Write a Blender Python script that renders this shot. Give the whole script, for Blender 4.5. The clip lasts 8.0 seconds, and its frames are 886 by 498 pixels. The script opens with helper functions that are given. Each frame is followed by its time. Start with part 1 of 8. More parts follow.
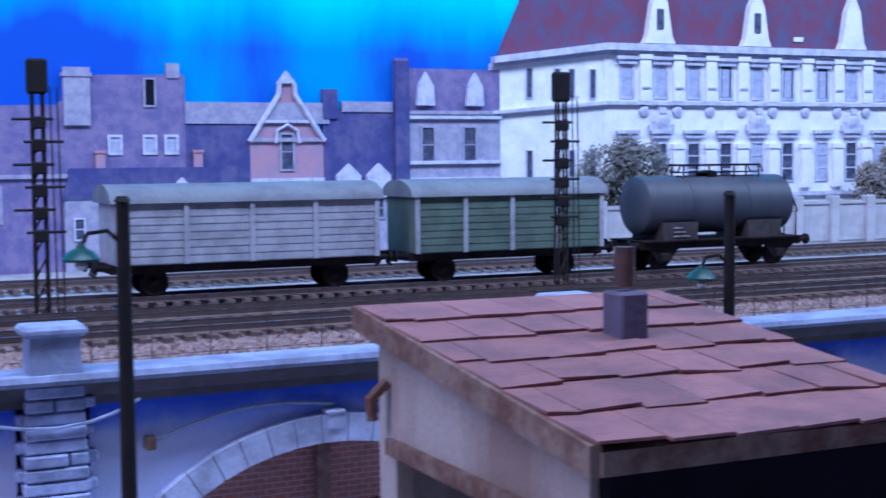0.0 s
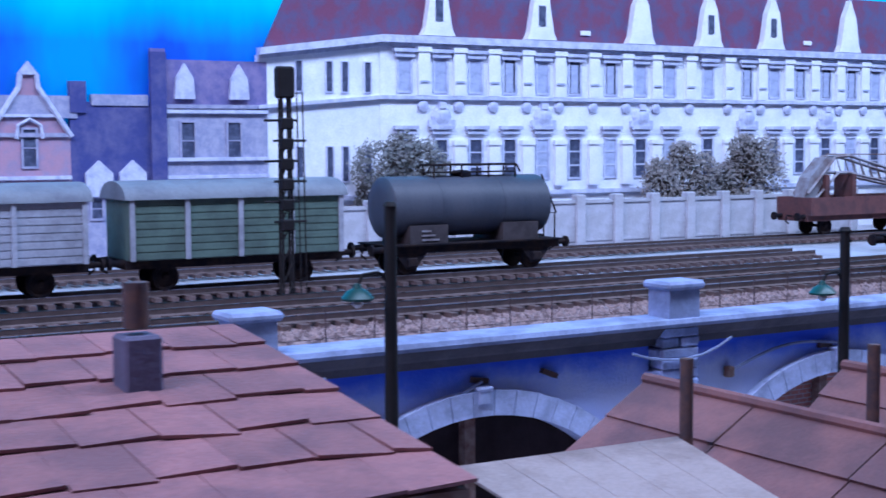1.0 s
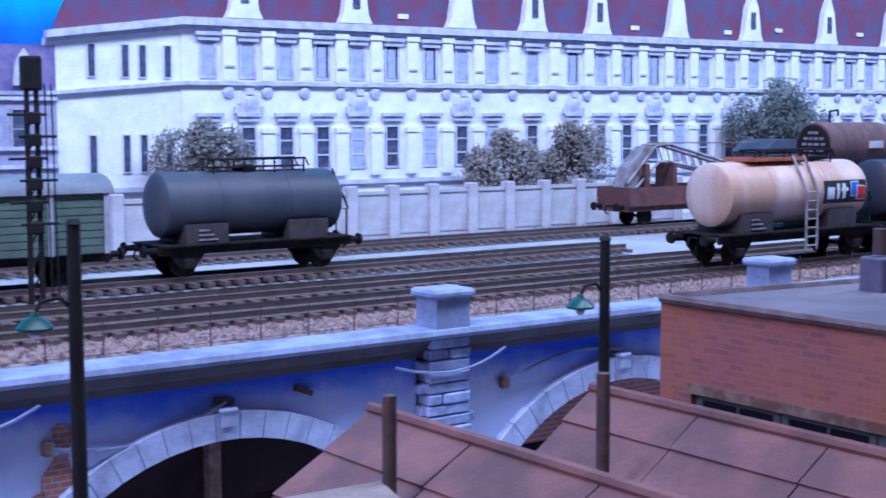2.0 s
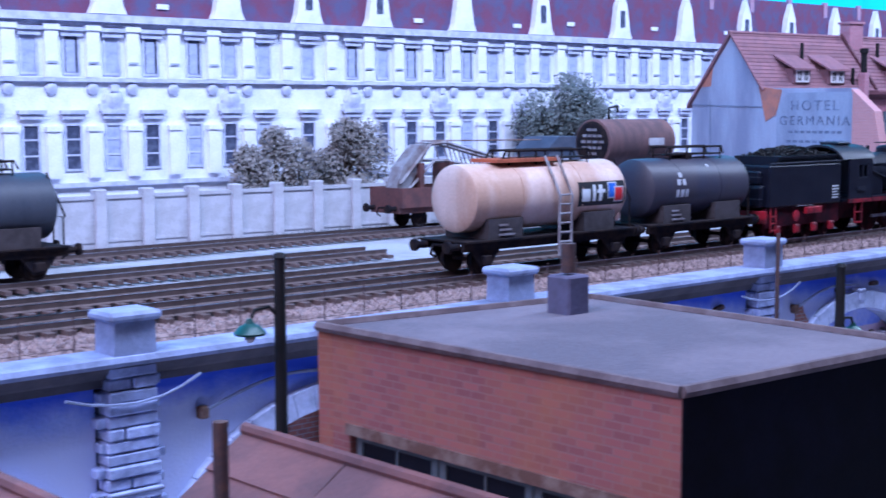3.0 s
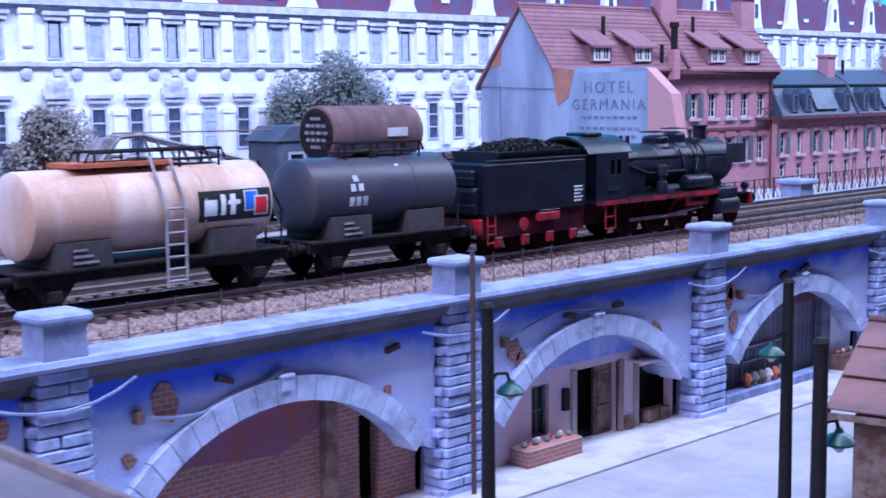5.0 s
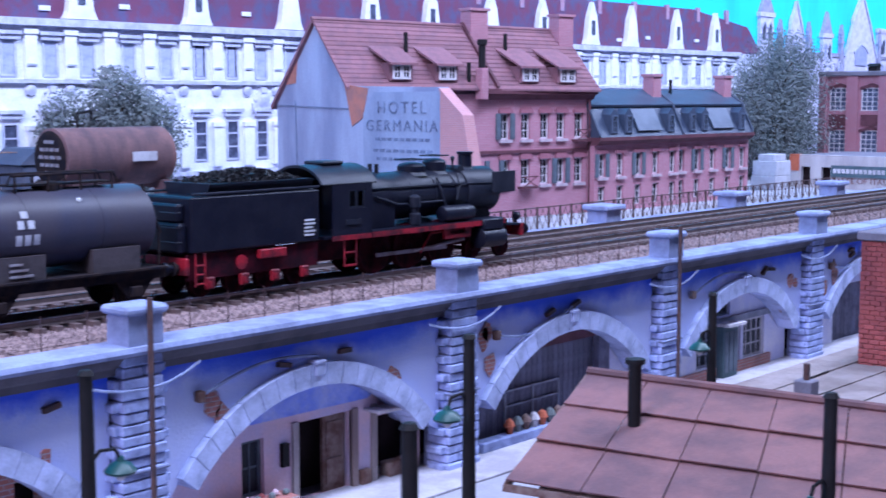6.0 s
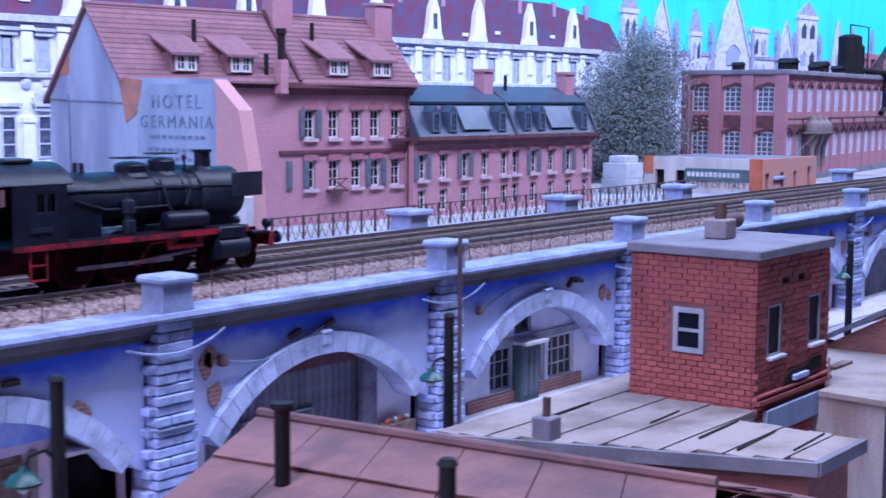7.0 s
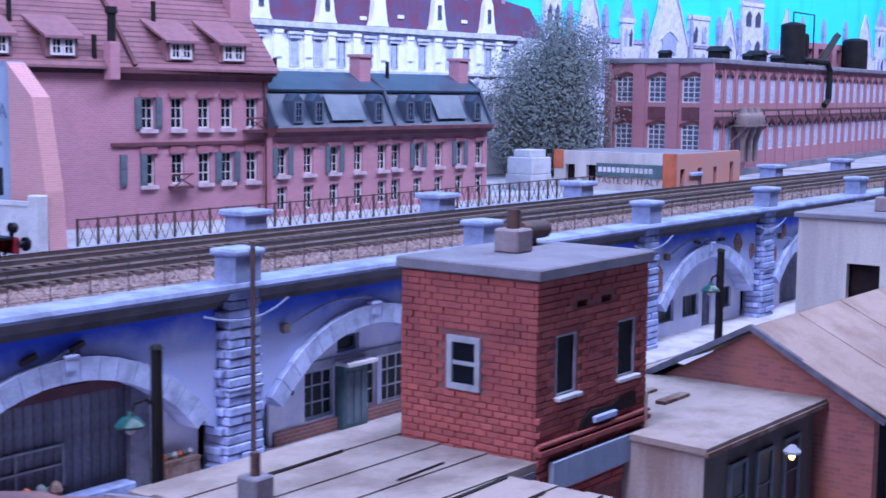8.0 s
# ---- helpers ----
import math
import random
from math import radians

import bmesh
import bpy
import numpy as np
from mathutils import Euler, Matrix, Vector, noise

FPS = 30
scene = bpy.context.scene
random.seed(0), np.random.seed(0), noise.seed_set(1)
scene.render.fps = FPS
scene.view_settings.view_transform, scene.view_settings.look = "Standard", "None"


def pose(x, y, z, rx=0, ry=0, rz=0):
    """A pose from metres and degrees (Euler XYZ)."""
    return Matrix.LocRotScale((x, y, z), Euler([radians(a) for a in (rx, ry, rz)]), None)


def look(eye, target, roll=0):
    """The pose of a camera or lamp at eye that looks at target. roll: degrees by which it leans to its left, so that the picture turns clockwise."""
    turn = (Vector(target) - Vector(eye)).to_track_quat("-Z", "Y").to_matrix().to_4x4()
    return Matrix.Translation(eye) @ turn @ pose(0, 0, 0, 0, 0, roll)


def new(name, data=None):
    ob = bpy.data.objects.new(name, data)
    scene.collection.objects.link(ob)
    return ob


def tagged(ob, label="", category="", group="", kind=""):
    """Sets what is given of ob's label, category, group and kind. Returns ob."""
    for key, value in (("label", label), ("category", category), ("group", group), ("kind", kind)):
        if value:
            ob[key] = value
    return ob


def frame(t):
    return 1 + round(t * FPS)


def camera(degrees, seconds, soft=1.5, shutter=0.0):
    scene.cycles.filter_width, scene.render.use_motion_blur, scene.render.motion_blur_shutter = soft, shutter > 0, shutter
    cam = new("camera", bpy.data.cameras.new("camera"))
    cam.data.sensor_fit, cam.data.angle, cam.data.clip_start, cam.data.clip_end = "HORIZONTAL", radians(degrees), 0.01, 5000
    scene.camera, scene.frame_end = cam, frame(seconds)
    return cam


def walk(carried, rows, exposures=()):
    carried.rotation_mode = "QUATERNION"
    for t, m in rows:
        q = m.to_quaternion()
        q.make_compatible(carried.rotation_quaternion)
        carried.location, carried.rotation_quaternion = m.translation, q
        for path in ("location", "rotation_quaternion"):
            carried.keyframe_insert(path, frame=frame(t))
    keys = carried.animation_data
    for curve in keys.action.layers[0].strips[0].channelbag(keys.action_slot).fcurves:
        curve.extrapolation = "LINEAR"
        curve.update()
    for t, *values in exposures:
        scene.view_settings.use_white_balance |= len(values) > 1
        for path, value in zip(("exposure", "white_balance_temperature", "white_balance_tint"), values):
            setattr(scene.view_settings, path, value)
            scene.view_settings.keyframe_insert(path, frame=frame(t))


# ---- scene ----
cam = camera(35.5, 8.0, soft=1.6, shutter=0.25)


PATH = [
    (0, (-0.054, -0.385, 0.165), (0.805, 1.416, 0.028), -0.5),
    (0.5, (-0.02, -0.382, 0.168), (0.938, 1.367, 0.027), -0.3),
    (1, (0.015, -0.378, 0.169), (1.043, 1.331, 0.015), -0.3),
    (1.2, (0.028, -0.375, 0.17), (1.084, 1.315, 0.008), -0.1),
    (2.3, (0.085, -0.371, 0.178), (1.309, 1.2, -0.016), -0.2),
    (2.5, (0.099, -0.369, 0.177), (1.36, 1.171, -0.016), -0.2),
    (3, (0.134, -0.368, 0.179), (1.472, 1.105, -0.022), -0.2),
    (3.5, (0.169, -0.37, 0.182), (1.571, 1.041, -0.024), -0.4),
    (4, (0.205, -0.367, 0.188), (1.604, 1.046, -0.024), -0.5),
    (4.2, (0.225, -0.367, 0.186), (1.623, 1.046, -0.03), -0.5),
    (5.3, (0.339, -0.344, 0.181), (1.762, 1.043, -0.05), -0.4),
    (5.5, (0.36, -0.35, 0.184), (1.789, 1.031, -0.04), -0.2),
    (6, (0.396, -0.37, 0.187), (1.899, 0.932, -0.031), 0.0),
    (6.5, (0.433, -0.378, 0.19), (1.963, 0.89, -0.041), 0.1),
    (7, (0.505, -0.378, 0.182), (2.079, 0.837, -0.031), 0.3),
    (7.5, (0.558, -0.38, 0.179), (2.14, 0.826, -0.031), 0.4),
    (8, (0.619, -0.388, 0.181), (2.202, 0.813, -0.045), 0.6),
]
EXPOSURES = [(0, -0.1, 5950, 7), (1.2, 0.0, 6000, 9), (2.5, 0.2, 6080, 11), (4.0, 0.4, 6250, 13), (5.5, 0.43, 6380, 15), (8, 0.33, 6450, 20)]
walk(cam, [(t, look(eye, target, roll)) for t, eye, target, roll in PATH], EXPOSURES)

# ---- light: an exhibition hall with lamps above the layout ----
world = bpy.data.worlds.new("hall_light")
world.use_nodes = True
scene.world = world
world.node_tree.nodes["Background"].inputs[0].default_value = (0.50, 0.55, 1.0, 1)
world.node_tree.nodes["Background"].inputs[1].default_value = 0.068


def area_lamp(name, place, target, sx, sy, watts, colour):
    data = bpy.data.lights.new(name, "AREA")
    data.shape, data.size, data.size_y = "RECTANGLE", sx, sy
    data.energy, data.color = watts, colour
    ob = new(name, data)
    ob.matrix_world = look(place, target)
    return ob


area_lamp("lamp_strip", (1.3, -0.23, 0.97), (1.3, 0.32, 0.15), 3.6, 0.22, 50.0, (0.54, 0.675, 1.0))
area_lamp("lamp_strip_hall", (-0.8, -0.25, 0.92), (0.6, -0.05, 0.1), 0.3, 0.8, 8.5, (0.90, 0.76, 1.0))

# ---- mesh helpers: numbers in centimetres ----
CM = 0.01


class Geo:
    def __init__(self, m=None):
        self.v, self.f, self.m = [], [], m

    def add(self, verts, faces):
        n = len(self.v)
        if self.m is not None:
            verts = [self.m @ Vector(p) for p in verts]
        self.v.extend(tuple(p) for p in verts)
        self.f.extend(tuple(i + n for i in q) for q in faces)
        return self

    def box(self, x0, y0, z0, x1, y1, z1, b=0.0):
        c, h = ((x0 + x1) / 2, (y0 + y1) / 2, (z0 + z1) / 2), (abs(x1 - x0) / 2, abs(y1 - y0) / 2, abs(z1 - z0) / 2)
        b = min(b, *(q * 0.9 for q in h)) if b else 0.0
        if not b:
            vs = [(c[0] + sx * h[0], c[1] + sy * h[1], c[2] + sz * h[2]) for sx in (-1, 1) for sy in (-1, 1) for sz in (-1, 1)]
            return self.add(vs, [(0, 1, 3, 2), (4, 6, 7, 5), (0, 4, 5, 1), (2, 3, 7, 6), (0, 2, 6, 4), (1, 5, 7, 3)])
        vs, idx = [], {}
        for sx in (-1, 1):
            for sy in (-1, 1):
                for sz in (-1, 1):
                    s = (sx, sy, sz)
                    for a in range(3):
                        idx[s, a] = len(vs)
                        vs.append(tuple(c[i] + s[i] * (h[i] if i == a else h[i] - b) for i in range(3)))
        fs = []
        for a in range(3):
            i, j = (a + 1) % 3, (a + 2) % 3
            for sa in (-1, 1):
                q = []
                for si, sj in ((-1, -1), (1, -1), (1, 1), (-1, 1)):
                    s = [0, 0, 0]
                    s[a], s[i], s[j] = sa, si, sj
                    q.append(idx[tuple(s), a])
                fs.append(tuple(q if sa > 0 else q[::-1]))
            for si in (-1, 1):
                for sj in (-1, 1):
                    lo, hi = [0, 0, 0], [0, 0, 0]
                    lo[a], lo[i], lo[j] = -1, si, sj
                    hi[a], hi[i], hi[j] = 1, si, sj
                    lo, hi = tuple(lo), tuple(hi)
                    q = (idx[lo, i], idx[hi, i], idx[hi, j], idx[lo, j])
                    fs.append(q if si * sj < 0 else q[::-1])
        for sx in (-1, 1):
            for sy in (-1, 1):
                for sz in (-1, 1):
                    s = (sx, sy, sz)
                    q = (idx[s, 0], idx[s, 1], idx[s, 2])
                    fs.append(q if sx * sy * sz > 0 else q[::-1])
        return self.add(vs, fs)

    def rod(self, p, q, r0, r1=None, n=8, caps=True):
        r1 = r0 if r1 is None else r1
        p, q = Vector(p), Vector(q)
        d = (q - p).normalized()
        u = d.cross(Vector((0, 0, 1) if abs(d.z) < 0.9 else (1, 0, 0))).normalized()
        w = d.cross(u)
        vs = []
        for c, r in ((p, r0), (q, r1)):
            for k in range(n):
                a = 2 * math.pi * k / n
                vs.append(c + u * (math.cos(a) * r) + w * (math.sin(a) * r))
        fs = [(k, (k + 1) % n, n + (k + 1) % n, n + k) for k in range(n)]
        if caps:
            fs += [tuple(range(n))[::-1], tuple(range(n, 2 * n))]
        return self.add(vs, fs)

    def lathe(self, p, d, prof, n=20):
        p, d = Vector(p), Vector(d).normalized()
        u = d.cross(Vector((0, 0, 1) if abs(d.z) < 0.9 else (1, 0, 0))).normalized()
        w = d.cross(u)
        vs, fs = [], []
        for t, r in prof:
            for k in range(n):
                a = 2 * math.pi * k / n
                vs.append(p + d * t + u * (math.cos(a) * r) + w * (math.sin(a) * r))
        for j in range(len(prof) - 1):
            for k in range(n):
                fs.append((j * n + k, j * n + (k + 1) % n, (j + 1) * n + (k + 1) % n, (j + 1) * n + k))
        fs += [tuple(range(n))[::-1], tuple(range((len(prof) - 1) * n, len(prof) * n))]
        return self.add(vs, fs)

    def wire(self, pts, r, n=6):
        """One tube along the points."""
        pts = [Vector(p) for p in pts]
        vs, fs, last = [], [], None
        for i, p in enumerate(pts):
            d = (pts[min(i + 1, len(pts) - 1)] - pts[max(i - 1, 0)]).normalized()
            if last is None or abs(last.dot(d)) > 0.98:
                last = d.cross(Vector((0, 0, 1) if abs(d.z) < 0.9 else (1, 0, 0))).normalized()
            u = (last - d * last.dot(d)).normalized()
            w, last = d.cross(u), u
            for k in range(n):
                a = 2 * math.pi * (k + 0.5) / n
                vs.append(p + u * (math.cos(a) * r) + w * (math.sin(a) * r))
        for j in range(len(pts) - 1):
            fs += [(j * n + k, j * n + (k + 1) % n, (j + 1) * n + (k + 1) % n, (j + 1) * n + k) for k in range(n)]
        fs += [tuple(range(n))[::-1], tuple(range((len(pts) - 1) * n, len(pts) * n))]
        return self.add(vs, fs)

    def prism(self, poly, a0, a1, axis="y"):
        """A closed outline (u, w) drawn out from a0 to a1 along axis."""
        put = {"y": lambda u, w, a: (u, a, w), "x": lambda u, w, a: (a, u, w), "z": lambda u, w, a: (u, w, a)}[axis]
        n = len(poly)
        vs = [put(u, w, a0) for u, w in poly] + [put(u, w, a1) for u, w in poly]
        fs = [tuple(range(n)), tuple(range(2 * n - 1, n - 1, -1))]
        fs += [(k, k + n, (k + 1) % n + n, (k + 1) % n) for k in range(n)]
        return self.add(vs, fs)

    def wall(self, x0, x1, z0, z1, y0, thick, holes):
        """A wall that faces -y, with rectangular openings (x0, x1, z0, z1) right through it."""
        xs = sorted({x0, x1, *(h[0] for h in holes), *(h[1] for h in holes)})
        zs = sorted({z0, z1, *(h[2] for h in holes), *(h[3] for h in holes)})
        gap = lambda x, z: any(h[0] < x < h[1] and h[2] < z < h[3] for h in holes)
        for a, b in zip(xs, xs[1:]):
            for c, d in zip(zs, zs[1:]):
                if not gap((a + b) / 2, (c + d) / 2):
                    self.add([(a, y0, c), (b, y0, c), (b, y0, d), (a, y0, d)], [(0, 1, 2, 3)])
                    self.add([(a, y0 + thick, c), (b, y0 + thick, c), (b, y0 + thick, d), (a, y0 + thick, d)], [(3, 2, 1, 0)])
        for a, b, c, d in [(x0, x1, z0, z1), *holes]:
            self.add([(a, y0, c), (b, y0, c), (b, y0, d), (a, y0, d), (a, y0 + thick, c), (b, y0 + thick, c), (b, y0 + thick, d), (a, y0 + thick, d)],
                     [(0, 4, 5, 1), (1, 5, 6, 2), (2, 6, 7, 3), (3, 7, 4, 0)])
        return self

    def mesh(self, name, material, smooth=False, weld=False):
        me = bpy.data.meshes.new(name)
        me.from_pydata([(x * CM, y * CM, z * CM) for x, y, z in self.v], [], self.f)
        me.materials.append(material)
        bm = bmesh.new()
        bm.from_mesh(me)
        if weld:
            bmesh.ops.remove_doubles(bm, verts=bm.verts, dist=1e-6)
        bmesh.ops.recalc_face_normals(bm, faces=bm.faces)
        bm.to_mesh(me)
        bm.free()
        if smooth:
            for p in me.polygons:
                p.use_smooth = True
            me.set_sharp_from_angle(angle=radians(38))
        return me


def thing(name, x, y, z, label, category, group="", rz=0.0):
    ob = new(name)
    ob.empty_display_size = 0.01
    ob.matrix_world = pose(x * CM, y * CM, z * CM, 0, 0, rz)
    return tagged(ob, label, category, group)


def part(name, geo, material, parent, label="", smooth=False, at=(0, 0, 0), rz=0.0):
    """Links geo (a Geo or a ready mesh) as one mesh object under parent."""
    me = geo if isinstance(geo, bpy.types.Mesh) else geo.mesh(name, material, smooth, "wall" in name or "facade" in name or name in ("cab_roof", "cab_side", "painted_band"))
    ob = new(name, me)
    ob.parent = parent
    if any(at) or rz:
        ob.matrix_basis = pose(at[0] * CM, at[1] * CM, at[2] * CM, 0, 0, rz)
    if label:
        ob["label"] = label
    return ob


def solid(name, geo, material, label, category, kind="", group="", smooth=False):
    ob = new(name, geo.mesh(name, material, smooth))
    return tagged(ob, label, category, group, kind)


# ---- materials ----
def tex(nt, kind, x, y, **inputs):
    n = nt.nodes.new(kind)
    n.location = (x, y)
    for k, v in inputs.items():
        n.inputs[k.replace("_", " ")].default_value = v
    return n


def paint(name, colour, rough=0.7, metal=0.0, other=None, grain=900.0, blotch=90.0, mix=0.35, bump=0.15, vary=0.0, edge=(0.42, 0.62), streak=False, emit=0.0, spec=0.3):
    """A worn surface: base colour, a second colour in blotches, fine grain and relief; vary shifts each piece's value."""
    m = bpy.data.materials.new(name)
    m.use_nodes = True
    nt = m.node_tree
    bsdf = nt.nodes["Principled BSDF"]
    co = tex(nt, "ShaderNodeTexCoord", -1200, 0)
    src = co.outputs["Object"]
    if streak:
        mp = tex(nt, "ShaderNodeMapping", -1000, 0)
        mp.inputs["Scale"].default_value = (1.0, 1.0, 0.18)
        nt.links.new(src, mp.inputs[0])
        src = mp.outputs[0]
    big = tex(nt, "ShaderNodeTexNoise", -800, 200, Scale=blotch, Detail=6.0, Roughness=0.62)
    fine = tex(nt, "ShaderNodeTexNoise", -800, -200, Scale=grain, Detail=3.0)
    nt.links.new(src, big.inputs["Vector"])
    nt.links.new(co.outputs["Object"], fine.inputs["Vector"])
    ramp = tex(nt, "ShaderNodeMapRange", -600, 200)
    ramp.inputs[1].default_value, ramp.inputs[2].default_value = edge
    ramp.inputs[4].default_value = mix * 2
    nt.links.new(big.outputs[0], ramp.inputs[0])
    second = other or tuple(c * 0.55 for c in colour)
    blend = tex(nt, "ShaderNodeMix", -400, 100)
    blend.data_type = "RGBA"
    blend.inputs[6].default_value, blend.inputs[7].default_value = (*colour, 1), (*second, 1)
    nt.links.new(ramp.outputs[0], blend.inputs[0])
    hue = tex(nt, "ShaderNodeHueSaturation", -200, 100)
    nt.links.new(blend.outputs[2], hue.inputs["Color"])
    value = tex(nt, "ShaderNodeMapRange", -400, -100)
    value.inputs[3].default_value, value.inputs[4].default_value = 0.82, 1.16
    nt.links.new(fine.outputs[0], value.inputs[0])
    last = value.outputs[0]
    if vary:
        info = tex(nt, "ShaderNodeObjectInfo", -800, -500)
        sp = tex(nt, "ShaderNodeMapRange", -600, -500)
        sp.inputs[3].default_value, sp.inputs[4].default_value = 1 - vary, 1 + vary
        nt.links.new(info.outputs["Random"], sp.inputs[0])
        mul = tex(nt, "ShaderNodeMath", -400, -400)
        mul.operation = "MULTIPLY"
        nt.links.new(last, mul.inputs[0])
        nt.links.new(sp.outputs[0], mul.inputs[1])
        last = mul.outputs[0]
    nt.links.new(last, hue.inputs["Value"])
    nt.links.new(hue.outputs[0], bsdf.inputs["Base Color"])
    rg = tex(nt, "ShaderNodeMapRange", -200, -200)
    rg.inputs[3].default_value, rg.inputs[4].default_value = max(0.04, rough - 0.12), min(1, rough + 0.12)
    nt.links.new(big.outputs[0], rg.inputs[0])
    nt.links.new(rg.outputs[0], bsdf.inputs["Roughness"])
    bsdf.inputs["Metallic"].default_value = metal
    bsdf.inputs["Specular IOR Level"].default_value = spec
    if bump:
        bp = tex(nt, "ShaderNodeBump", -200, -400, Strength=bump, Distance=0.0006)
        nt.links.new(fine.outputs[0], bp.inputs["Height"])
        nt.links.new(bp.outputs[0], bsdf.inputs["Normal"])
    if emit:
        nt.links.new(hue.outputs[0], bsdf.inputs["Emission Color"])
        bsdf.inputs["Emission Strength"].default_value = emit
    return m


def brickwork(name, a, b, mortar, long=0.0032, high=0.0011, bump=0.5, stain=(0.1, 0.08, 0.08), stained=0.3):
    """Brick courses too small to build singly, with stains in a second, larger pattern."""
    m = bpy.data.materials.new(name)
    m.use_nodes = True
    nt = m.node_tree
    bsdf = nt.nodes["Principled BSDF"]
    co = tex(nt, "ShaderNodeTexCoord", -1400, 0)
    sep = tex(nt, "ShaderNodeSeparateXYZ", -1200, 0)
    nt.links.new(co.outputs["Object"], sep.inputs[0])
    add = tex(nt, "ShaderNodeMath", -1000, 100)
    nt.links.new(sep.outputs[0], add.inputs[0])
    nt.links.new(sep.outputs[1], add.inputs[1])
    com = tex(nt, "ShaderNodeCombineXYZ", -800, 0)
    nt.links.new(add.outputs[0], com.inputs[0])
    nt.links.new(sep.outputs[2], com.inputs[1])
    br = tex(nt, "ShaderNodeTexBrick", -600, 0, Scale=1.0, Mortar_Size=high * 0.12, Brick_Width=long, Row_Height=high)
    br.inputs["Color1"].default_value, br.inputs["Color2"].default_value, br.inputs["Mortar"].default_value = (*a, 1), (*b, 1), (*mortar, 1)
    nt.links.new(com.outputs[0], br.inputs["Vector"])
    big = tex(nt, "ShaderNodeTexNoise", -600, -400, Scale=45.0, Detail=7.0, Roughness=0.65)
    nt.links.new(co.outputs["Object"], big.inputs["Vector"])
    rm = tex(nt, "ShaderNodeMapRange", -400, -400)
    rm.inputs[1].default_value, rm.inputs[2].default_value, rm.inputs[4].default_value = 0.45, 0.75, stained * 2
    nt.links.new(big.outputs[0], rm.inputs[0])
    mx = tex(nt, "ShaderNodeMix", -200, 0)
    mx.data_type = "RGBA"
    mx.inputs[7].default_value = (*stain, 1)
    nt.links.new(rm.outputs[0], mx.inputs[0])
    nt.links.new(br.outputs[0], mx.inputs[6])
    nt.links.new(mx.outputs[2], bsdf.inputs["Base Color"])
    bsdf.inputs["Roughness"].default_value = 0.85
    bsdf.inputs["Specular IOR Level"].default_value = 0.25
    bp = tex(nt, "ShaderNodeBump", -200, -300, Strength=bump, Distance=0.0004)
    bp.invert = True
    nt.links.new(br.outputs["Fac"], bp.inputs["Height"])
    nt.links.new(bp.outputs[0], bsdf.inputs["Normal"])
    return m


M = {}
M["blue_plaster"] = paint("blue_plaster", (0.15, 0.25, 0.80), 0.85, other=(0.50, 0.54, 0.80), blotch=24, mix=0.5, bump=0.35, edge=(0.44, 0.62))
def faded_blue():
    """Sprayed plaster: deep blue under the cornice, worn to pale bluish white lower down."""
    m = paint("spandrel_blue", (0.16, 0.27, 0.82), 0.85, other=(0.52, 0.56, 0.82), blotch=24, mix=0.5, bump=0.35, edge=(0.44, 0.62))
    nt = m.node_tree
    bsdf = nt.nodes["Principled BSDF"]
    old = bsdf.inputs["Base Color"].links[0].from_socket
    co = tex(nt, "ShaderNodeTexCoord", -1200, 800)
    sep = tex(nt, "ShaderNodeSeparateXYZ", -1000, 800)
    nz = tex(nt, "ShaderNodeTexNoise", -1000, 600, Scale=35.0, Detail=5.0, Roughness=0.6)
    nt.links.new(co.outputs["Object"], sep.inputs[0])
    nt.links.new(co.outputs["Object"], nz.inputs["Vector"])
    wob = tex(nt, "ShaderNodeMath", -800, 700)
    wob.operation = "MULTIPLY_ADD"
    wob.inputs[1].default_value = 0.014
    nt.links.new(nz.outputs[0], wob.inputs[0])
    nt.links.new(sep.outputs[2], wob.inputs[2])
    for lo, hi, colour in ((0.068, 0.059, (0.55, 0.59, 0.84, 1)), (0.0645, 0.0715, (0.03, 0.09, 0.68, 1))):
        rm = tex(nt, "ShaderNodeMapRange", -600, 700)
        rm.inputs[1].default_value, rm.inputs[2].default_value = lo, hi
        rm.inputs[4].default_value = 0.85 if lo > hi else 0.95
        nt.links.new(wob.outputs[0], rm.inputs[0])
        mx = tex(nt, "ShaderNodeMix", -300, 700)
        mx.data_type = "RGBA"
        mx.inputs[7].default_value = colour
        nt.links.new(rm.outputs[0], mx.inputs[0])
        nt.links.new(old, mx.inputs[6])
        old = mx.outputs[2]
    nt.links.new(old, bsdf.inputs["Base Color"])
    return m


M["spandrel_blue"] = faded_blue()
M["gable_edge"] = brickwork("gable_edge", (0.54, 0.25, 0.26), (0.47, 0.22, 0.235), (0.52, 0.33, 0.36), stained=0.2, stain=(0.38, 0.22, 0.27))
M["vault_stone"] = paint("vault_stone", (0.44, 0.49, 0.72), 0.85, other=(0.24, 0.27, 0.42), blotch=90, mix=0.35, bump=0.35, vary=0.12)
M["blue_deep"] = paint("blue_deep", (0.03, 0.085, 0.66), 0.8, other=(0.09, 0.17, 0.66), blotch=30, mix=0.4, bump=0.2)
M["stone"] = paint("stone", (0.34, 0.40, 0.66), 0.85, other=(0.17, 0.20, 0.36), blotch=120, mix=0.4, bump=0.5, vary=0.18)
M["stone_joint"] = paint("stone_joint", (0.15, 0.17, 0.28), 0.9, bump=0.4)
M["coping"] = paint("coping", (0.28, 0.33, 0.53), 0.88, other=(0.15, 0.17, 0.27), blotch=70, mix=0.4, bump=0.35)
# grey-brown stone, its colour kept darker for the shade below the coping
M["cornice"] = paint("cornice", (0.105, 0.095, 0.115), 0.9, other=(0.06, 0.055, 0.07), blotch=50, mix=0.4)
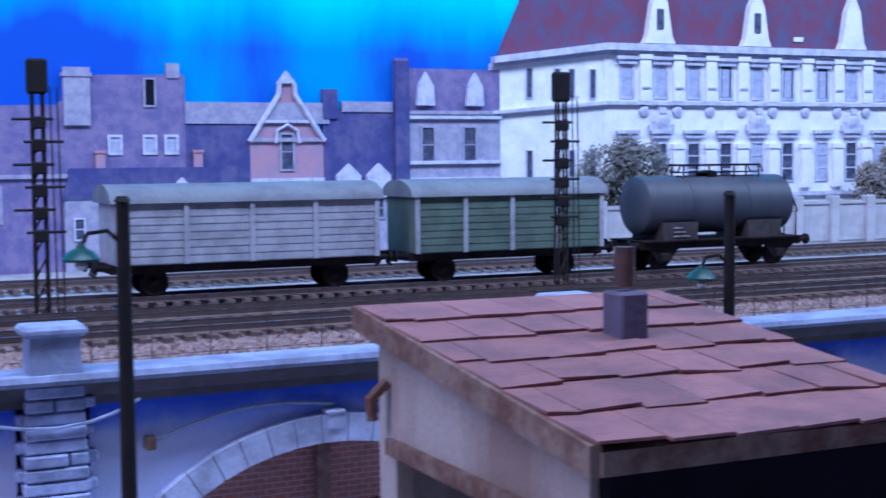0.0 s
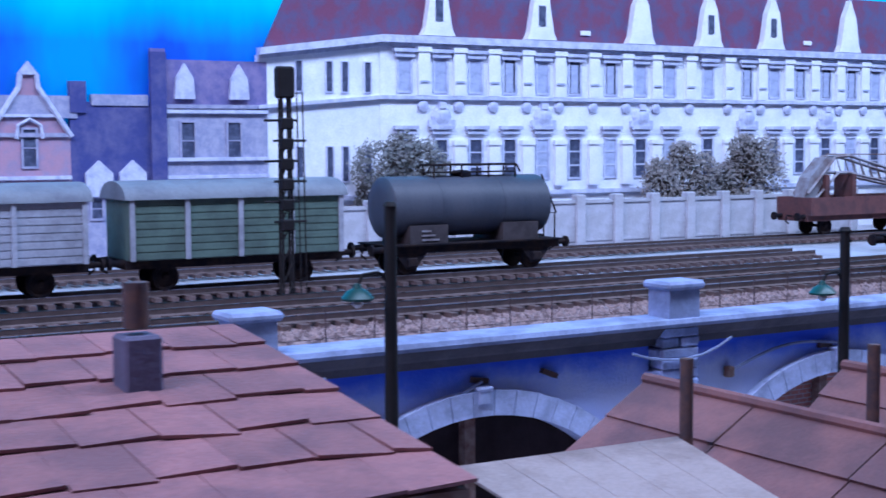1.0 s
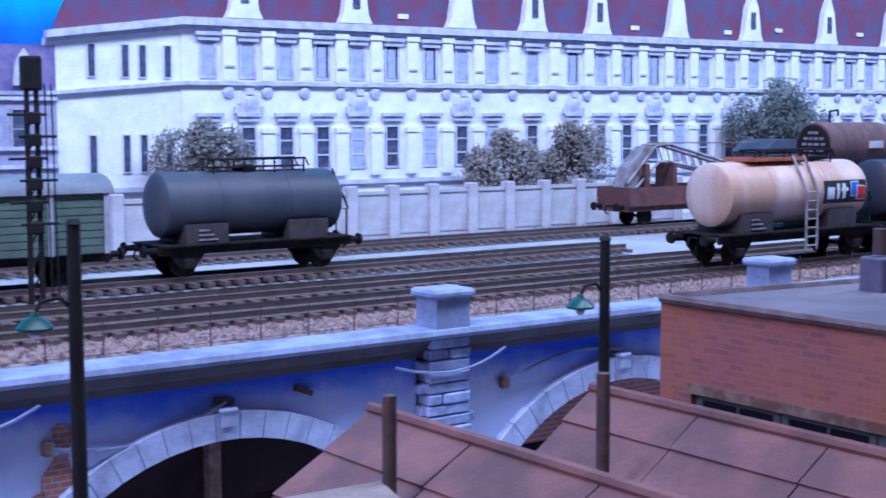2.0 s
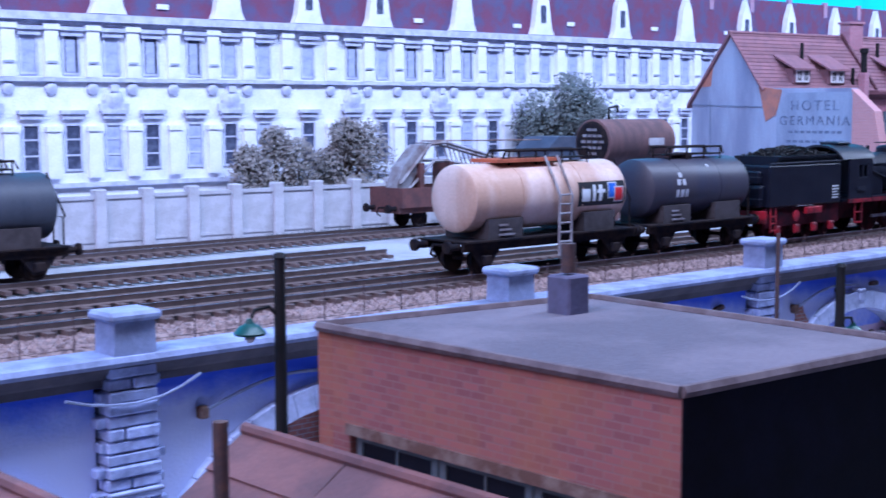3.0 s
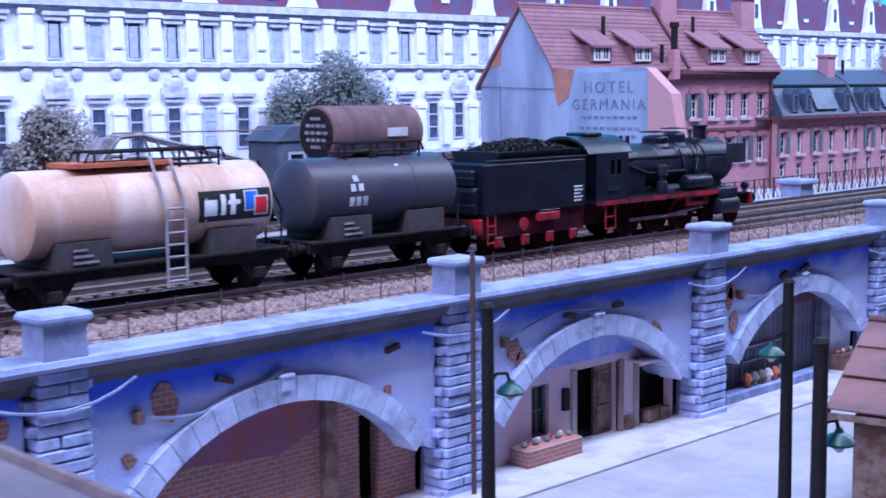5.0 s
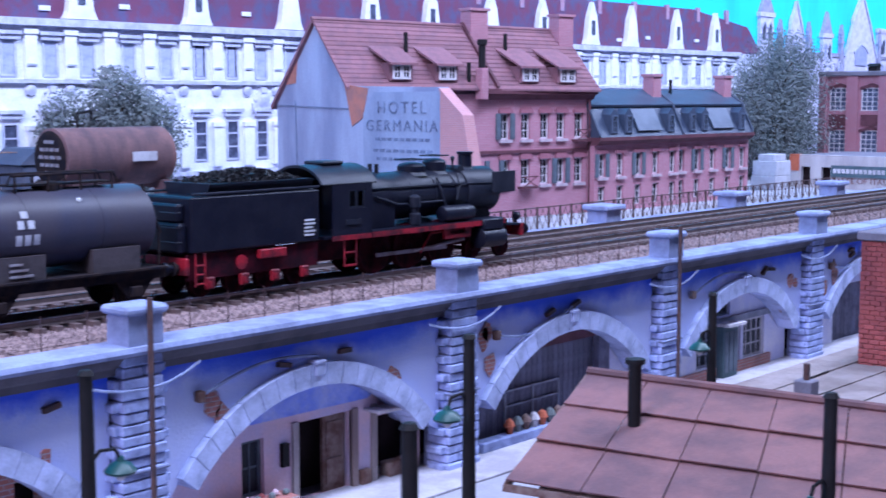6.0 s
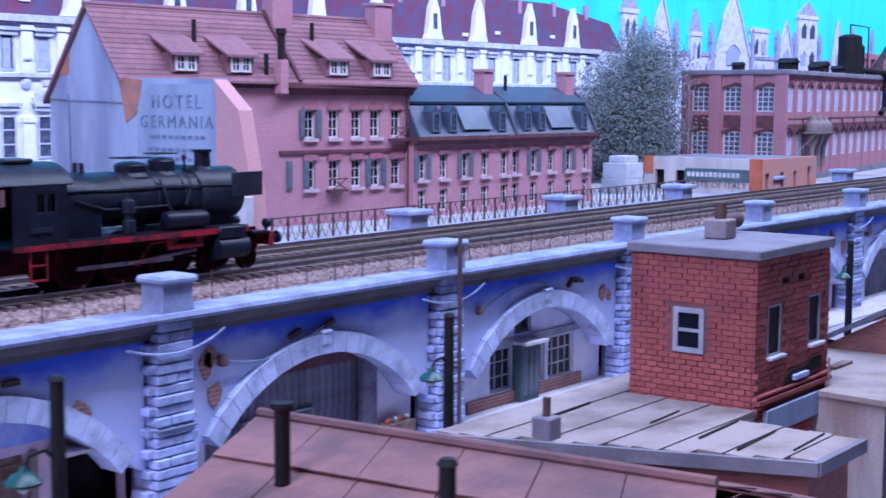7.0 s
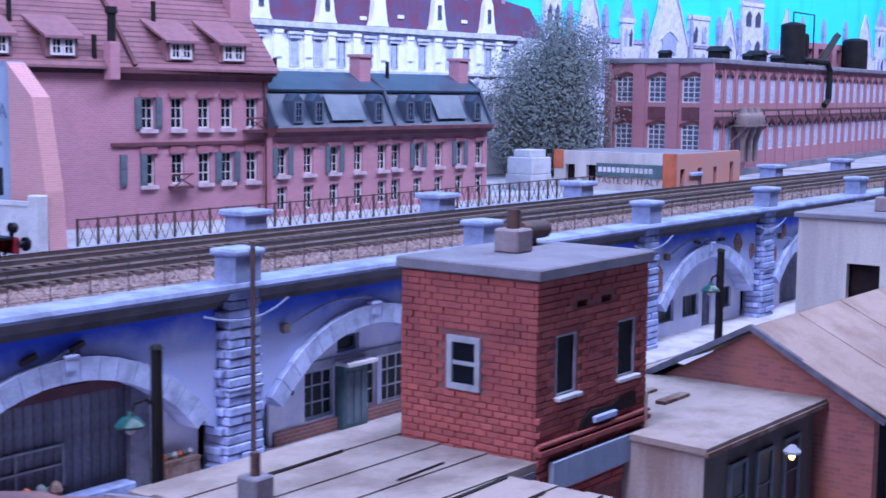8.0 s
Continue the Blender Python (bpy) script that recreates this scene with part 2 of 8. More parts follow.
M["ballast"] = paint("ballast", (0.31, 0.215, 0.21), 0.95, other=(0.13, 0.085, 0.095), grain=1400, blotch=420, mix=0.5, bump=0.9)
M["stones"] = paint("stones", (0.36, 0.255, 0.25), 0.95, other=(0.13, 0.09, 0.10), grain=1200, blotch=300, mix=0.5, bump=0.4)
M["rail"] = paint("rail", (0.12, 0.085, 0.085), 0.6, metal=0.2, blotch=200)
M["rail_top"] = paint("rail_top", (0.36, 0.36, 0.42), 0.3, metal=1.0, bump=0.05)
M["sleeper"] = paint("sleeper", (0.14, 0.095, 0.095), 0.9, bump=0.4)
M["yard"] = paint("yard", (0.36, 0.36, 0.42), 0.9, other=(0.24, 0.235, 0.26), grain=700, blotch=22, mix=0.5, bump=0.4)
M["street"] = paint("street", (0.33, 0.325, 0.37), 0.85, other=(0.24, 0.235, 0.27), grain=800, blotch=26, mix=0.4, bump=0.25)
M["pavement"] = paint("pavement", (0.43, 0.41, 0.46), 0.85, other=(0.28, 0.26, 0.29), grain=700, blotch=50, mix=0.4, bump=0.3)
M["iron"] = paint("iron", (0.014, 0.012, 0.015), 0.65, metal=0.0, spec=0.2)
M["iron_brown"] = paint("iron_brown", (0.06, 0.04, 0.048), 0.7, other=(0.12, 0.06, 0.05), blotch=300, mix=0.4)
M["white_wall"] = paint("white_wall", (0.80, 0.82, 0.90), 0.8, other=(0.62, 0.66, 0.80), blotch=60, mix=0.35, bump=0.05)
M["white_trim"] = paint("white_trim", (0.56, 0.59, 0.76), 0.8, other=(0.38, 0.41, 0.58), blotch=160, mix=0.45, bump=0.05)
M["pane_dark"] = paint("pane_dark", (0.05, 0.06, 0.11), 0.35, other=(0.12, 0.14, 0.22), blotch=200, mix=0.4, bump=0.0)
M["pane_pale"] = paint("pane_pale", (0.42, 0.47, 0.66), 0.4, other=(0.30, 0.34, 0.5), blotch=200, mix=0.4, bump=0.0)
M["print_roof"] = paint("print_roof", (0.17, 0.055, 0.115), 0.8, other=(0.10, 0.09, 0.19), grain=1600, blotch=70, mix=0.5, bump=0.05)
M["print_slate"] = paint("print_slate", (0.05, 0.06, 0.22), 0.8, other=(0.11, 0.11, 0.26), grain=1500, blotch=90, mix=0.5, bump=0.05)
M["print_mauve"] = paint("print_mauve", (0.14, 0.13, 0.31), 0.8, other=(0.23, 0.19, 0.36), grain=1500, blotch=130, mix=0.5, bump=0.05)
M["print_pink"] = paint("print_pink", (0.42, 0.25, 0.34), 0.8, other=(0.32, 0.25, 0.38), grain=1500, blotch=140, mix=0.5, bump=0.05)
M["print_grey"] = paint("print_grey", (0.36, 0.36, 0.50), 0.8, other=(0.25, 0.27, 0.42), grain=1400, blotch=200, mix=0.5, bump=0.05)
M["pane_mist"] = paint("pane_mist", (0.30, 0.34, 0.55), 0.6, other=(0.40, 0.43, 0.62), blotch=200, mix=0.4, bump=0.0)
M["print_far"] = paint("print_far", (0.62, 0.61, 0.80), 0.8, other=(0.46, 0.46, 0.68), grain=900, blotch=220, mix=0.5, bump=0.05)
M["concrete"] = paint("concrete", (0.46, 0.46, 0.53), 0.85, other=(0.34, 0.33, 0.37), blotch=70, mix=0.4, bump=0.3)
M["hotel_blue"] = paint("hotel_blue", (0.33, 0.38, 0.53), 0.85, other=(0.22, 0.25, 0.38), blotch=40, mix=0.5, bump=0.25, streak=True)
M["hotel_sign"] = paint("hotel_sign", (0.28, 0.34, 0.48), 0.85, other=(0.22, 0.265, 0.39), blotch=60, mix=0.5, bump=0.1, streak=True)
M["lettering"] = paint("lettering", (0.12, 0.15, 0.24), 0.85, other=(0.19, 0.24, 0.36), blotch=160, mix=0.5, bump=0.0)
M["hotel_brick"] = brickwork("hotel_brick", (0.45, 0.185, 0.235), (0.385, 0.155, 0.205), (0.43, 0.28, 0.33), stained=0.25, stain=(0.29, 0.14, 0.18))
M["factory_brick"] = brickwork("factory_brick", (0.42, 0.16, 0.20), (0.35, 0.135, 0.175), (0.40, 0.25, 0.30), stained=0.25, stain=(0.26, 0.12, 0.15))
M["flat_brick"] = brickwork("flat_brick", (0.34, 0.115, 0.115), (0.23, 0.082, 0.09), (0.26, 0.13, 0.135), 0.0044, 0.0016, 0.7, stain=(0.36, 0.14, 0.075), stained=0.38)
M["patch_brick"] = brickwork("patch_brick", (0.42, 0.15, 0.12), (0.32, 0.12, 0.11), (0.35, 0.3, 0.32), 0.0045, 0.0018, 0.8)
# walls turned from the lamps: black base colour carries their shade
M["shaded_wall"] = paint("shaded_wall", (0.004, 0.004, 0.009), 0.9, other=(0.008, 0.008, 0.02), blotch=60, spec=0.1)
M["tile_red"] = paint("tile_red", (0.235, 0.108, 0.13), 0.85, other=(0.175, 0.09, 0.115), blotch=120, mix=0.4, bump=0.3, vary=0.12)
M["slate"] = paint("slate", (0.034, 0.05, 0.088), 0.5, other=(0.055, 0.075, 0.12), blotch=70, mix=0.4, bump=0.15, spec=0.4)
M["slate_pale"] = paint("slate_pale", (0.10, 0.13, 0.19), 0.5, other=(0.07, 0.095, 0.14), blotch=60, mix=0.4, bump=0.1)
M["trim_dark"] = paint("trim_dark", (0.13, 0.045, 0.06), 0.7)
M["trim_white"] = paint("trim_white", (0.62, 0.58, 0.62), 0.6, bump=0.05)
M["shutter"] = paint("shutter", (0.10, 0.125, 0.16), 0.7)
M["hotel_trim"] = paint("hotel_trim", (0.34, 0.13, 0.17), 0.75, bump=0.1)
M["pale_sill"] = paint("pale_sill", (0.55, 0.44, 0.50), 0.75, bump=0.1)
M["shed_tile"] = paint("shed_tile", (0.255, 0.115, 0.125), 0.8, other=(0.17, 0.085, 0.10), blotch=70, mix=0.5, bump=0.4, vary=0.12)
M["sheet_brown"] = paint("sheet_brown", (0.21, 0.092, 0.092), 0.65, other=(0.125, 0.062, 0.07), blotch=40, mix=0.5, bump=0.15, vary=0.08)
# streaky brown plaster, its colour darkened to stand for a shaded face
M["plaster_shaded"] = paint("plaster_shaded", (0.10, 0.082, 0.085), 0.9, other=(0.055, 0.045, 0.05), blotch=50, mix=0.5, bump=0.3, streak=True)
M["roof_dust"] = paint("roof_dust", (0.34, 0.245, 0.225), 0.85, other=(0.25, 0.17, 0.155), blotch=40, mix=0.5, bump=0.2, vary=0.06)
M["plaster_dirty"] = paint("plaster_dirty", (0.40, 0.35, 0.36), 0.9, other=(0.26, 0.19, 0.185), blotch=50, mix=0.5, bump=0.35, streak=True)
M["wood_rust"] = paint("wood_rust", (0.13, 0.065, 0.055), 0.85, other=(0.24, 0.17, 0.155), blotch=170, mix=0.45, bump=0.4)
M["roof_rim"] = paint("roof_rim", (0.15, 0.11, 0.125), 0.85, other=(0.09, 0.06, 0.07), blotch=120, mix=0.45, bump=0.3)
M["stack_violet"] = paint("stack_violet", (0.125, 0.115, 0.20), 0.85, other=(0.09, 0.08, 0.13), blotch=90, mix=0.4, bump=0.25)
M["roof_felt"] = paint("roof_felt", (0.105, 0.088, 0.115), 0.95, other=(0.16, 0.132, 0.165), blotch=26, mix=0.5, bump=0.4)
M["felt_pale"] = paint("felt_pale", (0.315, 0.25, 0.245), 0.9, other=(0.205, 0.155, 0.15), blotch=40, mix=0.5, bump=0.3)
M["pane_black"] = paint("pane_black", (0.006, 0.007, 0.014), 0.5, bump=0.0, spec=0.1)
M["red_brick"] = paint("red_brick", (0.37, 0.09, 0.088), 0.85, other=(0.24, 0.06, 0.068), blotch=70, mix=0.45, bump=0.4, vary=0.18)
M["red_mortar"] = paint("red_mortar", (0.25, 0.095, 0.10), 0.95, bump=0.3)
M["grey_slab"] = paint("grey_slab", (0.20, 0.185, 0.235), 0.9, other=(0.13, 0.12, 0.155), blotch=40, mix=0.4, bump=0.25)
M["block_mauve"] = paint("block_mauve", (0.27, 0.21, 0.24), 0.85, other=(0.19, 0.15, 0.17), blotch=80, mix=0.4, bump=0.25)
M["brick_bare"] = paint("brick_bare", (0.46, 0.18, 0.14), 0.85, other=(0.34, 0.16, 0.15), blotch=120, mix=0.5, bump=0.3)
M["vault_mauve"] = paint("vault_mauve", (0.21, 0.10, 0.18), 0.9, other=(0.26, 0.08, 0.08), blotch=60, mix=0.5, bump=0.3)
M["hopper_dust"] = paint("hopper_dust", (0.22, 0.17, 0.18), 0.85, other=(0.14, 0.11, 0.12), blotch=80, mix=0.4, bump=0.2)
M["glass"] = paint("glass", (0.010, 0.013, 0.024), 0.35, bump=0.0, spec=0.2)
M["window_grey"] = paint("window_grey", (0.34, 0.35, 0.43), 0.7, bump=0.1)
M["green_door"] = paint("green_door", (0.06, 0.10, 0.12), 0.7, other=(0.10, 0.15, 0.18), blotch=90)
M["pink_wall"] = paint("pink_wall", (0.68, 0.47, 0.53), 0.85, other=(0.55, 0.46, 0.62), blotch=40, mix=0.5, bump=0.25)
M["lilac_wall"] = paint("lilac_wall", (0.56, 0.56, 0.76), 0.85, other=(0.74, 0.71, 0.80), blotch=40, mix=0.5, bump=0.2)
# near-black colour standing in for the shade inside arches and buildings
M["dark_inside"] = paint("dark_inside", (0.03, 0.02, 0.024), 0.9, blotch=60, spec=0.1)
M["timber_dark"] = paint("timber_dark", (0.16, 0.155, 0.215), 0.8, other=(0.10, 0.095, 0.14), blotch=140, mix=0.5, bump=0.4, vary=0.2)
M["leaf_grey"] = paint("leaf_grey", (0.16, 0.165, 0.17), 0.95, other=(0.21, 0.21, 0.215), blotch=90, mix=0.5, bump=0.0)
M["leaf_green"] = paint("leaf_green", (0.135, 0.16, 0.165), 0.95, other=(0.17, 0.195, 0.205), blotch=80, mix=0.5, bump=0.0)
M["leaf_dry"] = paint("leaf_dry", (0.29, 0.265, 0.265), 0.95, other=(0.22, 0.20, 0.205), blotch=90, mix=0.5, bump=0.0)
M["bark"] = paint("bark", (0.10, 0.075, 0.06), 0.9, bump=0.5)
M["orange"] = paint("orange", (0.52, 0.13, 0.07), 0.8, blotch=80)
M["plaster_orange"] = paint("plaster_orange", (0.50, 0.22, 0.19), 0.85, other=(0.40, 0.24, 0.24), blotch=60, mix=0.45, bump=0.2)
M["plaster_pale"] = paint("plaster_pale", (0.52, 0.47, 0.48), 0.9, other=(0.38, 0.33, 0.35), blotch=50, mix=0.45, bump=0.25, streak=True)
M["lamp_green"] = paint("lamp_green", (0.012, 0.07, 0.07), 0.35, bump=0.0)


def sky_paint():
    """Hand-painted sky board: cyan above and along, deep blue low down at one end, in soft vertical brush bands."""
    m = bpy.data.materials.new("sky_paint")
    m.use_nodes = True
    nt = m.node_tree
    bsdf = nt.nodes["Principled BSDF"]
    co = tex(nt, "ShaderNodeTexCoord", -1200, 0)
    sep = tex(nt, "ShaderNodeSeparateXYZ", -1000, 200)
    nt.links.new(co.outputs["Object"], sep.inputs[0])
    mp = tex(nt, "ShaderNodeMapping", -1000, -100)
    mp.inputs["Scale"].default_value = (9.0, 1.0, 2.5)
    nt.links.new(co.outputs["Object"], mp.inputs[0])
    nz = tex(nt, "ShaderNodeTexNoise", -800, -100, Scale=1.6, Detail=5.0, Roughness=0.55)
    nt.links.new(mp.outputs[0], nz.inputs["Vector"])
    zr = tex(nt, "ShaderNodeMapRange", -800, 200)
    zr.inputs[1].default_value, zr.inputs[2].default_value = 0.225, 0.27
    nt.links.new(sep.outputs[2], zr.inputs[0])
    xr = tex(nt, "ShaderNodeMapRange", -800, 400)
    xr.inputs[1].default_value, xr.inputs[2].default_value = 0.42, 1.0
    nt.links.new(sep.outputs[0], xr.inputs[0])
    mx = tex(nt, "ShaderNodeMath", -600, 300)
    mx.operation = "MAXIMUM"
    nt.links.new(zr.outputs[0], mx.inputs[0])
    nt.links.new(xr.outputs[0], mx.inputs[1])
    wob = tex(nt, "ShaderNodeMapRange", -600, -100)
    wob.inputs[1].default_value, wob.inputs[2].default_value, wob.inputs[3].default_value, wob.inputs[4].default_value = 0.3, 0.7, -0.35, 0.35
    nt.links.new(nz.outputs[0], wob.inputs[0])
    ad = tex(nt, "ShaderNodeMath", -400, 200)
    ad.use_clamp = True
    nt.links.new(mx.outputs[0], ad.inputs[0])
    nt.links.new(wob.outputs[0], ad.inputs[1])
    mix = tex(nt, "ShaderNodeMix", -200, 100)
    mix.data_type = "RGBA"
    mix.inputs[6].default_value, mix.inputs[7].default_value = (0.0, 0.06, 0.46, 1), (0.0, 0.50, 0.80, 1)
    nt.links.new(ad.outputs[0], mix.inputs[0])
    nt.links.new(mix.outputs[2], bsdf.inputs["Base Color"])
    nt.links.new(mix.outputs[2], bsdf.inputs["Emission Color"])
    bsdf.inputs["Emission Strength"].default_value = 0.35
    bsdf.inputs["Roughness"].default_value = 0.9
    return m


M["sky"] = sky_paint()

# ---- large structure ----
XL, XR = -60.0, 330.0
solid("ground", Geo().box(-90, -70, 1.0, 350, 60, 3.0), M["street"], "pale grey street surface of the model town", "ground", "structure")
solid("pavement", Geo().box(XL, -1.9, 3.0, XR, 1.6, 3.12, 0.03), M["pavement"], "narrow pale pavement along the viaduct arches", "pavement", "structure")
solid("backdrop", Geo().box(-90, 37.4, 1.0, 350, 38.6, 60), M["sky"], "backdrop board painted cyan and deep blue sky", "backdrop", "structure")
solid("yard_ground", Geo().box(XL, 13.2, 3.0, XR, 37.35, 10.35), M["yard"], "pale gritty ground of the raised goods yard", "ground", "structure")
solid("hall_floor", Geo().box(-120, -130, -81, 380, 70, -80), M["grey_slab"], "plain grey floor of the exhibition hall", "floor", "structure")
solid("wall_hall", Geo().box(-120, -132, -80, 380, -130, 140), M["grey_slab"], "plain grey wall of the exhibition hall", "wall", "structure")

# ---- viaduct ----
BAY = 16.5
FIRST, LAST = -2, 13
pillar_x = [BAY * k + 1.15 for k in range(FIRST, LAST + 1)]
viaduct = thing("viaduct", 0, 0, 3.0, "blue-plastered model railway viaduct with stone pillars and arches", "viaduct")
R_OUT, R_IN = 8.47, 7.62
C_Z = 8.72 - R_OUT


def arch_z(dx, r):
    return C_Z + math.sqrt(max(0.0, r * r - dx * dx))


def spandrel(xc, deep):
    """The wall over one arch, with the arched opening cut out of it."""
    half, n = 7.25, 28
    g = Geo()
    xs = [xc - half + 2 * half * i / n for i in range(n + 1)]
    for y in (0.55, deep):
        for a, b in zip(xs, xs[1:]):
            za, zb = arch_z(min(abs(a - xc), 6.9), R_OUT - 0.2), arch_z(min(abs(b - xc), 6.9), R_OUT - 0.2)
            g.add([(a, y, za - 3), (b, y, zb - 3), (b, y, 9.7 - 3), (a, y, 9.7 - 3)], [(0, 1, 2, 3)])
    for a, b in zip(xs, xs[1:]):
        za, zb = arch_z(min(abs(a - xc), 6.9), R_OUT - 0.2) - 3, arch_z(min(abs(b - xc), 6.9), R_OUT - 0.2) - 3
        g.add([(a, 0.55, za), (b, 0.55, zb), (b, deep, zb), (a, deep, za)], [(0, 1, 2, 3)])
    return g


def voussoir(a0, a1):
    pts = [(math.sin(a) * r, C_Z + math.cos(a) * r) for r, a in ((R_IN, a0), (R_IN, a1), (R_OUT, a1), (R_OUT, a0))]
    return Geo().prism(pts, 0.18, 1.3).mesh("voussoir", M["vault_stone"])


N_V = 17
A_MAX = math.asin(6.55 / R_OUT)
V_MESH = [voussoir(-A_MAX + 2 * A_MAX * i / N_V + 0.002, -A_MAX + 2 * A_MAX * (i + 1) / N_V - 0.002) for i in range(N_V)]
rnd = random.Random(4)
for k in range(FIRST, LAST):
    xc = BAY * k + 1.15 + BAY / 2
    part("spandrel_wall", spandrel(xc, 3.0), M["spandrel_blue"], viaduct, "blue plaster wall, flaking and stained")
    for me in V_MESH:
        part("voussoir", me, None, viaduct, at=(xc, 0, -3))
    part("keystone", Geo().prism([(-0.22, 5.3), (0.22, 5.3), (0.27, 5.75), (-0.2, 5.78)], 0.1, 0.6).box(-0.3, 0.05, 5.72, 0.32, 0.6, 5.86, 0.05), M["vault_stone"], viaduct, "pale keystone", at=(xc, 0, 0))

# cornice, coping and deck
part("cornice", Geo().prism([(0.9, 6.55), (0.40, 6.6), (0.34, 6.85), (0.18, 6.95), (-0.05, 7.2), (-0.1, 7.3), (0.9, 7.3)], XL, XR, "x"), M["cornice"], viaduct, "grey-brown moulded stone cornice, darkened for the shade under the coping")
part("coping", Geo().prism([(1.5, 7.3), (-0.32, 7.3), (-0.36, 7.42), (-0.30, 7.58), (-0.1, 7.62), (1.2, 7.62), (1.5, 7.5)], XL, XR, "x"), M["coping"], viaduct, "pale blue-grey coping stone")
part("deck", Geo().box(XL, 1.45, 6.7, XR, 13.2, 7.42), M["cornice"], viaduct)
# near-black block that gives the depth of the arches its shade by colour
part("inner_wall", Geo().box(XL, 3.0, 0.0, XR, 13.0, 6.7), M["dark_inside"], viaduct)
part("back_parapet", Geo().box(102, 12.6, 7.42, XR, 13.5, 7.75, 0.06), M["coping"], viaduct, "low pale parapet behind the tracks")


def pillar(x):
    p = thing("viaduct_pillar", x, 0, 3.0, "blue-grey stone pillar of the viaduct with a capped block", "pillar", "viaduct pillars")
    part("core", Geo().prism([(-0.98, 0), (0.98, 0), (0.74, 7.3), (-0.74, 7.3)], 0.12, 1.4), M["stone_joint"], p)
    rows = 19
    for r in range(rows):
        z0, z1 = 7.28 * r / rows + 0.018, 7.28 * (r + 1) / rows - 0.018
        h = 1.04 - 0.25 * (r + 0.5) / rows
        cut = rnd.uniform(-0.35, 0.35) if r % 4 == 1 else None
        for a, b in ([(-h, h)] if cut is None else [(-h, cut - 0.03), (cut + 0.03, h)]):
            d = rnd.uniform(-0.05, 0.05)
            part("stone", Geo().box(a, -0.05 + d, z0, b, 1.2, z1, 0.05), M["stone"], p)
    for s in (-1, 1):
        for r in range(0, rows - 1):
            if r % 2 == (s > 0):
                z0, z1 = 7.28 * r / rows + 0.04, 7.28 * (r + 1) / rows - 0.04
                w = rnd.uniform(0.2, 0.34)
                x0 = s * (1.0 - 0.25 * r / rows)
                part("quoin", Geo().box(min(x0, x0 + s * w), 0.15, z0, max(x0, x0 + s * w), 1.0, z1, 0.04), M["stone"], p)
    part("base_band", Geo().box(-0.96, -0.12, 3.28, 0.96, 1.2, 3.38, 0.03), M["stone_joint"], p)
    part("block", Geo().prism([(-0.72, 7.3), (0.72, 7.3), (0.68, 8.62), (-0.68, 8.62)], -0.22, 0.95), M["coping"], p, "pale stone block on the coping")
    part("cap", Geo().box(-0.88, -0.38, 8.62, 0.88, 1.12, 8.92, 0.10), M["coping"], p, "pale overhanging cap stone")
    return p


for x in pillar_x:
    pillar(x)


def back_pillar(x):
    p = thing("parapet_pillar", x, 13.05, 10.4, "small pale pillar of the parapet behind the tracks", "pillar", "back parapet pillars")
    part("block", Geo().prism([(-0.85, 0), (0.85, 0), (0.78, 1.15), (-0.78, 1.15)], -0.7, 0.8), M["coping"], p)
    part("cap", Geo().box(-1.1, -0.95, 1.15, 1.1, 1.05, 1.48, 0.08), M["coping"], p)


for k in range(10):
    back_pillar(113.2 + 16.5 * k)

# ---- tracks on the viaduct and in the yard ----
RAIL_Z = 11.15
solid("ballast_bed", Geo().prism([(1.5, 10.4), (1.55, 10.52), (2.6, 10.72), (11.6, 10.74), (12.6, 10.45), (12.6, 10.4)], XL, XR, "x"), M["ballast"], "reddish-grey crushed stone ballast bed", "ballast", "structure")
cached_sleeper = Geo().box(0, -1.45, 0.02, 0.3, 1.45, 0.19).mesh("sleeper", M["sleeper"])
TRACKS = [(5.0, XL, XR), (9.3, XL, XR), (17.4, XL, 58.0), (26.0, XL, 98.0)]
for y, x0, x1 in TRACKS:
    z = RAIL_Z - (0.0 if y < 12 else 0.25)
    tr = thing("railway_track", x0, y, z - 0.45, "model railway track with brown rails and dark sleepers", "track", "tracks")
    for s in (-0.86, 0.86):
        part("rail", Geo().prism([(s - 0.11, 0.2), (s + 0.11, 0.2), (s + 0.03, 0.26), (s + 0.04, 0.43), (s - 0.04, 0.43), (s - 0.03, 0.26)], 0, x1 - x0, "x"), M["rail"], tr)
        part("rail_head", Geo().box(0, s - 0.045, 0.43, x1 - x0, s + 0.045, 0.452), M["rail_top"], tr, "bright worn rail head")
    g = Geo()
    sm = cached_sleeper
    x = 0.3
    while x < x1 - x0:
        if y < 12 and 0 < x0 + x < 96:
            part("sleeper", sm, None, tr, at=(x, 0, 0))
        else:
            g.box(x, -1.45, 0.02, x + 0.3, 1.45, 0.19)
        x += 0.72
    ob = part("sleeper", g, M["sleeper"], tr)
    ob["kind"] = "stuff"
g = Geo()
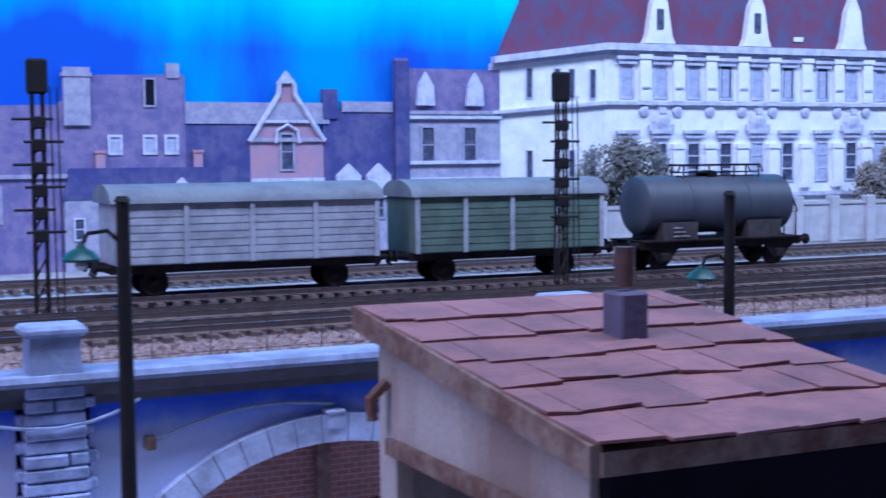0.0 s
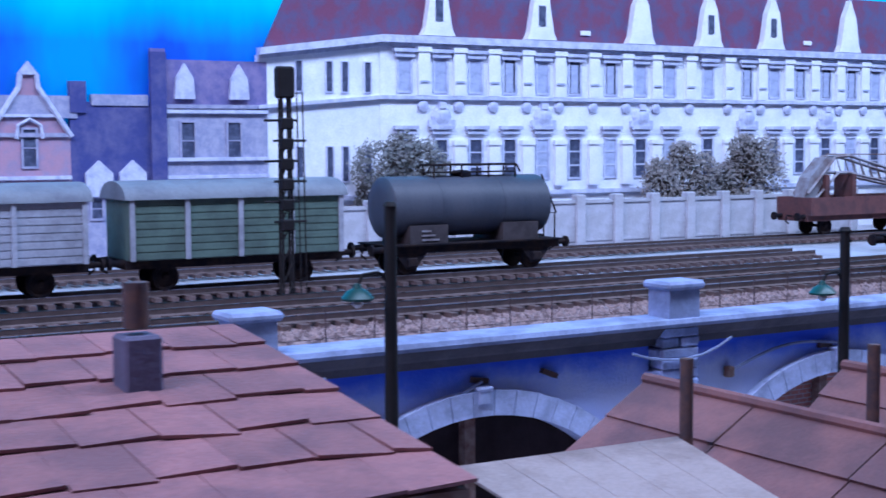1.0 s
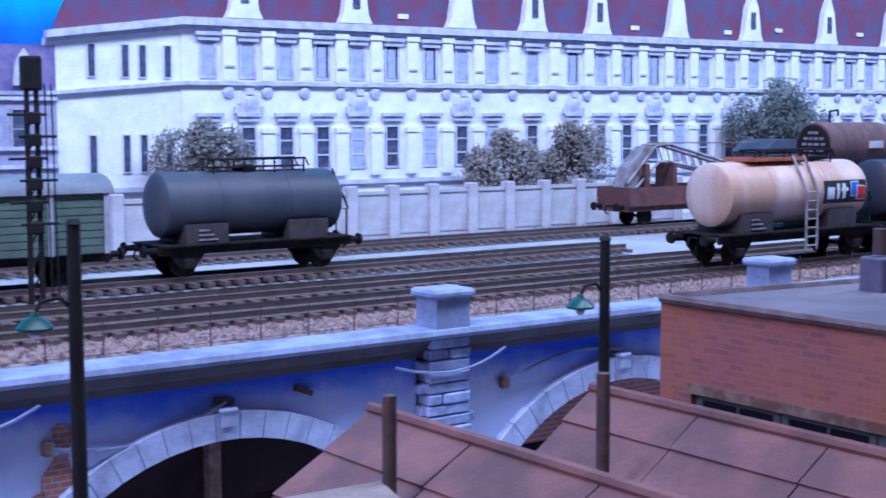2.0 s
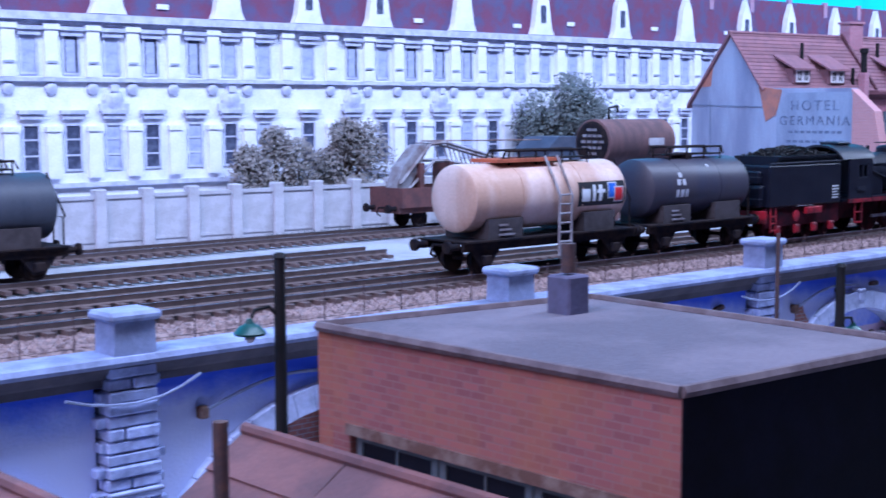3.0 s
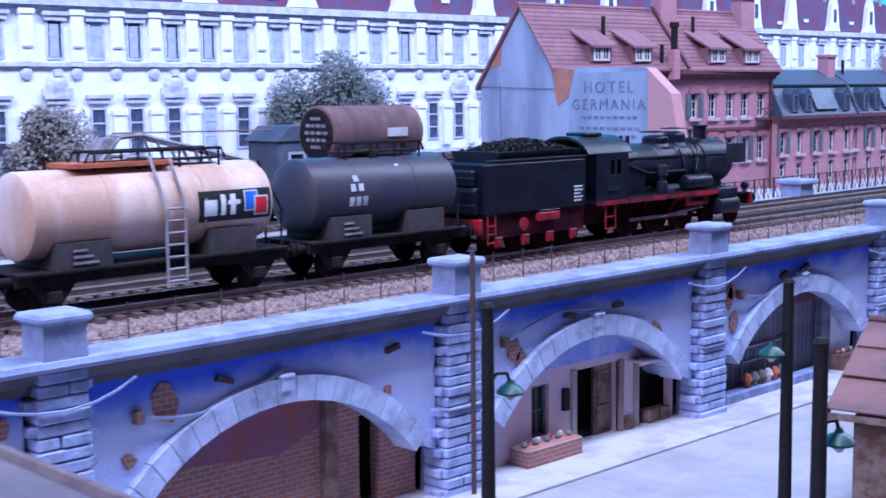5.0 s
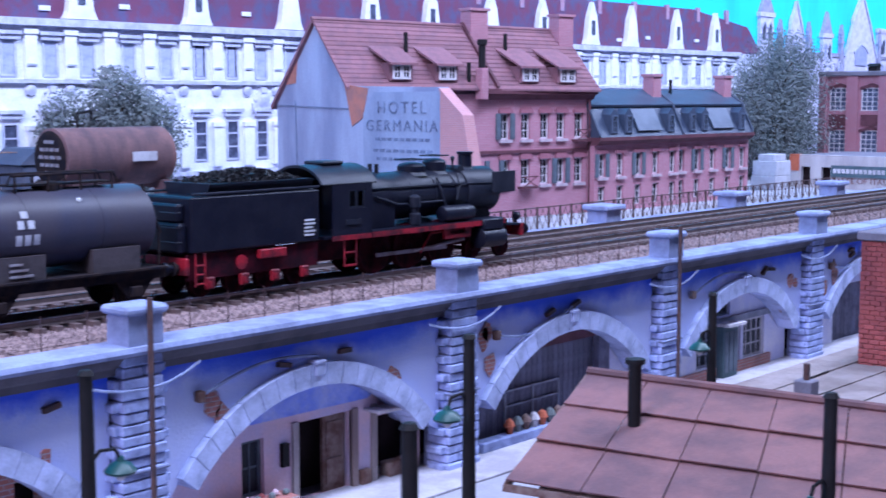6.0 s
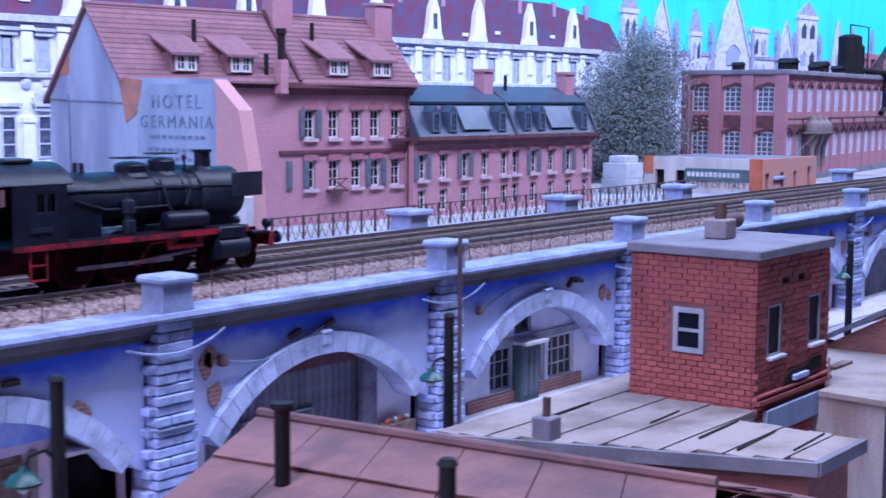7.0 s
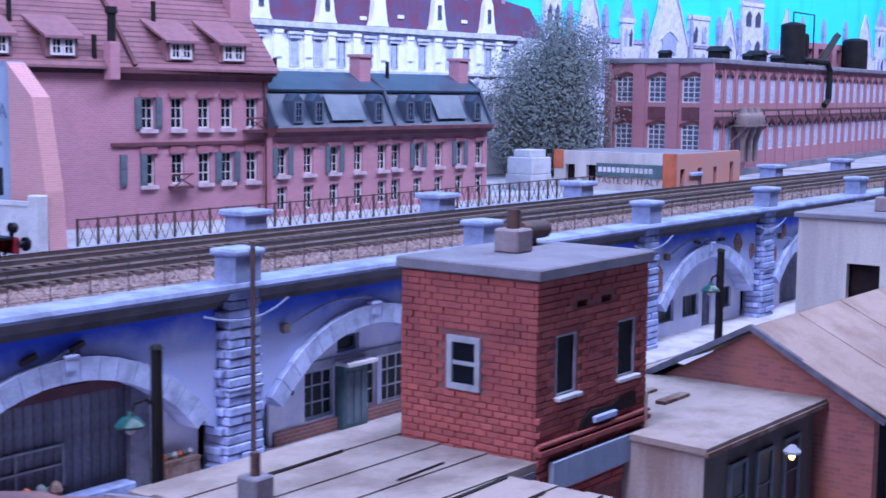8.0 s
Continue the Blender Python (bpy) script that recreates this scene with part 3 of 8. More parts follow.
for i in range(26000):
    x = rnd.uniform(-10, 200)
    y = rnd.choice((rnd.uniform(1.7, 3.6), rnd.uniform(1.7, 3.6), rnd.uniform(6.3, 7.9), rnd.uniform(10.6, 12.4), rnd.uniform(3.6, 10.6)))
    z = 10.56 + 0.16 * min(1.0, max(0.0, (y - 1.5) / 1.0)) + rnd.uniform(0, 0.05)
    s = rnd.uniform(0.05, 0.11)
    vs = [(x + s * rnd.uniform(-1, 1), y + s * rnd.uniform(-1, 1), z - 0.04) for _ in range(3)]
    cx = (vs[0][0] + vs[1][0] + vs[2][0]) / 3
    cy = (vs[0][1] + vs[1][1] + vs[2][1]) / 3
    g.add([(x - s, y - s * 0.6, z - 0.05), (x + s, y - s * 0.7, z - 0.05), (x + s * 0.3, y + s, z - 0.05), (cx, cy, z + s * 0.75)], [(0, 1, 3), (1, 2, 3), (2, 0, 3)])
solid("ballast_stones", g, M["stones"], "loose crushed stones on the ballast", "gravel", "stuff")


# ---- windows and lettering ----
def window_mesh(w, h, bars_x=1, bars_z=2, rim=0.14, bar=0.07, deep=0.12, arch=False):
    """Frame with glazing bars, lower left corner at the origin, facing -y."""
    g = Geo()
    g.wall(0, w, 0, h, 0, deep, [(rim, w - rim, rim, h - rim)])
    for i in range(1, bars_x + 1):
        x = w * i / (bars_x + 1)
        g.box(x - bar / 2, 0.03, rim, x + bar / 2, deep - 0.02, h - rim)
    for i in range(1, bars_z + 1):
        z = h * i / (bars_z + 1)
        g.box(rim, 0.035, z - bar / 2, w - rim, deep - 0.025, z + bar / 2)
    return g


_cache = {}


def cached(key, make):
    if key not in _cache:
        _cache[key] = make()
    return _cache[key]


def hung(name, me, parent, x, y, z, rz=0.0, label=""):
    """A part at (x, y, z) of parent; where parent is itself a part, it hangs from the same thing."""
    ob = part(name, me, None, parent.parent or parent, label)
    ob.matrix_basis = (parent.matrix_basis if parent.parent else Matrix.Identity(4)) @ pose(x * CM, y * CM, z * CM, 0, 0, rz)
    return ob


def window(parent, x, z, w, h, y=0.0, bx=1, bz=2, rim=0.14, bar=0.07, mat="trim_white", pane="glass", rz=0.0, label=""):
    key = ("w", round(w, 2), round(h, 2), bx, bz, rim, bar, mat)
    me = cached(key, lambda: window_mesh(w, h, bx, bz, rim, bar).mesh("window", M[mat], weld=True))
    win = hung("window", me, parent, x, y, z, rz, label)
    pm = cached(("p", round(w, 2), round(h, 2), rim, pane), lambda: Geo().box(rim * 0.8, 0.07, rim * 0.8, w - rim * 0.8, 0.10, h - rim * 0.8).mesh("pane", M[pane]))
    part("pane", pm, None, win)
    return win


def lettering(text, size, parent, material, x, y, z, rz=0.0, spread=1.0, label=""):
    """Words facing -y of their own frame, their middle at (x, y, z), in centimetres."""
    cu = bpy.data.curves.new("lettering", "FONT")
    cu.body, cu.size, cu.align_x, cu.align_y, cu.extrude, cu.space_character = text, size * CM, "CENTER", "CENTER", 0.0002, spread
    tmp = new("lettering_curve", cu)
    me = bpy.data.meshes.new_from_object(tmp.evaluated_get(bpy.context.evaluated_depsgraph_get()))
    bpy.data.objects.remove(tmp)
    me.materials.clear()
    me.materials.append(material)
    ob = new("lettering", me)
    ob.parent = parent
    ob.matrix_basis = pose(x * CM, y * CM, z * CM, 90, 0, rz)
    if label:
        ob["label"] = label
    return ob


# ---- the printed town on the backdrop, in low relief ----
BY = 37.3
palace = thing("palace", 0, BY, 11.0, "long white palace with ornate windows and red mansard roof", "building")
part("facade", Geo().box(42.1, -0.25, -0.7, 173.0, 0.2, 12.2), M["white_wall"], palace)
part("side_facade", Geo().prism([(34.0, -0.7), (42.1, -0.7), (42.1, 12.2), (34.0, 11.0)], -0.2, 0.2), M["white_wall"], palace)
part("end_facade", Geo().prism([(173.0, -0.7), (181.5, -0.7), (179.5, 12.1), (173.0, 12.45)], -0.2, 0.2), M["white_trim"], palace)
part("roof", Geo().prism([(34.2, 10.8), (42.1, 12.1), (172.5, 12.2), (178.5, 12.5), (175.5, 15.2), (164.0, 16.6), (36.9, 16.5)], -0.15, 0.18), M["print_roof"], palace, "dark red mansard roof")
for z0, z1, d in ((12.0, 12.45, 0.75), (11.75, 11.98, 0.5), (8.55, 8.78, 0.5), (2.45, 2.72, 0.5)):
    part("string_course", Geo().box(42.1, -d, z0, 173.2, -0.25, z1), M["white_trim"], palace)
    part("string_course", Geo().prism([(34.0, z0 * 0.9 + 0.2), (42.1, z0), (42.1, z1), (34.0, z1 * 0.9 + 0.2)], -d, -0.2), M["white_trim"], palace)
for x in (36.6, 38.6, 39.65, 41.2):
    for z, h in ((8.9, 1.9), (3.5, 2.2)):
        window(palace, x - 0.2, z, 0.5, h, y=-0.3, bx=0, bz=0, rim=0.06, mat="white_trim", pane="pane_dark")
upper = [43.8, 46.4, 49.0, 51.6, 54.2, 56.8, 59.8, 62.4, 65.0, 68.5, 72.2, 74.9, 77.5, 80.2, 82.9, 85.5, 88.4, 91.1, 94.2, 97.2, 100.0, 102.8, 105.5, 108.3,
         111.2, 114.0, 117.0, 120.0, 123.0, 126.0, 129.0, 132.0, 135.0, 138.2, 142.2, 145.0, 147.8, 151.2, 154.6, 158.5, 162.5, 165.0, 168.5, 171.3]
pick = random.Random(11)
for i, x in enumerate(upper):
    dark = pick.random() < 0.45
    window(palace, x - 0.55, 8.95, 1.1, 2.35, y=-0.33, bx=0, bz=0, rim=0.13, mat="white_trim", pane="pane_dark" if dark else "pane_pale")
    if dark:
        part("blind", Geo().box(-0.36, -0.06, 0, 0.22, -0.02, 1.85), M["pane_pale"], palace, at=(x, -0.3, 9.1))
    low_dark = pick.random() < 0.75
    window(palace, x - 0.55, 3.4, 1.1, 2.75, y=-0.33, bx=0, bz=2, rim=0.12, bar=0.1, mat="white_trim", pane="pane_dark" if low_dark else "pane_pale")
    lint = cached("lint", lambda: Geo().box(-0.85, -0.25, 0, 0.85, 0.05, 0.22).box(-0.7, -0.14, -0.3, 0.7, 0.05, 0).mesh("lintel", M["white_trim"]))
    part("lintel", lint, None, palace, at=(x, -0.33, 11.45))
    part("lintel", lint, None, palace, at=(x, -0.33, 6.7))
    pil = cached("pil", lambda: Geo().box(-0.42, -0.22, 0, 0.42, 0.05, 2.7).box(-0.5, -0.3, 2.7, 0.5, 0.05, 3.0).mesh("pilaster", M["white_wall"]))
    if i + 1 < len(upper):
        xm = (x + upper[i + 1]) / 2
        part("pilaster", pil, None, palace, at=(xm, -0.3, 8.8))
        part("pilaster", pil, None, palace, at=(xm, -0.3, 3.0))
        tab = cached("tab", lambda: Geo().box(-0.3, -0.1, 0, 0.3, 0.05, 0.12).mesh("tablet", M["pane_pale"]))
        part("tablet", tab, None, palace, at=(xm, -0.5, 9.6))
        dot = cached("dot", lambda: Geo().lathe((0, 0, 0), (0, -1, 0), [(0, 0.42), (0.14, 0.36), (0.2, 0.12)], 8).mesh("rosette", M["white_trim"]))
        part("rosette", dot, None, palace, at=(xm, -0.25, 8.15))
    if i % 3 == 1:
        crest = cached("crest", lambda: Geo().lathe((0, 0, 0.1), (0, -1, 0), [(0, 0.75), (0.2, 0.6), (0.3, 0.2)], 10).box(-0.95, -0.2, -0.55, 0.95, 0.05, -0.1).box(-0.25, -0.3, 0.6, 0.25, 0.05, 1.0).mesh("crest", M["white_trim"]))
        part("crest", crest, None, palace, at=(x, -0.3, 7.4))
dormers = [46.1, 53.9, 62.2, 68.4, 74.4, 82.3, 90.5, 99.7, 108.1, 116.5, 123.4, 131.0, 138.2, 145.7, 152.3, 160.5, 168.1]
dorm = Geo().prism([(-1.2, 0), (1.2, 0), (0.95, 0.5), (0.6, 2.6), (0.35, 3.1), (0, 3.9), (-0.35, 3.1), (-0.6, 2.6), (-0.95, 0.5)], -0.55, 0.0).mesh("dormer", M["white_wall"])
dwin = Geo().box(-0.26, -0.6, 0.9, 0.26, -0.5, 2.2).mesh("pane", M["pane_dark"])
for i, x in enumerate(dormers):
    d = part("dormer", dorm, None, palace, "white curved dormer", at=(x, -0.1, 12.5))
    if i % 3 != 2:
        part("pane", dwin, None, d)
for i in range(24):
    x = 48 + 5.1 * i + pick.uniform(-0.8, 0.8)
    if min(abs(x - d) for d in dormers) > 1.5:
        part("skylight", cached("skyl", lambda: Geo().box(-0.4, -0.24, 0, 0.4, -0.1, 0.3).mesh("skylight", M["white_wall"])), None, palace, at=(x, 0, 12.95 + (i % 2) * 0.35))
for i in range(11):
    part("chimney", cached("pchim", lambda: Geo().box(-0.28, -0.2, 0, 0.28, 0.15, 1.4).mesh("chimney", M["print_pink"])), None, palace, at=(112 + 5.9 * i, 0, 15.4))


def row_house(name, label, x0, x1, wall_z, roof, wall, roofmat, cols, rows, extra=None, pane="pane_dark"):
    """A printed house in low relief, its foot at the yard's level."""
    h = thing(name, x0, BY, 11.0, label, "house", "houses on the backdrop")
    w = x1 - x0
    part("wall", Geo().box(0, -0.25, -0.7, w, 0.15, wall_z - 11), M[wall], h)
    if roof:
        part("roof", Geo().prism([(a * w, b - 11) for a, b in roof], -0.225, 0.15), M[roofmat], h)
        part("gutter", Geo().box(-0.05, -0.4, wall_z - 11.12, w + 0.05, -0.2, wall_z - 10.9), M["print_grey"], h)
    for c in cols:
        for z, ww, hh in rows:
            window(h, c * w - ww / 2, z - 11, ww, hh, y=-0.33, bx=0, bz=1, rim=0.12, mat="print_grey", pane=pane)
    return h


a = row_house("gabled_house", "tall mauve stone house with chimneys and small windows", -14.0, 3.0, 18.8, [(0, 18.8), (1, 18.8), (1, 19.4), (0, 20.2)], "print_mauve", "print_mauve", (0.2, 0.5, 0.8), ((15.4, 1.0, 1.6),))
a = row_house("stone_house", "mauve stone house with white-framed windows", 3.0, 14.9, 15.5, [(0, 15.5), (1, 15.5), (1, 21.0), (0.55, 20.9), (0.42, 19.3), (0, 19.2)], "print_mauve", "print_mauve", (0.12, 0.62), ((13.0, 1.2, 2.0),), pane="pane_pale")
part("chimney", Geo().box(5.3, -0.4, 7.2, 6.7, 0.1, 10.3).box(5.2, -0.45, 9.8, 6.8, 0.1, 10.0), M["print_grey"], a, "pale stone chimney")
part("chimney", Geo().box(10.9, -0.3, 9.8, 11.6, 0.1, 10.6), M["print_grey"], a)
for x in (7.6, 9.5, 10.7):
    window(a, x, 5.6, 0.8, 1.1, y=-0.3, bx=0, bz=0, rim=0.14, mat="white_trim", pane="pane_pale")
window(a, 9.6, 8.2, 0.7, 1.6, y=-0.3, bx=0, bz=0, rim=0.1, mat="print_grey")
a = row_house("slate_house", "low house with a blue slate roof", 14.9, 19.0, 14.6, [(0, 14.6), (1, 14.6), (1, 18.4), (0, 18.3)], "print_grey", "print_slate", (0.6,), ((13.3, 0.7, 1.2),))
part("ridge_wall", Geo().box(0, -0.3, 7.3, 8.5, 0.1, 8.5), M["print_grey"], a)
a = row_house("step_gable_house", "pink brick house with a pale stepped gable", 18.6, 23.0, 17.4, [(0.0, 17.4), (1.0, 17.4), (0.62, 19.9), (0.60, 20.6), (0.40, 20.6), (0.38, 19.9)], "print_pink", "print_pink", (0.5,), ((15.6, 0.9, 2.2),))
for s in (-1, 1):
    part("gable_coping", Geo().wire([(2.2 + s * 2.25, -0.35, 6.3), (2.2 + s * 0.52, -0.35, 8.9), (2.2 + s * 0.44, -0.35, 9.6)], 0.15), M["white_trim"], a, "pale coping")
part("band", Geo().box(0, -0.4, 4.0, 4.4, -0.2, 4.2), M["white_trim"], a)
part("band", Geo().box(0.8, -0.4, 7.35, 3.6, -0.2, 7.5), M["white_trim"], a)
part("gable_cap", Geo().prism([(1.65, 9.6), (2.75, 9.6), (2.2, 10.3)], -0.4, 0.0), M["white_trim"], a, "pale gable cap")
part("arch_band", Geo().wire([(1.5, -0.36, 6.2), (1.6, -0.36, 6.9), (2.2, -0.36, 7.25), (2.8, -0.36, 6.9), (2.9, -0.36, 6.2)], 0.1, 5), M["white_trim"], a, "pale window arch")
for x in (0.7, 3.1):
    window(a, x, 1.4, 0.7, 1.6, y=-0.33, bx=0, bz=1, rim=0.1, mat="white_trim", pane="pane_dark")
a = row_house("slate_house", "blue slate-roofed house with white dormers", 23.0, 27.6, 14.2, [(0, 14.2), (1, 14.2), (1, 19.0), (0.2, 19.2), (0, 18.6)], "print_grey", "print_slate", (0.3, 0.75), ((12.7, 0.8, 1.3),))
part("ridge_wall", Geo().box(1.2, -0.3, 8.0, 4.4, 0.1, 8.6), M["print_grey"], a)
for x in (1.5, 3.4):
    part("dormer", Geo().prism([(-0.75, 0), (0.75, 0), (0.75, 1.3), (0, 2.0), (-0.75, 1.3)], -0.5, -0.1), M["white_trim"], a, "white dormer", at=(x, 0, 3.0))
part("chimney", Geo().box(0.0, -0.35, 7.6, 0.9, 0.1, 9.3), M["print_slate"], a)
a = row_house("town_house", "pale town house with balconies and a mauve roof", 27.6, 34.6, 19.0, [(0, 19.0), (1, 19.0), (1, 21.6), (0.12, 21.6), (0.12, 22.2), (0, 22.2)], "print_grey", "print_mauve", (0.3, 0.7), ((15.9, 1.0, 2.3), (12.5, 1.0, 2.0)))
for c in (1.9, 5.2):
    part("dormer", Geo().prism([(-0.6, 0), (0.6, 0), (0.5, 1.2), (0, 2.0), (-0.5, 1.2)], -0.5, -0.1), M["white_trim"], a, "pale dormer", at=(c, 0, 8.4))
for z in (3.9, 4.9, 7.6):
    part("band", Geo().box(0.8, -0.45, z, 7.0, -0.2, z + 0.2), M["white_trim"], a)
part("party_wall", Geo().box(-0.1, -0.5, 0, 0.8, -0.2, 11.0), M["print_slate"], a)

# more windows, string courses and flues on the printed houses
far = random.Random(17)


def more_windows(x0, x1, zs, step, group_label, roof_z):
    h = thing("terrace_front", x0, BY - 0.05, 11.0, group_label, "house", "houses on the backdrop")
    part("wall", Geo().box(0, -0.38, -0.7, x1 - x0, 0.0, roof_z - 11), M["print_grey"], h)
    part("roof", Geo().prism([(-0.1, roof_z - 11), (x1 - x0 + 0.1, roof_z - 11), (x1 - x0 - 0.3, roof_z - 9.3), (0.3, roof_z - 9.3)], -0.42, 0.0), M["print_slate"], h, "blue slate roof")
    x = 0.45
    while x < x1 - x0 - 0.8:
        for z in zs:
            window(h, x, z - 11, 0.62, 1.25, y=-0.46, bx=0, bz=1, rim=0.09, mat="white_trim", pane="pane_dark" if far.random() < 0.7 else "pane_pale")
        if far.random() < 0.5:
            part("dormer", cached("fdorm", lambda: Geo().prism([(-0.35, 0), (0.35, 0), (0.35, 0.7), (0, 1.05), (-0.35, 0.7)], -0.6, -0.1).mesh("dormer", M["white_trim"])), None, h, at=(x + 0.3, 0, roof_z - 10.9))
        x += step
    for i in range(2):
        part("chimney", cached("fchim", lambda: Geo().box(-0.25, -0.4, 0, 0.25, 0.0, 1.1).box(-0.3, -0.45, 1.0, 0.3, 0.0, 1.15).mesh("chimney", M["print_pink"])), None, h, at=((x1 - x0) * (0.2 + 0.55 * i), 0, roof_z - 9.5))


more_windows(-13.5, 2.6, (12.2, 14.3), 1.5, "blue-grey terrace with slate roof and many windows", 16.4)
more_windows(8.2, 18.0, (12.0,), 1.4, "low blue-grey terrace with white-framed windows", 14.2)

# a gothic palace farther along the backdrop
castle = thing("gothic_castle", 174, BY, 11.0, "pale grey gothic palace with gables, towers and pinnacles", "castle")
part("wall", Geo().box(0, 0.0, -0.7, 114, 0.14, 12.8), M["print_far"], castle)
part("parapet", Geo().box(0, -0.12, 12.5, 114, 0.0, 12.95), M["print_grey"], castle)


def castle_window(x, z, w, h):
    g = Geo().prism([(-w / 2, 0), (w / 2, 0), (w / 2, h * 0.7), (w * 0.25, h * 0.9), (0, h), (-w * 0.25, h * 0.9), (-w / 2, h * 0.7)], -0.34, -0.2)
    part("window", g, M["pane_dark" if pick.random() < 0.3 else "pane_mist"], castle, at=(x, 0, z))
    part("hood", Geo().wire([(-w * 0.62, -0.34, h * 0.66), (-w * 0.3, -0.34, h * 0.95), (0, -0.34, h * 1.08), (w * 0.3, -0.34, h * 0.95), (w * 0.62, -0.34, h * 0.66)], 0.09, 4), M["white_trim"], castle, at=(x, 0, z))


def castle_gable(x, half, top, mat="print_far"):
    base = 12.6
    part("gable", Geo().prism([(-half, -12), (half, -12), (half, base), (half * 0.55, base + (top - base) * 0.5), (half * 0.55, base + (top - base) * 0.58), (0, top), (-half * 0.55, base + (top - base) * 0.58), (-half * 0.55, base + (top - base) * 0.5), (-half, base)], -0.22, 0.0), M[mat], castle, at=(x, 0, 0))
    for q in (-1, 1):
        part("gable_coping", Geo().wire([(q * half, -0.28, base), (q * half * 0.55, -0.28, base + (top - base) * 0.52), (0, -0.28, top)], 0.14, 4), M["white_trim"], castle, at=(x, 0, 0))
    castle_window(x, base - 1.0, half * 0.7, 2.4)
    castle_window(x - half * 0.5, 8.2, half * 0.45, 2.6)
    castle_window(x + half * 0.5, 8.2, half * 0.45, 2.6)


def castle_tower(x, half, top, cap):
    part("tower", Geo().box(-half, -0.3, -0.7, half, 0.1, top).box(-half - 0.2, -0.4, top - 0.5, half + 0.2, 0.1, top), M["print_far"], castle, at=(x, 0, 0))
    part("spire", Geo().prism([(-half - 0.1, top), (half + 0.1, top), (0, top + cap)], -0.3, 0.1), M["print_grey"], castle, at=(x, 0, 0))
    for z in (top - 3.0, top - 6.6):
        for dx in (-half * 0.45, half * 0.45):
            castle_window(x + dx, z, half * 0.5, 1.9)


for x, half, top in ((12.6, 2.6, 18.6), (30.0, 4.6, 20.4), (45.3, 2.2, 17.6), (62.5, 2.0, 18.4), (91.0, 3.2, 19.0), (104.0, 2.4, 18.0)):
    castle_gable(x, half, top)
for x, half, top, cap in ((5.6, 1.5, 17.0, 2.4), (20.6, 1.2, 15.2, 2.6), (52.0, 3.0, 18.6, 1.8), (97.5, 1.6, 17.5, 2.8)):
    castle_tower(x, half, top, cap)
part("upper_block", Geo().box(35.0, -0.2, 12.8, 40.0, 0.1, 16.2).box(34.8, -0.3, 15.8, 40.2, 0.1, 16.3), M["print_far"], castle)
for x in (36.2, 38.4, 41.6, 48.0, 56.8, 59.0, 66.4, 70.2, 78.0, 86.0, 24.0, 16.8):
    castle_window(x, 9.4, 0.9, 2.4)
for x in (36.4, 38.6):
    castle_window(x, 13.2, 0.9, 1.8)
pinn = Geo().box(-0.35, -0.35, -5, 0.35, 0.1, 2.4).box(-0.45, -0.4, 1.2, 0.45, 0.1, 1.5).prism([(-0.4, 2.4), (0.4, 2.4), (0, 3.5)], -0.3, 0.1).mesh("pinnacle", M["print_grey"])
for x in (9.0, 16.0, 24.6, 35.4, 42.8, 48.2, 56.4, 68.0, 75.4, 83.4, 108.0):
    part("pinnacle", pinn, None, castle, at=(x, 0, 12.2 + (0.7 if x < 60 else 2.0)))


# ---- trees ----
def tree(name, x, y, z0, height, radius, leaf, label, lobes=9, count=2600, seed=1, squash=1.0, leaf_size=0.22, tall=False):
    r = random.Random(seed)
    t = thing(name, x, y, z0, label, "tree" if name == "tree" else "bush")
    g = Geo()
    top = height * 0.75
    g.rod((0, 0, -0.1), (0.1, 0.05, height * 0.4), radius * 0.09, radius * 0.06, 8)
    g.rod((0.1, 0.05, height * 0.4), (0, 0, top), radius * 0.06, radius * 0.02, 6)
    centres = []
    for i in range(lobes):
        a = 2 * math.pi * i / lobes + r.uniform(-0.4, 0.4)
        up = r.uniform(0.10, 0.82)
        reach = radius * r.uniform(0.35, 0.75) * (1.0 - 0.65 * max(0.0, up - 0.45) if tall else 1.0 - 0.5 * max(0.0, up - 0.5))
        c = Vector((math.cos(a) * reach, math.sin(a) * reach * squash, height * up))
        centres.append((c, radius * r.uniform(0.32, 0.5)))
        g.rod((0, 0, height * up * 0.6), c, radius * 0.035, radius * 0.012, 5)
    centres.append((Vector((0, 0, height * 0.86)), radius * 0.32))
    centres.append((Vector((0, 0, height * 0.55)), radius * 0.5))
    part("trunk", g, M["bark"], t)
    g = Geo()
    for i in range(count * 5):
        c, rr = r.choice(centres)
        d = Vector((r.gauss(0, 1), r.gauss(0, 1) * squash, r.gauss(0, 1))).normalized() * rr * (r.random() ** 0.35) * r.uniform(0.85, 1.12)
        p = c + d
        u = Vector((r.uniform(-1, 1), r.uniform(-1, 1), r.uniform(-1, 1))).normalized()
        w = u.orthogonal().normalized()
        s = leaf_size * 0.6 * r.uniform(0.6, 1.3)
        g.add([p - u * s, p + w * s * 0.6, p + u * s, p - w * s * 0.6], [(0, 1, 2, 3)])
    part("crown", g, M[leaf], t)
    return t


tree("bush", 42.6, 35.2, 10.35, 7.0, 3.6, "leaf_grey", "grey-green bush in front of the palace", seed=3, squash=0.5, count=2600)
tree("bush", 64.2, 34.8, 10.35, 6.4, 3.2, "leaf_dry", "dry beige bush behind the concrete fence", seed=4, squash=0.5)
tree("bush", 69.8, 34.8, 10.35, 6.8, 3.6, "leaf_dry", "dry beige bush behind the concrete fence", seed=5, squash=0.5)
tree("tree", 91.2, 34.6, 10.35, 10.2, 5.0, "leaf_green", "grey-green leafy tree in front of the palace", seed=6, squash=0.45, count=4200, lobes=12)
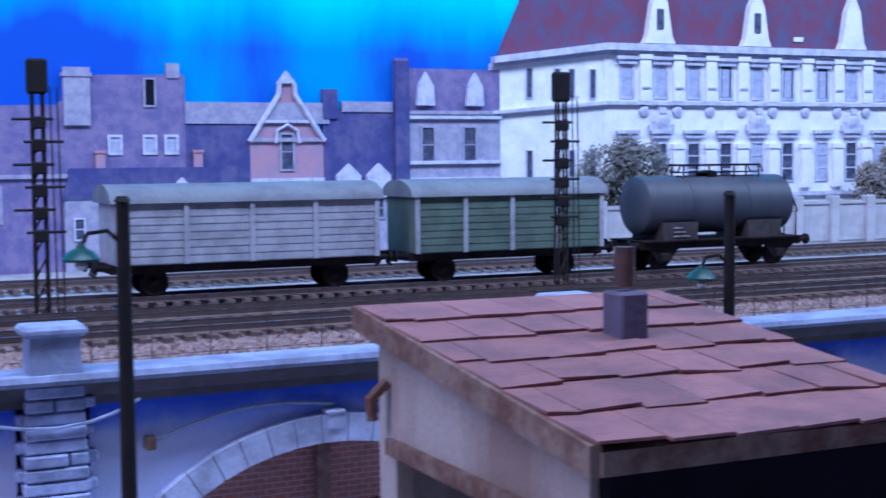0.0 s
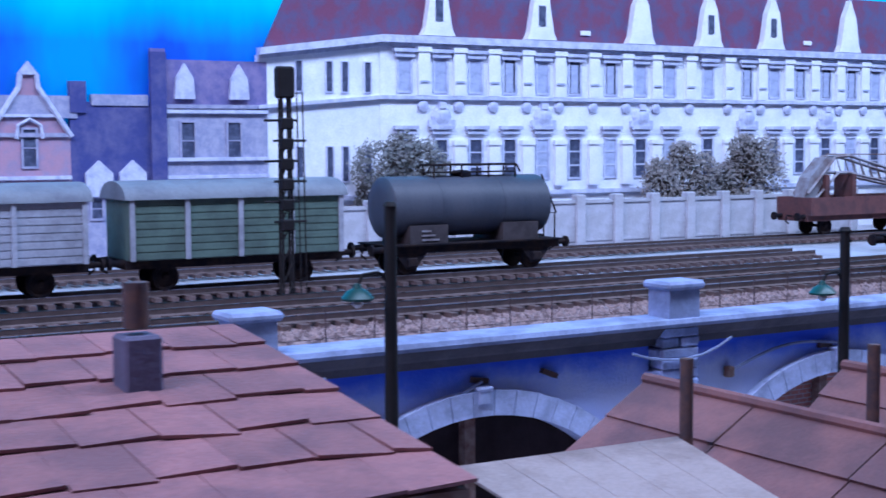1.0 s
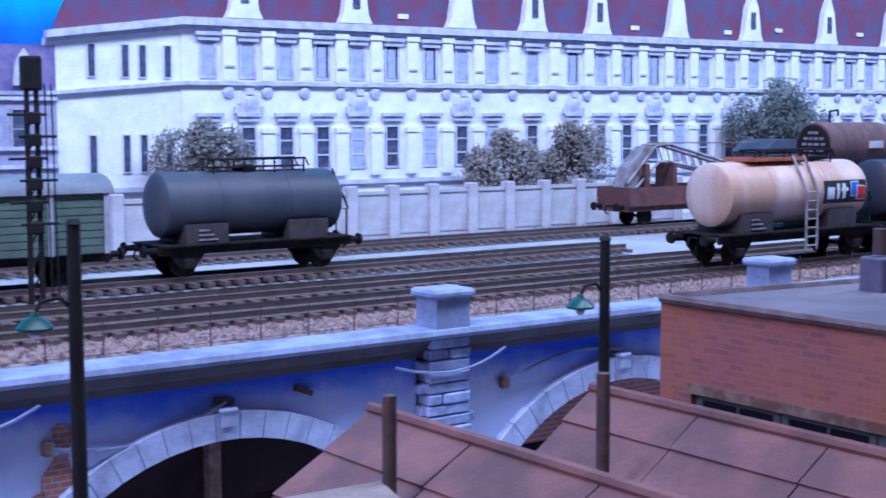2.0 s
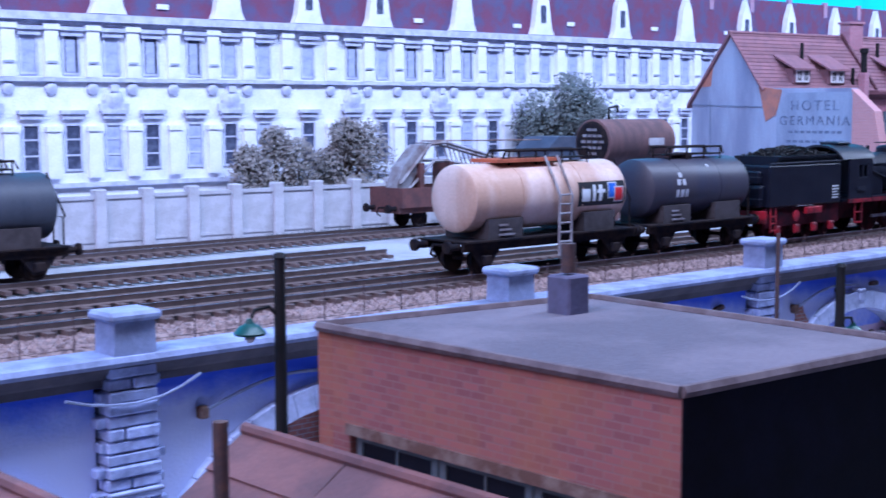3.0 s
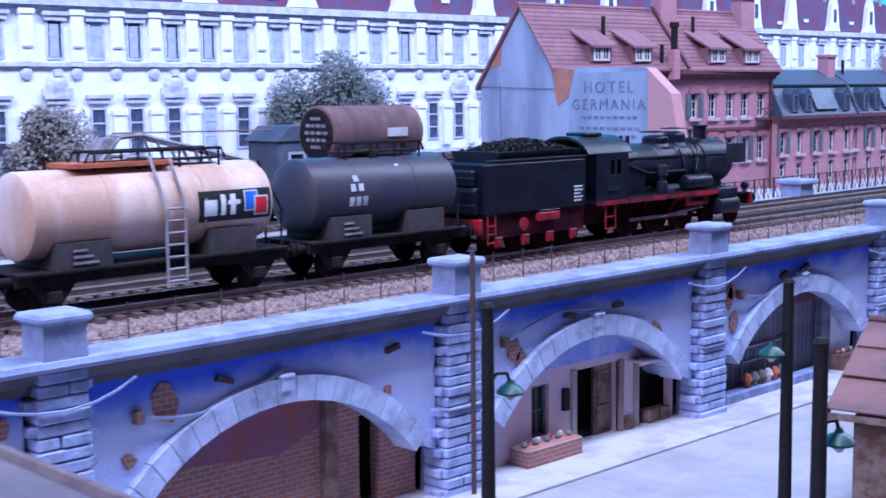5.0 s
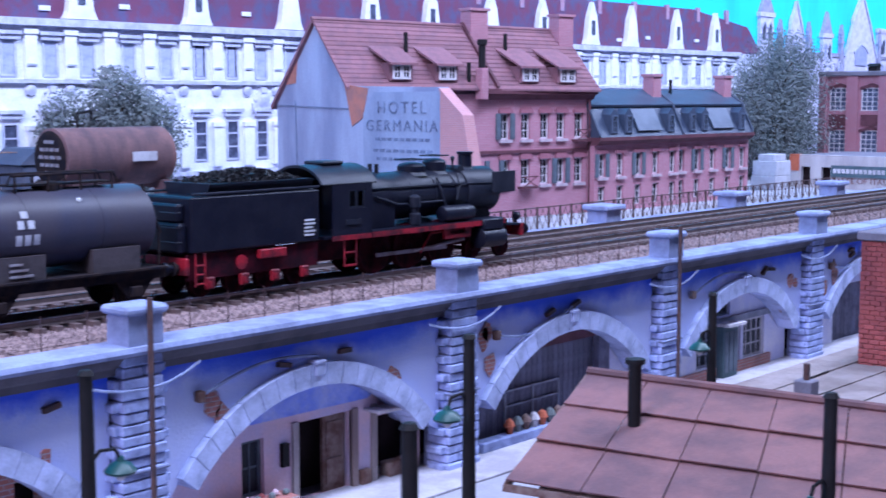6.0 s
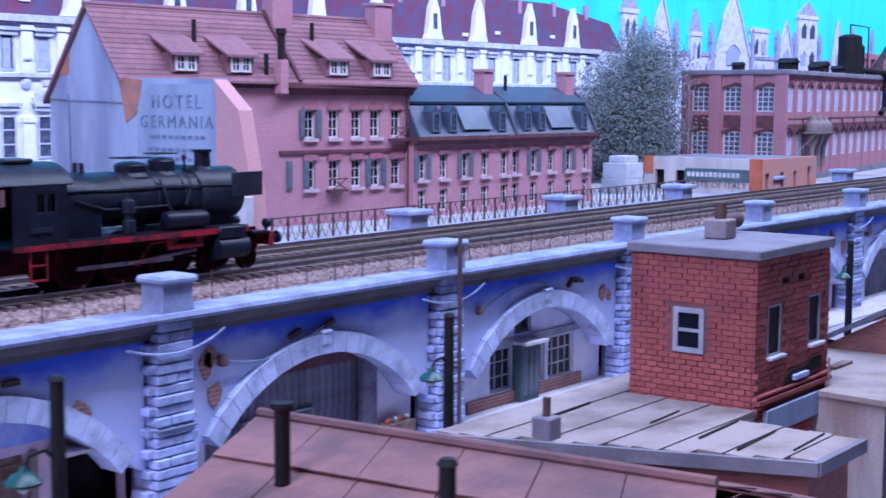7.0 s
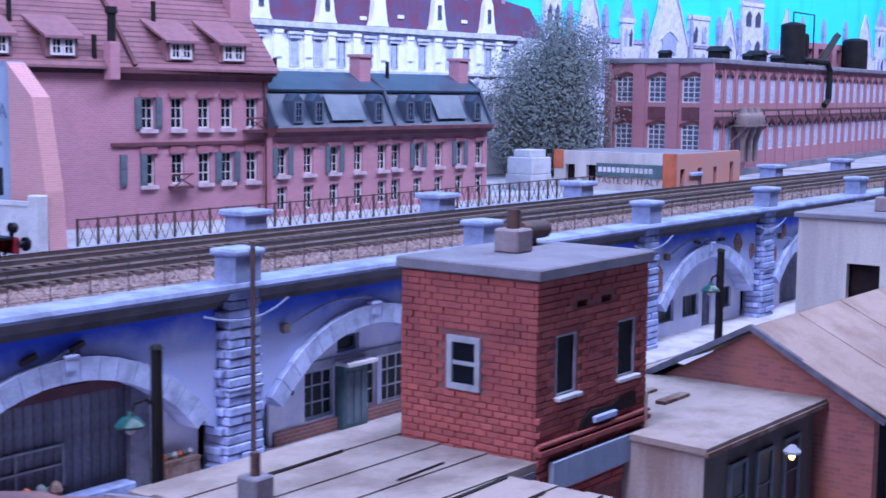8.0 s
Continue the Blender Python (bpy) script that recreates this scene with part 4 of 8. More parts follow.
tree("tree", 171.5, 31.5, 10.35, 14.6, 8.8, "leaf_green", "tall grey-green tree between houses and factory", seed=7, squash=0.5, count=11000, lobes=26, leaf_size=0.22, tall=True)

# ---- concrete fences ----
def panel_fence(x0, y0, x1, y1, z, high, n, label, post=0.34):
    L = math.hypot(x1 - x0, y1 - y0)
    f = thing("concrete_fence", x0, y0, z, label, "fence", rz=math.degrees(math.atan2(y1 - y0, x1 - x0)))
    s = L / n
    pm = Geo().box(-post, -0.35, -0.1, post, 0.35, high + 0.35, 0.06).mesh("post", M["concrete"])
    qm = Geo().box(post, -0.12, 0, s - post, 0.12, high).box(post, -0.2, high - 0.18, s - post, 0.2, high + 0.02).box(post, -0.18, 0.35, s - post, 0.18, 0.5).mesh("panel", M["concrete"])
    for i in range(n + 1):
        part("post", pm, None, f, at=(s * i, 0, 0))
        if i < n:
            part("panel", qm, None, f, at=(s * i, 0, 0))


panel_fence(36.0, 32.5, 76.0, 30.5, 10.35, 2.9, 14, "pale concrete panel fence of the goods yard")
panel_fence(98.9, 29.6, 101.0, 14.2, 10.35, 2.5, 4, "pale concrete panel fence beside the hotel wall")

# ---- hotel ----
hotel = thing("hotel", 101.5, 14.0, 10.3, "brick hotel with blue-grey gable wall and red tiled roof", "house")
gable = [(-0.0, 0), (17.0, 0), (17.0, 8.1), (13.5, 13.2), (10.7, 9.1), (3.0, 9.0), (1.1, 7.3), (0.2, 3.0)]
part("gable_wall", Geo().prism(gable, 0, 0.9, "x"), M["hotel_blue"], hotel, "stained blue-grey plaster gable wall")
part("brick_edge", Geo().prism([(-0.06, 0), (2.9, 0), (2.9, 8.95), (1.05, 7.35), (0.15, 3.0)], -0.06, 0.94, "x"), M["gable_edge"], hotel, "bare orange-red brick edge of the gable")
part("brick_patch", Geo().prism([(8.7, 8.95), (10.75, 9.2), (10.1, 6.6), (9.2, 7.1)], -0.05, 0.0, "x"), M["brick_bare"], hotel, "orange brick showing through the plaster")
for pts in ([(9.6, 1.2), (8.9, 2.3), (9.1, 3.4), (9.9, 2.6)], [(16.2, 2.0), (17.0, 2.4), (17.0, 3.4), (16.4, 3.3)], [(15.2, 9.3), (16.3, 9.2), (15.0, 11.0)]):
    part("brick_patch", Geo().prism(pts, -0.04, 0.0, "x"), M["brick_bare"], hotel)
part("painted_sign", Geo().prism([(2.8, 0.6), (9.1, 0.6), (9.1, 7.4), (8.2, 8.7), (2.8, 8.75)], -0.07, 0.0, "x"), M["hotel_sign"], hotel, "faded blue painted hotel sign")
lettering("HOTEL", 1.05, hotel, M["lettering"], -0.1, 5.9, 7.75, rz=-90, spread=1.35, label="dark painted words HOTEL")
lettering("GERMANIA", 0.98, hotel, M["lettering"], -0.1, 5.9, 6.65, rz=-90, spread=1.3, label="dark painted word GERMANIA")
for z, w in ((5.75, 4.6), (5.05, 5.0), (4.55, 4.4)):
    for i in range(9):
        part("lettering_bar", Geo().box(-0.1, 5.9 - w / 2 + w * i / 9, z, -0.07, 5.9 - w / 2 + w * (i + 0.72) / 9, z + 0.2), M["lettering"], hotel)
for pts in ([(17, 3.6), (13.5, 2.9), (9.6, 2.2), (9.4, 1.9)], [(15.2, 8.2), (15.1, 3.2)], [(17, 7.9), (14, 7.8), (10.4, 7.7)], [(8.8, 2.9), (5.6, 2.0), (2.8, 2.1)], [(5.9, 3.6), (5.8, 2.0)]):
    part("crack", Geo().wire([(-0.07, a, b) for a, b in pts], 0.035, 4), M["lettering"], hotel)
# front facade, turned a little against the gable
FA = (12.0, 8.6)
fz = -9.4
holes = []
cols = [1.2, 3.15, 5.0, 6.6, 8.4]
for c in cols:
    holes += [(c - 0.42, c + 0.42, 5.5, 7.3), (c - 0.42, c + 0.42, 2.3, 4.1)]
fac = part("facade", Geo(Matrix.Identity(4)).wall(-12.0, 9.6, 0, 8.6, 0, 0.5, holes), M["hotel_brick"], hotel, "red brick facade", at=(FA[0], FA[1], 0), rz=fz)
for c in cols:
    for z in (5.5, 2.3):
        w = window(fac, c - 0.42, z, 0.84, 1.8, y=0.16, bx=1, bz=2, rim=0.10, bar=0.06)
        part("lintel", cached("hlint", lambda: Geo().box(-0.62, -0.14, 1.8, 0.62, 0.1, 2.05).box(-0.5, -0.1, 2.05, 0.5, 0.1, 2.2).mesh("lintel", M["hotel_trim"])), None, fac, at=(c, 0, z))
        part("sill", cached("hsill", lambda: Geo().box(-0.56, -0.2, -0.22, 0.56, 0.1, -0.02).mesh("sill", M["pale_sill"])), None, fac, at=(c, 0, z))
for c, z in ((1.2, 5.5), (6.6, 2.3), (0.2, 2.3)):
    for s in (-1, 1):
        part("shutter", cached("shut", lambda: Geo().box(-0.2, -0.12, 0, 0.2, 0.0, 1.8).box(-0.14, -0.15, 0.15, 0.14, -0.1, 0.8).box(-0.14, -0.15, 1.0, 0.14, -0.1, 1.65).mesh("shutter", M["shutter"])), None, fac, "grey shutter", at=(c + s * 0.66, 0, z))
for c, z in ((8.4, 5.5), (3.15, 2.3)):
    part("balcony", Geo().box(-0.7, -0.6, -0.25, 0.7, 0, -0.1).wire([(-0.7, -0.55, 0.6), (0.7, -0.55, 0.6)], 0.05).wire([(-0.6, -0.55, -0.1), (0.6, -0.55, 0.6)], 0.04).wire([(0.6, -0.55, -0.1), (-0.6, -0.55, 0.6)], 0.04), M["trim_dark"], fac, "dark balcony", at=(c, 0, z))
part("string_course", Geo().box(-1.2, -0.14, 4.55, 9.6, 0.1, 4.75), M["trim_dark"], fac)
part("cornice", Geo().prism([(0.3, 8.2), (-0.15, 8.25), (-0.35, 8.55), (-0.6, 8.65), (-0.6, 8.95), (0.3, 8.95)], -1.3, 9.75, "x"), M["trim_dark"], fac, "dark moulded cornice")
part("downpipe", Geo().wire([(9.3, -0.2, 0), (9.3, -0.2, 8.3)], 0.1), M["trim_dark"], fac)
part("end_wall", Geo().box(9.2, 0.0, 0, 9.6, 5.5, 8.8), M["hotel_brick"], fac)
# roof: two slopes of tile courses from eaves to ridge
ridge = [Vector((-0.3, 13.4, 13.35)), Vector((22.0, 10.0, 13.25))]
eave = [Vector((-0.3, 10.3, 8.95)), Vector((21.6, 6.2, 8.8))]
back = [Vector((-0.3, 17.3, 7.9)), Vector((22.0, 14.5, 8.6))]
rows = 15
for r in range(rows):
    a0, a1 = r / rows, (r + 1.06) / rows
    up = Vector((0, 0, 0.12))
    p = [eave[0].lerp(ridge[0], a0) + up, eave[1].lerp(ridge[1], a0) + up, eave[1].lerp(ridge[1], min(a1, 1)) + up * 0.35, eave[0].lerp(ridge[0], min(a1, 1)) + up * 0.35]
    dn = Vector((0, 0, -0.14))
    part("tile_course", Geo().add([*p, *(q + dn for q in p)], [(0, 1, 2, 3), (7, 6, 5, 4), (0, 4, 5, 1), (1, 5, 6, 2), (2, 6, 7, 3), (3, 7, 4, 0)]), M["tile_red"], hotel)
part("roof_back", Geo().add([ridge[0], ridge[1], back[1], back[0], *(q + Vector((0, 0, -0.3)) for q in (ridge[0], ridge[1], back[1], back[0]))], [(0, 1, 2, 3), (7, 6, 5, 4), (0, 4, 5, 1), (1, 5, 6, 2), (2, 6, 7, 3), (3, 7, 4, 0)]), M["tile_red"], hotel)
part("ridge_cap", Geo().rod(ridge[0], ridge[1], 0.16), M["tile_red"], hotel)


def on_roof(u, v):
    return eave[0].lerp(eave[1], u).lerp(ridge[0].lerp(ridge[1], u), v)


for u in (0.20, 0.37, 0.70, 0.86):
    p = on_roof(u, 0.10)
    d = part("dormer", Geo().box(-0.95, -0.1, 0.1, 0.95, 2.2, 1.25), M["tile_red"], hotel, "shed dormer", at=p, rz=fz)
    part("dormer_roof", Geo().add([(-1.15, -0.45, 1.25), (1.15, -0.45, 1.25), (1.15, 2.4, 2.75), (-1.5, 2.4, 2.75), (-1.15, -0.45, 1.1), (1.15, -0.45, 1.1), (1.15, 2.4, 2.6), (-1.5, 2.4, 2.6)], [(0, 1, 2, 3), (7, 6, 5, 4), (0, 4, 5, 1), (1, 5, 6, 2), (3, 7, 4, 0)]), M["tile_red"], d)
    window(d, -0.7, 0.2, 0.68, 0.95, y=-0.22, bx=1, bz=1, rim=0.12, bar=0.06)
    window(d, 0.02, 0.2, 0.68, 0.95, y=-0.22, bx=1, bz=1, rim=0.12, bar=0.06)
for u, v, w, h in ((0.60, 0.9, 0.8, 1.5), (0.97, 0.86, 0.75, 1.6)):
    p = on_roof(u, v)
    part("chimney", Geo().box(-w, -0.5, -1.2, w, 0.6, h, 0.04).box(-w - 0.1, -0.6, h, w + 0.1, 0.7, h + 0.18), M["hotel_brick"], hotel, "brick chimney", at=p, rz=fz)
for u, v in ((0.28, 0.55), (0.46, 0.12), (0.68, 0.6)):
    p = on_roof(u, v)
    part("vent_pipe", Geo().rod(p, p + Vector((0, 0, 1.3)), 0.14), M["iron"], hotel)
# fire wall between the two halves of the roof
part("fire_wall", Geo().wire([on_roof(0.56, 0.0) + Vector((0, 0, 0.2)), on_roof(0.56, 0.5) + Vector((0, 0, 0.22)), on_roof(0.56, 1.0) + Vector((0, 0, 0.2))], 0.17, 4), M["trim_dark"], hotel, "dark coping across the roof")
p = on_roof(0.50, 0.04)
st = part("stove_flue", Geo().box(-0.35, -0.3, -0.8, 0.35, 0.3, 1.3, 0.04), M["hotel_brick"], hotel, "brick stack with a dark pipe", at=p)
part("flue_pipe", Geo().lathe((0, 0, 1.3), (0, 0, 1), [(0, 0.24), (1.5, 0.24), (1.55, 0.34), (1.9, 0.34)], 12), M["iron"], st, smooth=True)


# ---- slate-roofed row ----
def slate_row(x, w, seed):
    h = thing("row_house", x, 20.4, 10.3, "red brick row house with a blue slate mansard roof", "house", "slate-roofed row houses", rz=-2.5)
    holes, cs = [], [0.9 + (w - 1.8) * i / 4 for i in range(5)]
    for c in cs:
        holes += [(c - 0.42, c + 0.42, 2.6, 4.3), (c - 0.42, c + 0.42, 0.4, 1.9)]
    part("wall", Geo().wall(0, w, 0, 5.0, 0, 0.5, holes), M["hotel_brick"], h)
    part("back_wall", Geo().box(0, 4.5, 0, w, 4.9, 5.0).box(0, 0.5, 0, 0.3, 4.5, 5.0).box(w - 0.3, 0.5, 0, w, 4.5, 5.0), M["hotel_brick"], h)
    for i, c in enumerate(cs):
        for z, hh in ((2.6, 1.7), (0.4, 1.5)):
            window(h, c - 0.42, z, 0.84, hh, y=0.16, bx=1, bz=2, rim=0.10, bar=0.06)
        part("lintel", cached("slint", lambda: Geo().box(-0.6, -0.12, 0, 0.6, 0.1, 0.25).mesh("lintel", M["hotel_trim"])), None, h, at=(c, 0, 4.3))
        part("sill", cached("hsill", lambda: Geo().box(-0.56, -0.2, -0.22, 0.56, 0.1, -0.02).mesh("sill", M["pale_sill"])), None, h, at=(c, 0, 2.6))
        if i in (1, 3) if seed else i in (0, 2):
            for s in (-1, 1):
                part("shutter", cached("shut2", lambda: Geo().box(-0.18, -0.12, 0, 0.18, 0.0, 1.7).mesh("shutter", M["shutter"])), None, h, "grey shutter", at=(c + s * 0.64, 0, 2.6))
    part("cornice", Geo().prism([(0.3, 4.9), (-0.2, 4.95), (-0.55, 5.25), (-0.55, 5.5), (0.3, 5.5)], -0.05, w + 0.05, "x"), M["trim_dark"], h)
    part("mansard", Geo().prism([(-0.45, 5.5), (0.75, 7.7), (4.0, 7.7), (4.9, 5.5)], 0.03, w - 0.03, "x"), M["slate"], h, "blue-grey slate lower roof")
    part("upper_roof", Geo().prism([(0.6, 7.7), (0.55, 7.85), (2.5, 9.0), (4.4, 7.7)], -0.08, w + 0.08, "x"), M["slate"], h, "blue-grey slate upper roof")
    for c in (1.9, 3.7, w - 1.7):
        d = part("dormer", Geo().prism([(-0.5, 5.7), (0.5, 5.7), (0.5, 7.15), (0.0, 7.6), (-0.5, 7.15)], -0.35, 1.2), M["slate"], h, at=(c, 0, 0))
        window(d, -0.34, 5.8, 0.68, 1.3, y=-0.46, bx=1, bz=2, rim=0.1, bar=0.05, mat="slate_pale")
    part("roof_panel", Geo().prism([(-0.36, 5.9), (0.52, 7.5), (0.44, 7.54), (-0.44, 5.94)], 4.9, w - 2.9, "x"), M["slate_pale"], h, "pale grey sheet in the slate roof")
    for s in (0.06, w - 0.06):
        part("gable_coping", Geo().wire([(s, -0.45, 5.6), (s, 0.7, 7.9), (s, 2.5, 9.15)], 0.13), M["slate"], h)
    part("chimney", Geo().box(w - 1.5, 1.5, 7.5, w - 0.4, 2.5, 10.2, 0.04).box(w - 1.6, 1.4, 10.0, w - 0.3, 2.6, 10.2), M["hotel_brick"], h, "brick chimney")
    part("vent_pipe", Geo().rod((2.2, 2.0, 8.4), (2.2, 2.0, 9.8), 0.13), M["iron"], h)


slate_row(122.6, 10.9, 0)
slate_row(133.6, 10.9, 1)

# ---- factory ----
factory = thing("factory", 177.5, 18.5, 10.3, "long red brick factory with arched windows and roof stacks", "factory")
H = 11.1


def factory_window(parent, x, z, w, h, y=0.03):
    """An arched factory window: frame, pane and each glazing bar."""
    nx, nz = (3, 4) if w > 1.7 else (1, 4)
    win = hung("window", cached(("fw", w, h), lambda: window_mesh(w, h, 0, 0, 0.12).mesh("window", M["trim_white"], weld=True)), parent, x, y, z)
    # narrow front panes are coloured paler in place of a bright reflection
    part("pane", cached(("fp", w, h), lambda: Geo().box(0.1, 0.07, 0.1, w - 0.1, 0.10, h - 0.1).mesh("pane", M["pane_mist" if w < 1.7 else "pane_dark"])), None, win)
    upright = cached(("fbu", h), lambda: Geo().box(-0.04, 0.03, 0.12, 0.04, 0.07, h - 0.12).mesh("glazing_bar", M["trim_white"]))
    level = cached(("fbl", w), lambda: Geo().box(0.12, 0.035, -0.04, w - 0.12, 0.065, 0.04).mesh("glazing_bar", M["trim_white"]))
    for i in range(1, nx + 1):
        part("glazing_bar", upright, None, win, at=(w * i / (nx + 1), 0, 0))
    for i in range(1, nz + 1):
        part("glazing_bar", level, None, win, at=(0, 0, h * i / (nz + 1)))
    hung("arch_head", cached(("fa", w), lambda: Geo().prism([(-0.15, -0.25), (w * 0.5, 0.12), (w + 0.15, -0.25), (w + 0.15, 0.05), (w * 0.5, 0.48), (-0.15, 0.05)], -0.02, 0.2).mesh("arch_head", M["trim_dark"])), parent, x, y - 0.12, z + h)


side = part("side_facade", Geo().wall(-11.0, 0, 0, H, 0, 0.6, [(-9.9 + 3.5 * i, -7.5 + 3.5 * i, z, z + 2.4) for i in range(3) for z in (2.6, 7.0)]), M["factory_brick"], factory, "red brick gable facade", rz=-90)
for i in range(3):
    for z in (2.6, 7.0):
        factory_window(side, -9.9 + 3.5 * i, z, 2.4, 2.4)
    part("spandrel", Geo().box(-9.9 + 3.5 * i, -0.08, 5.4, -7.5 + 3.5 * i, 0.02, 6.6), M["trim_dark"], side)
for i in range(4):
    part("pier", Geo().box(-11.0 + 3.5 * i - (0 if i == 0 else 0.45), -0.28, 0, -10.4 + 3.5 * i + 0.2, 0.1, H - 0.5), M["factory_brick"], side)
part("cornice", Geo().box(-11.1, -0.4, H - 0.5, 0.3, 0.7, H, 0.08), M["grey_slab"], side, "grey parapet coping")
ang = 6.6
n_f = 21
long_holes = [(1.0 + 3.3 * i, 2.6 + 3.3 * i, z, z + hh) for i in range(n_f) for z, hh in ((2.3, 2.6), (7.0, 2.6))]
fr = part("front_facade", Geo().wall(0, 70.5, 0, H, 0, 0.6, long_holes), M["factory_brick"], factory, "red brick front facade", rz=ang)
for i in range(n_f):
    for z, hh in ((2.3, 2.6), (7.0, 2.6)):
        factory_window(fr, 1.0 + 3.3 * i, z, 1.6, hh)
    part("pier", cached("fpier", lambda: Geo().box(-0.22, -0.07, 0, 0.22, 0.1, H - 0.5).mesh("pier", M["factory_brick"])), None, fr, at=(0.22 + 3.3 * i, 0, 0))
part("cornice", Geo().box(0.0, -0.4, H - 0.5, 70.7, 0.7, H, 0.08), M["grey_slab"], fr, "grey parapet coping")
part("plinth", Geo().box(0.0, -0.3, 0, 70.7, 0.0, 0.7), M["grey_slab"], fr)
part("roof", Geo().prism([(0, 0.3), (70, 8.3), (70, 16), (0, 10.8)], H - 0.35, H - 0.2, "z"), M["roof_felt"], factory)
part("gutter_pipe", Geo().wire([(0, -0.5, 6.3), (70, -0.5, 6.3)], 0.12).wire([(0, -0.5, 5.7), (70, -0.5, 5.7)], 0.08), M["iron_brown"], fr, "rusty pipes along the wall")
for i in range(14):
    part("pipe_bracket", cached("pbr", lambda: Geo().wire([(0, -0.5, 6.3), (0, -0.6, 5.6), (0.7, -0.6, 5.2)], 0.08).mesh("pipe_bracket", M["iron_brown"])), None, fr, at=(4.5 + 4.8 * i, 0, 0))
part("roof_pipe", Geo().wire([(36.0, -0.5, 6.7), (37.4, -0.55, 7.3), (37.6, -0.55, 10.6), (36.6, -0.5, 11.5), (31.5, 0.8, 11.7)], 0.34, 8), M["iron"], fr, "dark bent exhaust pipe", smooth=True)
for i in range(3):
    hp = part("dust_hopper", Geo().lathe((0, -0.95, 5.9), (0, 0, -1), [(-0.7, 0.1), (-0.65, 0.35), (-0.2, 0.45), (0, 0.75), (0.15, 0.82), (1.0, 0.82), (2.6, 0.28), (4.5, 0.22)], 14), M["hopper_dust"], fr, "dusty grey metal hopper", smooth=True, at=(6.4 + 2.0 * i, 0, 0))
part("hopper_platform", Geo().box(5.2, -1.8, 4.8, 11.6, 0, 4.95).wire([(5.4, -0.1, 3.2), (5.4, -1.7, 4.85)], 0.08).wire([(11.4, -0.1, 3.2), (11.4, -1.7, 4.85)], 0.08), M["hopper_dust"], fr, "dusty platform round the hoppers")
for x, y, r, h, lab in ((37.0, 8.2, 1.4, 5.2, "tall dark steel tank"), (40.6, 8.8, 1.0, 4.2, "dark steel tank"), (60.0, 9.6, 1.6, 4.2, "dark steel tank")):
    part("roof_tank", Geo().lathe((x, y, H - 0.3), (0, 0, 1), [(0, r), (0.2, r), (h - 0.2, r), (h, r * 0.8), (h + 0.15, r * 0.3)], 18), M["iron"], factory, lab, smooth=True)
for x, y, s in ((8.5, 3.5, 0.8), (21.5, 5.5, 0.8), (15.0, 3.4, 0.5), (27.0, 5.6, 0.6), (-0.0 + 3.2, 6.5, 0.5)):
    part("roof_vent", Geo().box(x - s, y - s, H - 0.3, x + s, y + s, H + s * 1.1, 0.05).prism([(x - s * 1.3, H + s * 1.1), (x + s * 1.3, H + s * 1.1), (x, H + s * 1.7)], y - s * 1.2, y + s * 1.2), M["iron"], factory, "dark roof ventilator")
back_block = part("rear_block", Geo().wall(48, 69, H - 0.3, H + 3.2, 11.2, 3.0, [(49 + 3.0 * i, 50.6 + 3.0 * i, H + 0.8, H + 2.5) for i in range(6)]), M["factory_brick"], factory, "red brick rear block")
part("conveyor", Geo().rod((46, 9.0, H - 0.2), (54, 9.6, H + 4.2), 0.5, n=4), M["iron"], factory, "dark sloping conveyor")
part("pipe_loop", Geo().wire([(37.0, 8.2, H + 4.8), (37.0, 8.2, H + 6.2), (44.0, 8.6, H + 6.2), (44.0, 8.6, H - 0.2)], 0.09), M["iron"], factory)

# ---- low shop in front of the factory ----
shop = thing("low_shop", 158.9, 12.3, 10.3, "low flat-roofed shop with orange corners and painted signs", "shop")
part("front_wall", Geo().wall(-11.0, 0, 0, 3.1, 0, 0.4, [(-9.9, -9.0, 0.3, 2.0), (-7.9, -7.0, 0.3, 2.0)]), M["plaster_pale"], shop, "beige plaster front", rz=-90)
part("side_wall", Geo().wall(0, 12.0, 0, 3.1, 0, 0.4, [(1.2, 2.0, 0.4, 1.9), (4.2, 4.9, 0.4, 1.9), (7.0, 7.7, 0.4, 1.9), (10.0, 10.8, 0.4, 2.2)]), M["plaster_orange"], shop, "orange-pink plaster side")
part("corner_pier", Geo().box(-0.05, -0.05, 0, 0.5, 0.9, 3.14), M["orange"], shop)
part("corner_pier", Geo().box(-0.05, 10.1, 1.6, 0.5, 11.05, 3.14), M["orange"], shop)
part("roof", Geo().box(0.3, 0.3, 2.9, 11.8, 10.8, 3.04), M["grey_slab"], shop, "grey flat roof")
part("inside", Geo().box(0.9, 0.9, 0, 11.6, 10.6, 2.9), M["dark_inside"], shop)
part("sign_board", Geo().box(-0.14, 0.9, 1.15, -0.02, 6.9, 2.2), M["green_door"], shop, "dark green sign board with pale words")
for i in range(12):
    part("lettering_bar", Geo().box(-0.17, 1.75 + 0.42 * i, 1.5, -0.13, 2.05 + 0.42 * i, 1.9), M["trim_white"], shop)
lettering("TASTE OF ITALY", 0.72, shop, M["sheet_brown"], -0.05, 4.0, 0.8, rz=-90, spread=1.1, label="red painted words TASTE OF ITALY")
crates = thing("crate_stack", 153.5, 22.0, 10.35, "stack of blue-grey crates beside the shop", "crates")
part("crate", Geo().box(0, 0, 0, 3.0, 2.5, 1.25, 0.05), M["concrete"], crates)
part("crate", Geo().box(0.1, 0, 1.25, 2.9, 2.4, 2.6, 0.05), M["concrete"], crates)
part("crate", Geo().box(0.4, 0.4, 2.6, 2.7, 2.0, 3.2, 0.05), M["concrete"], crates)


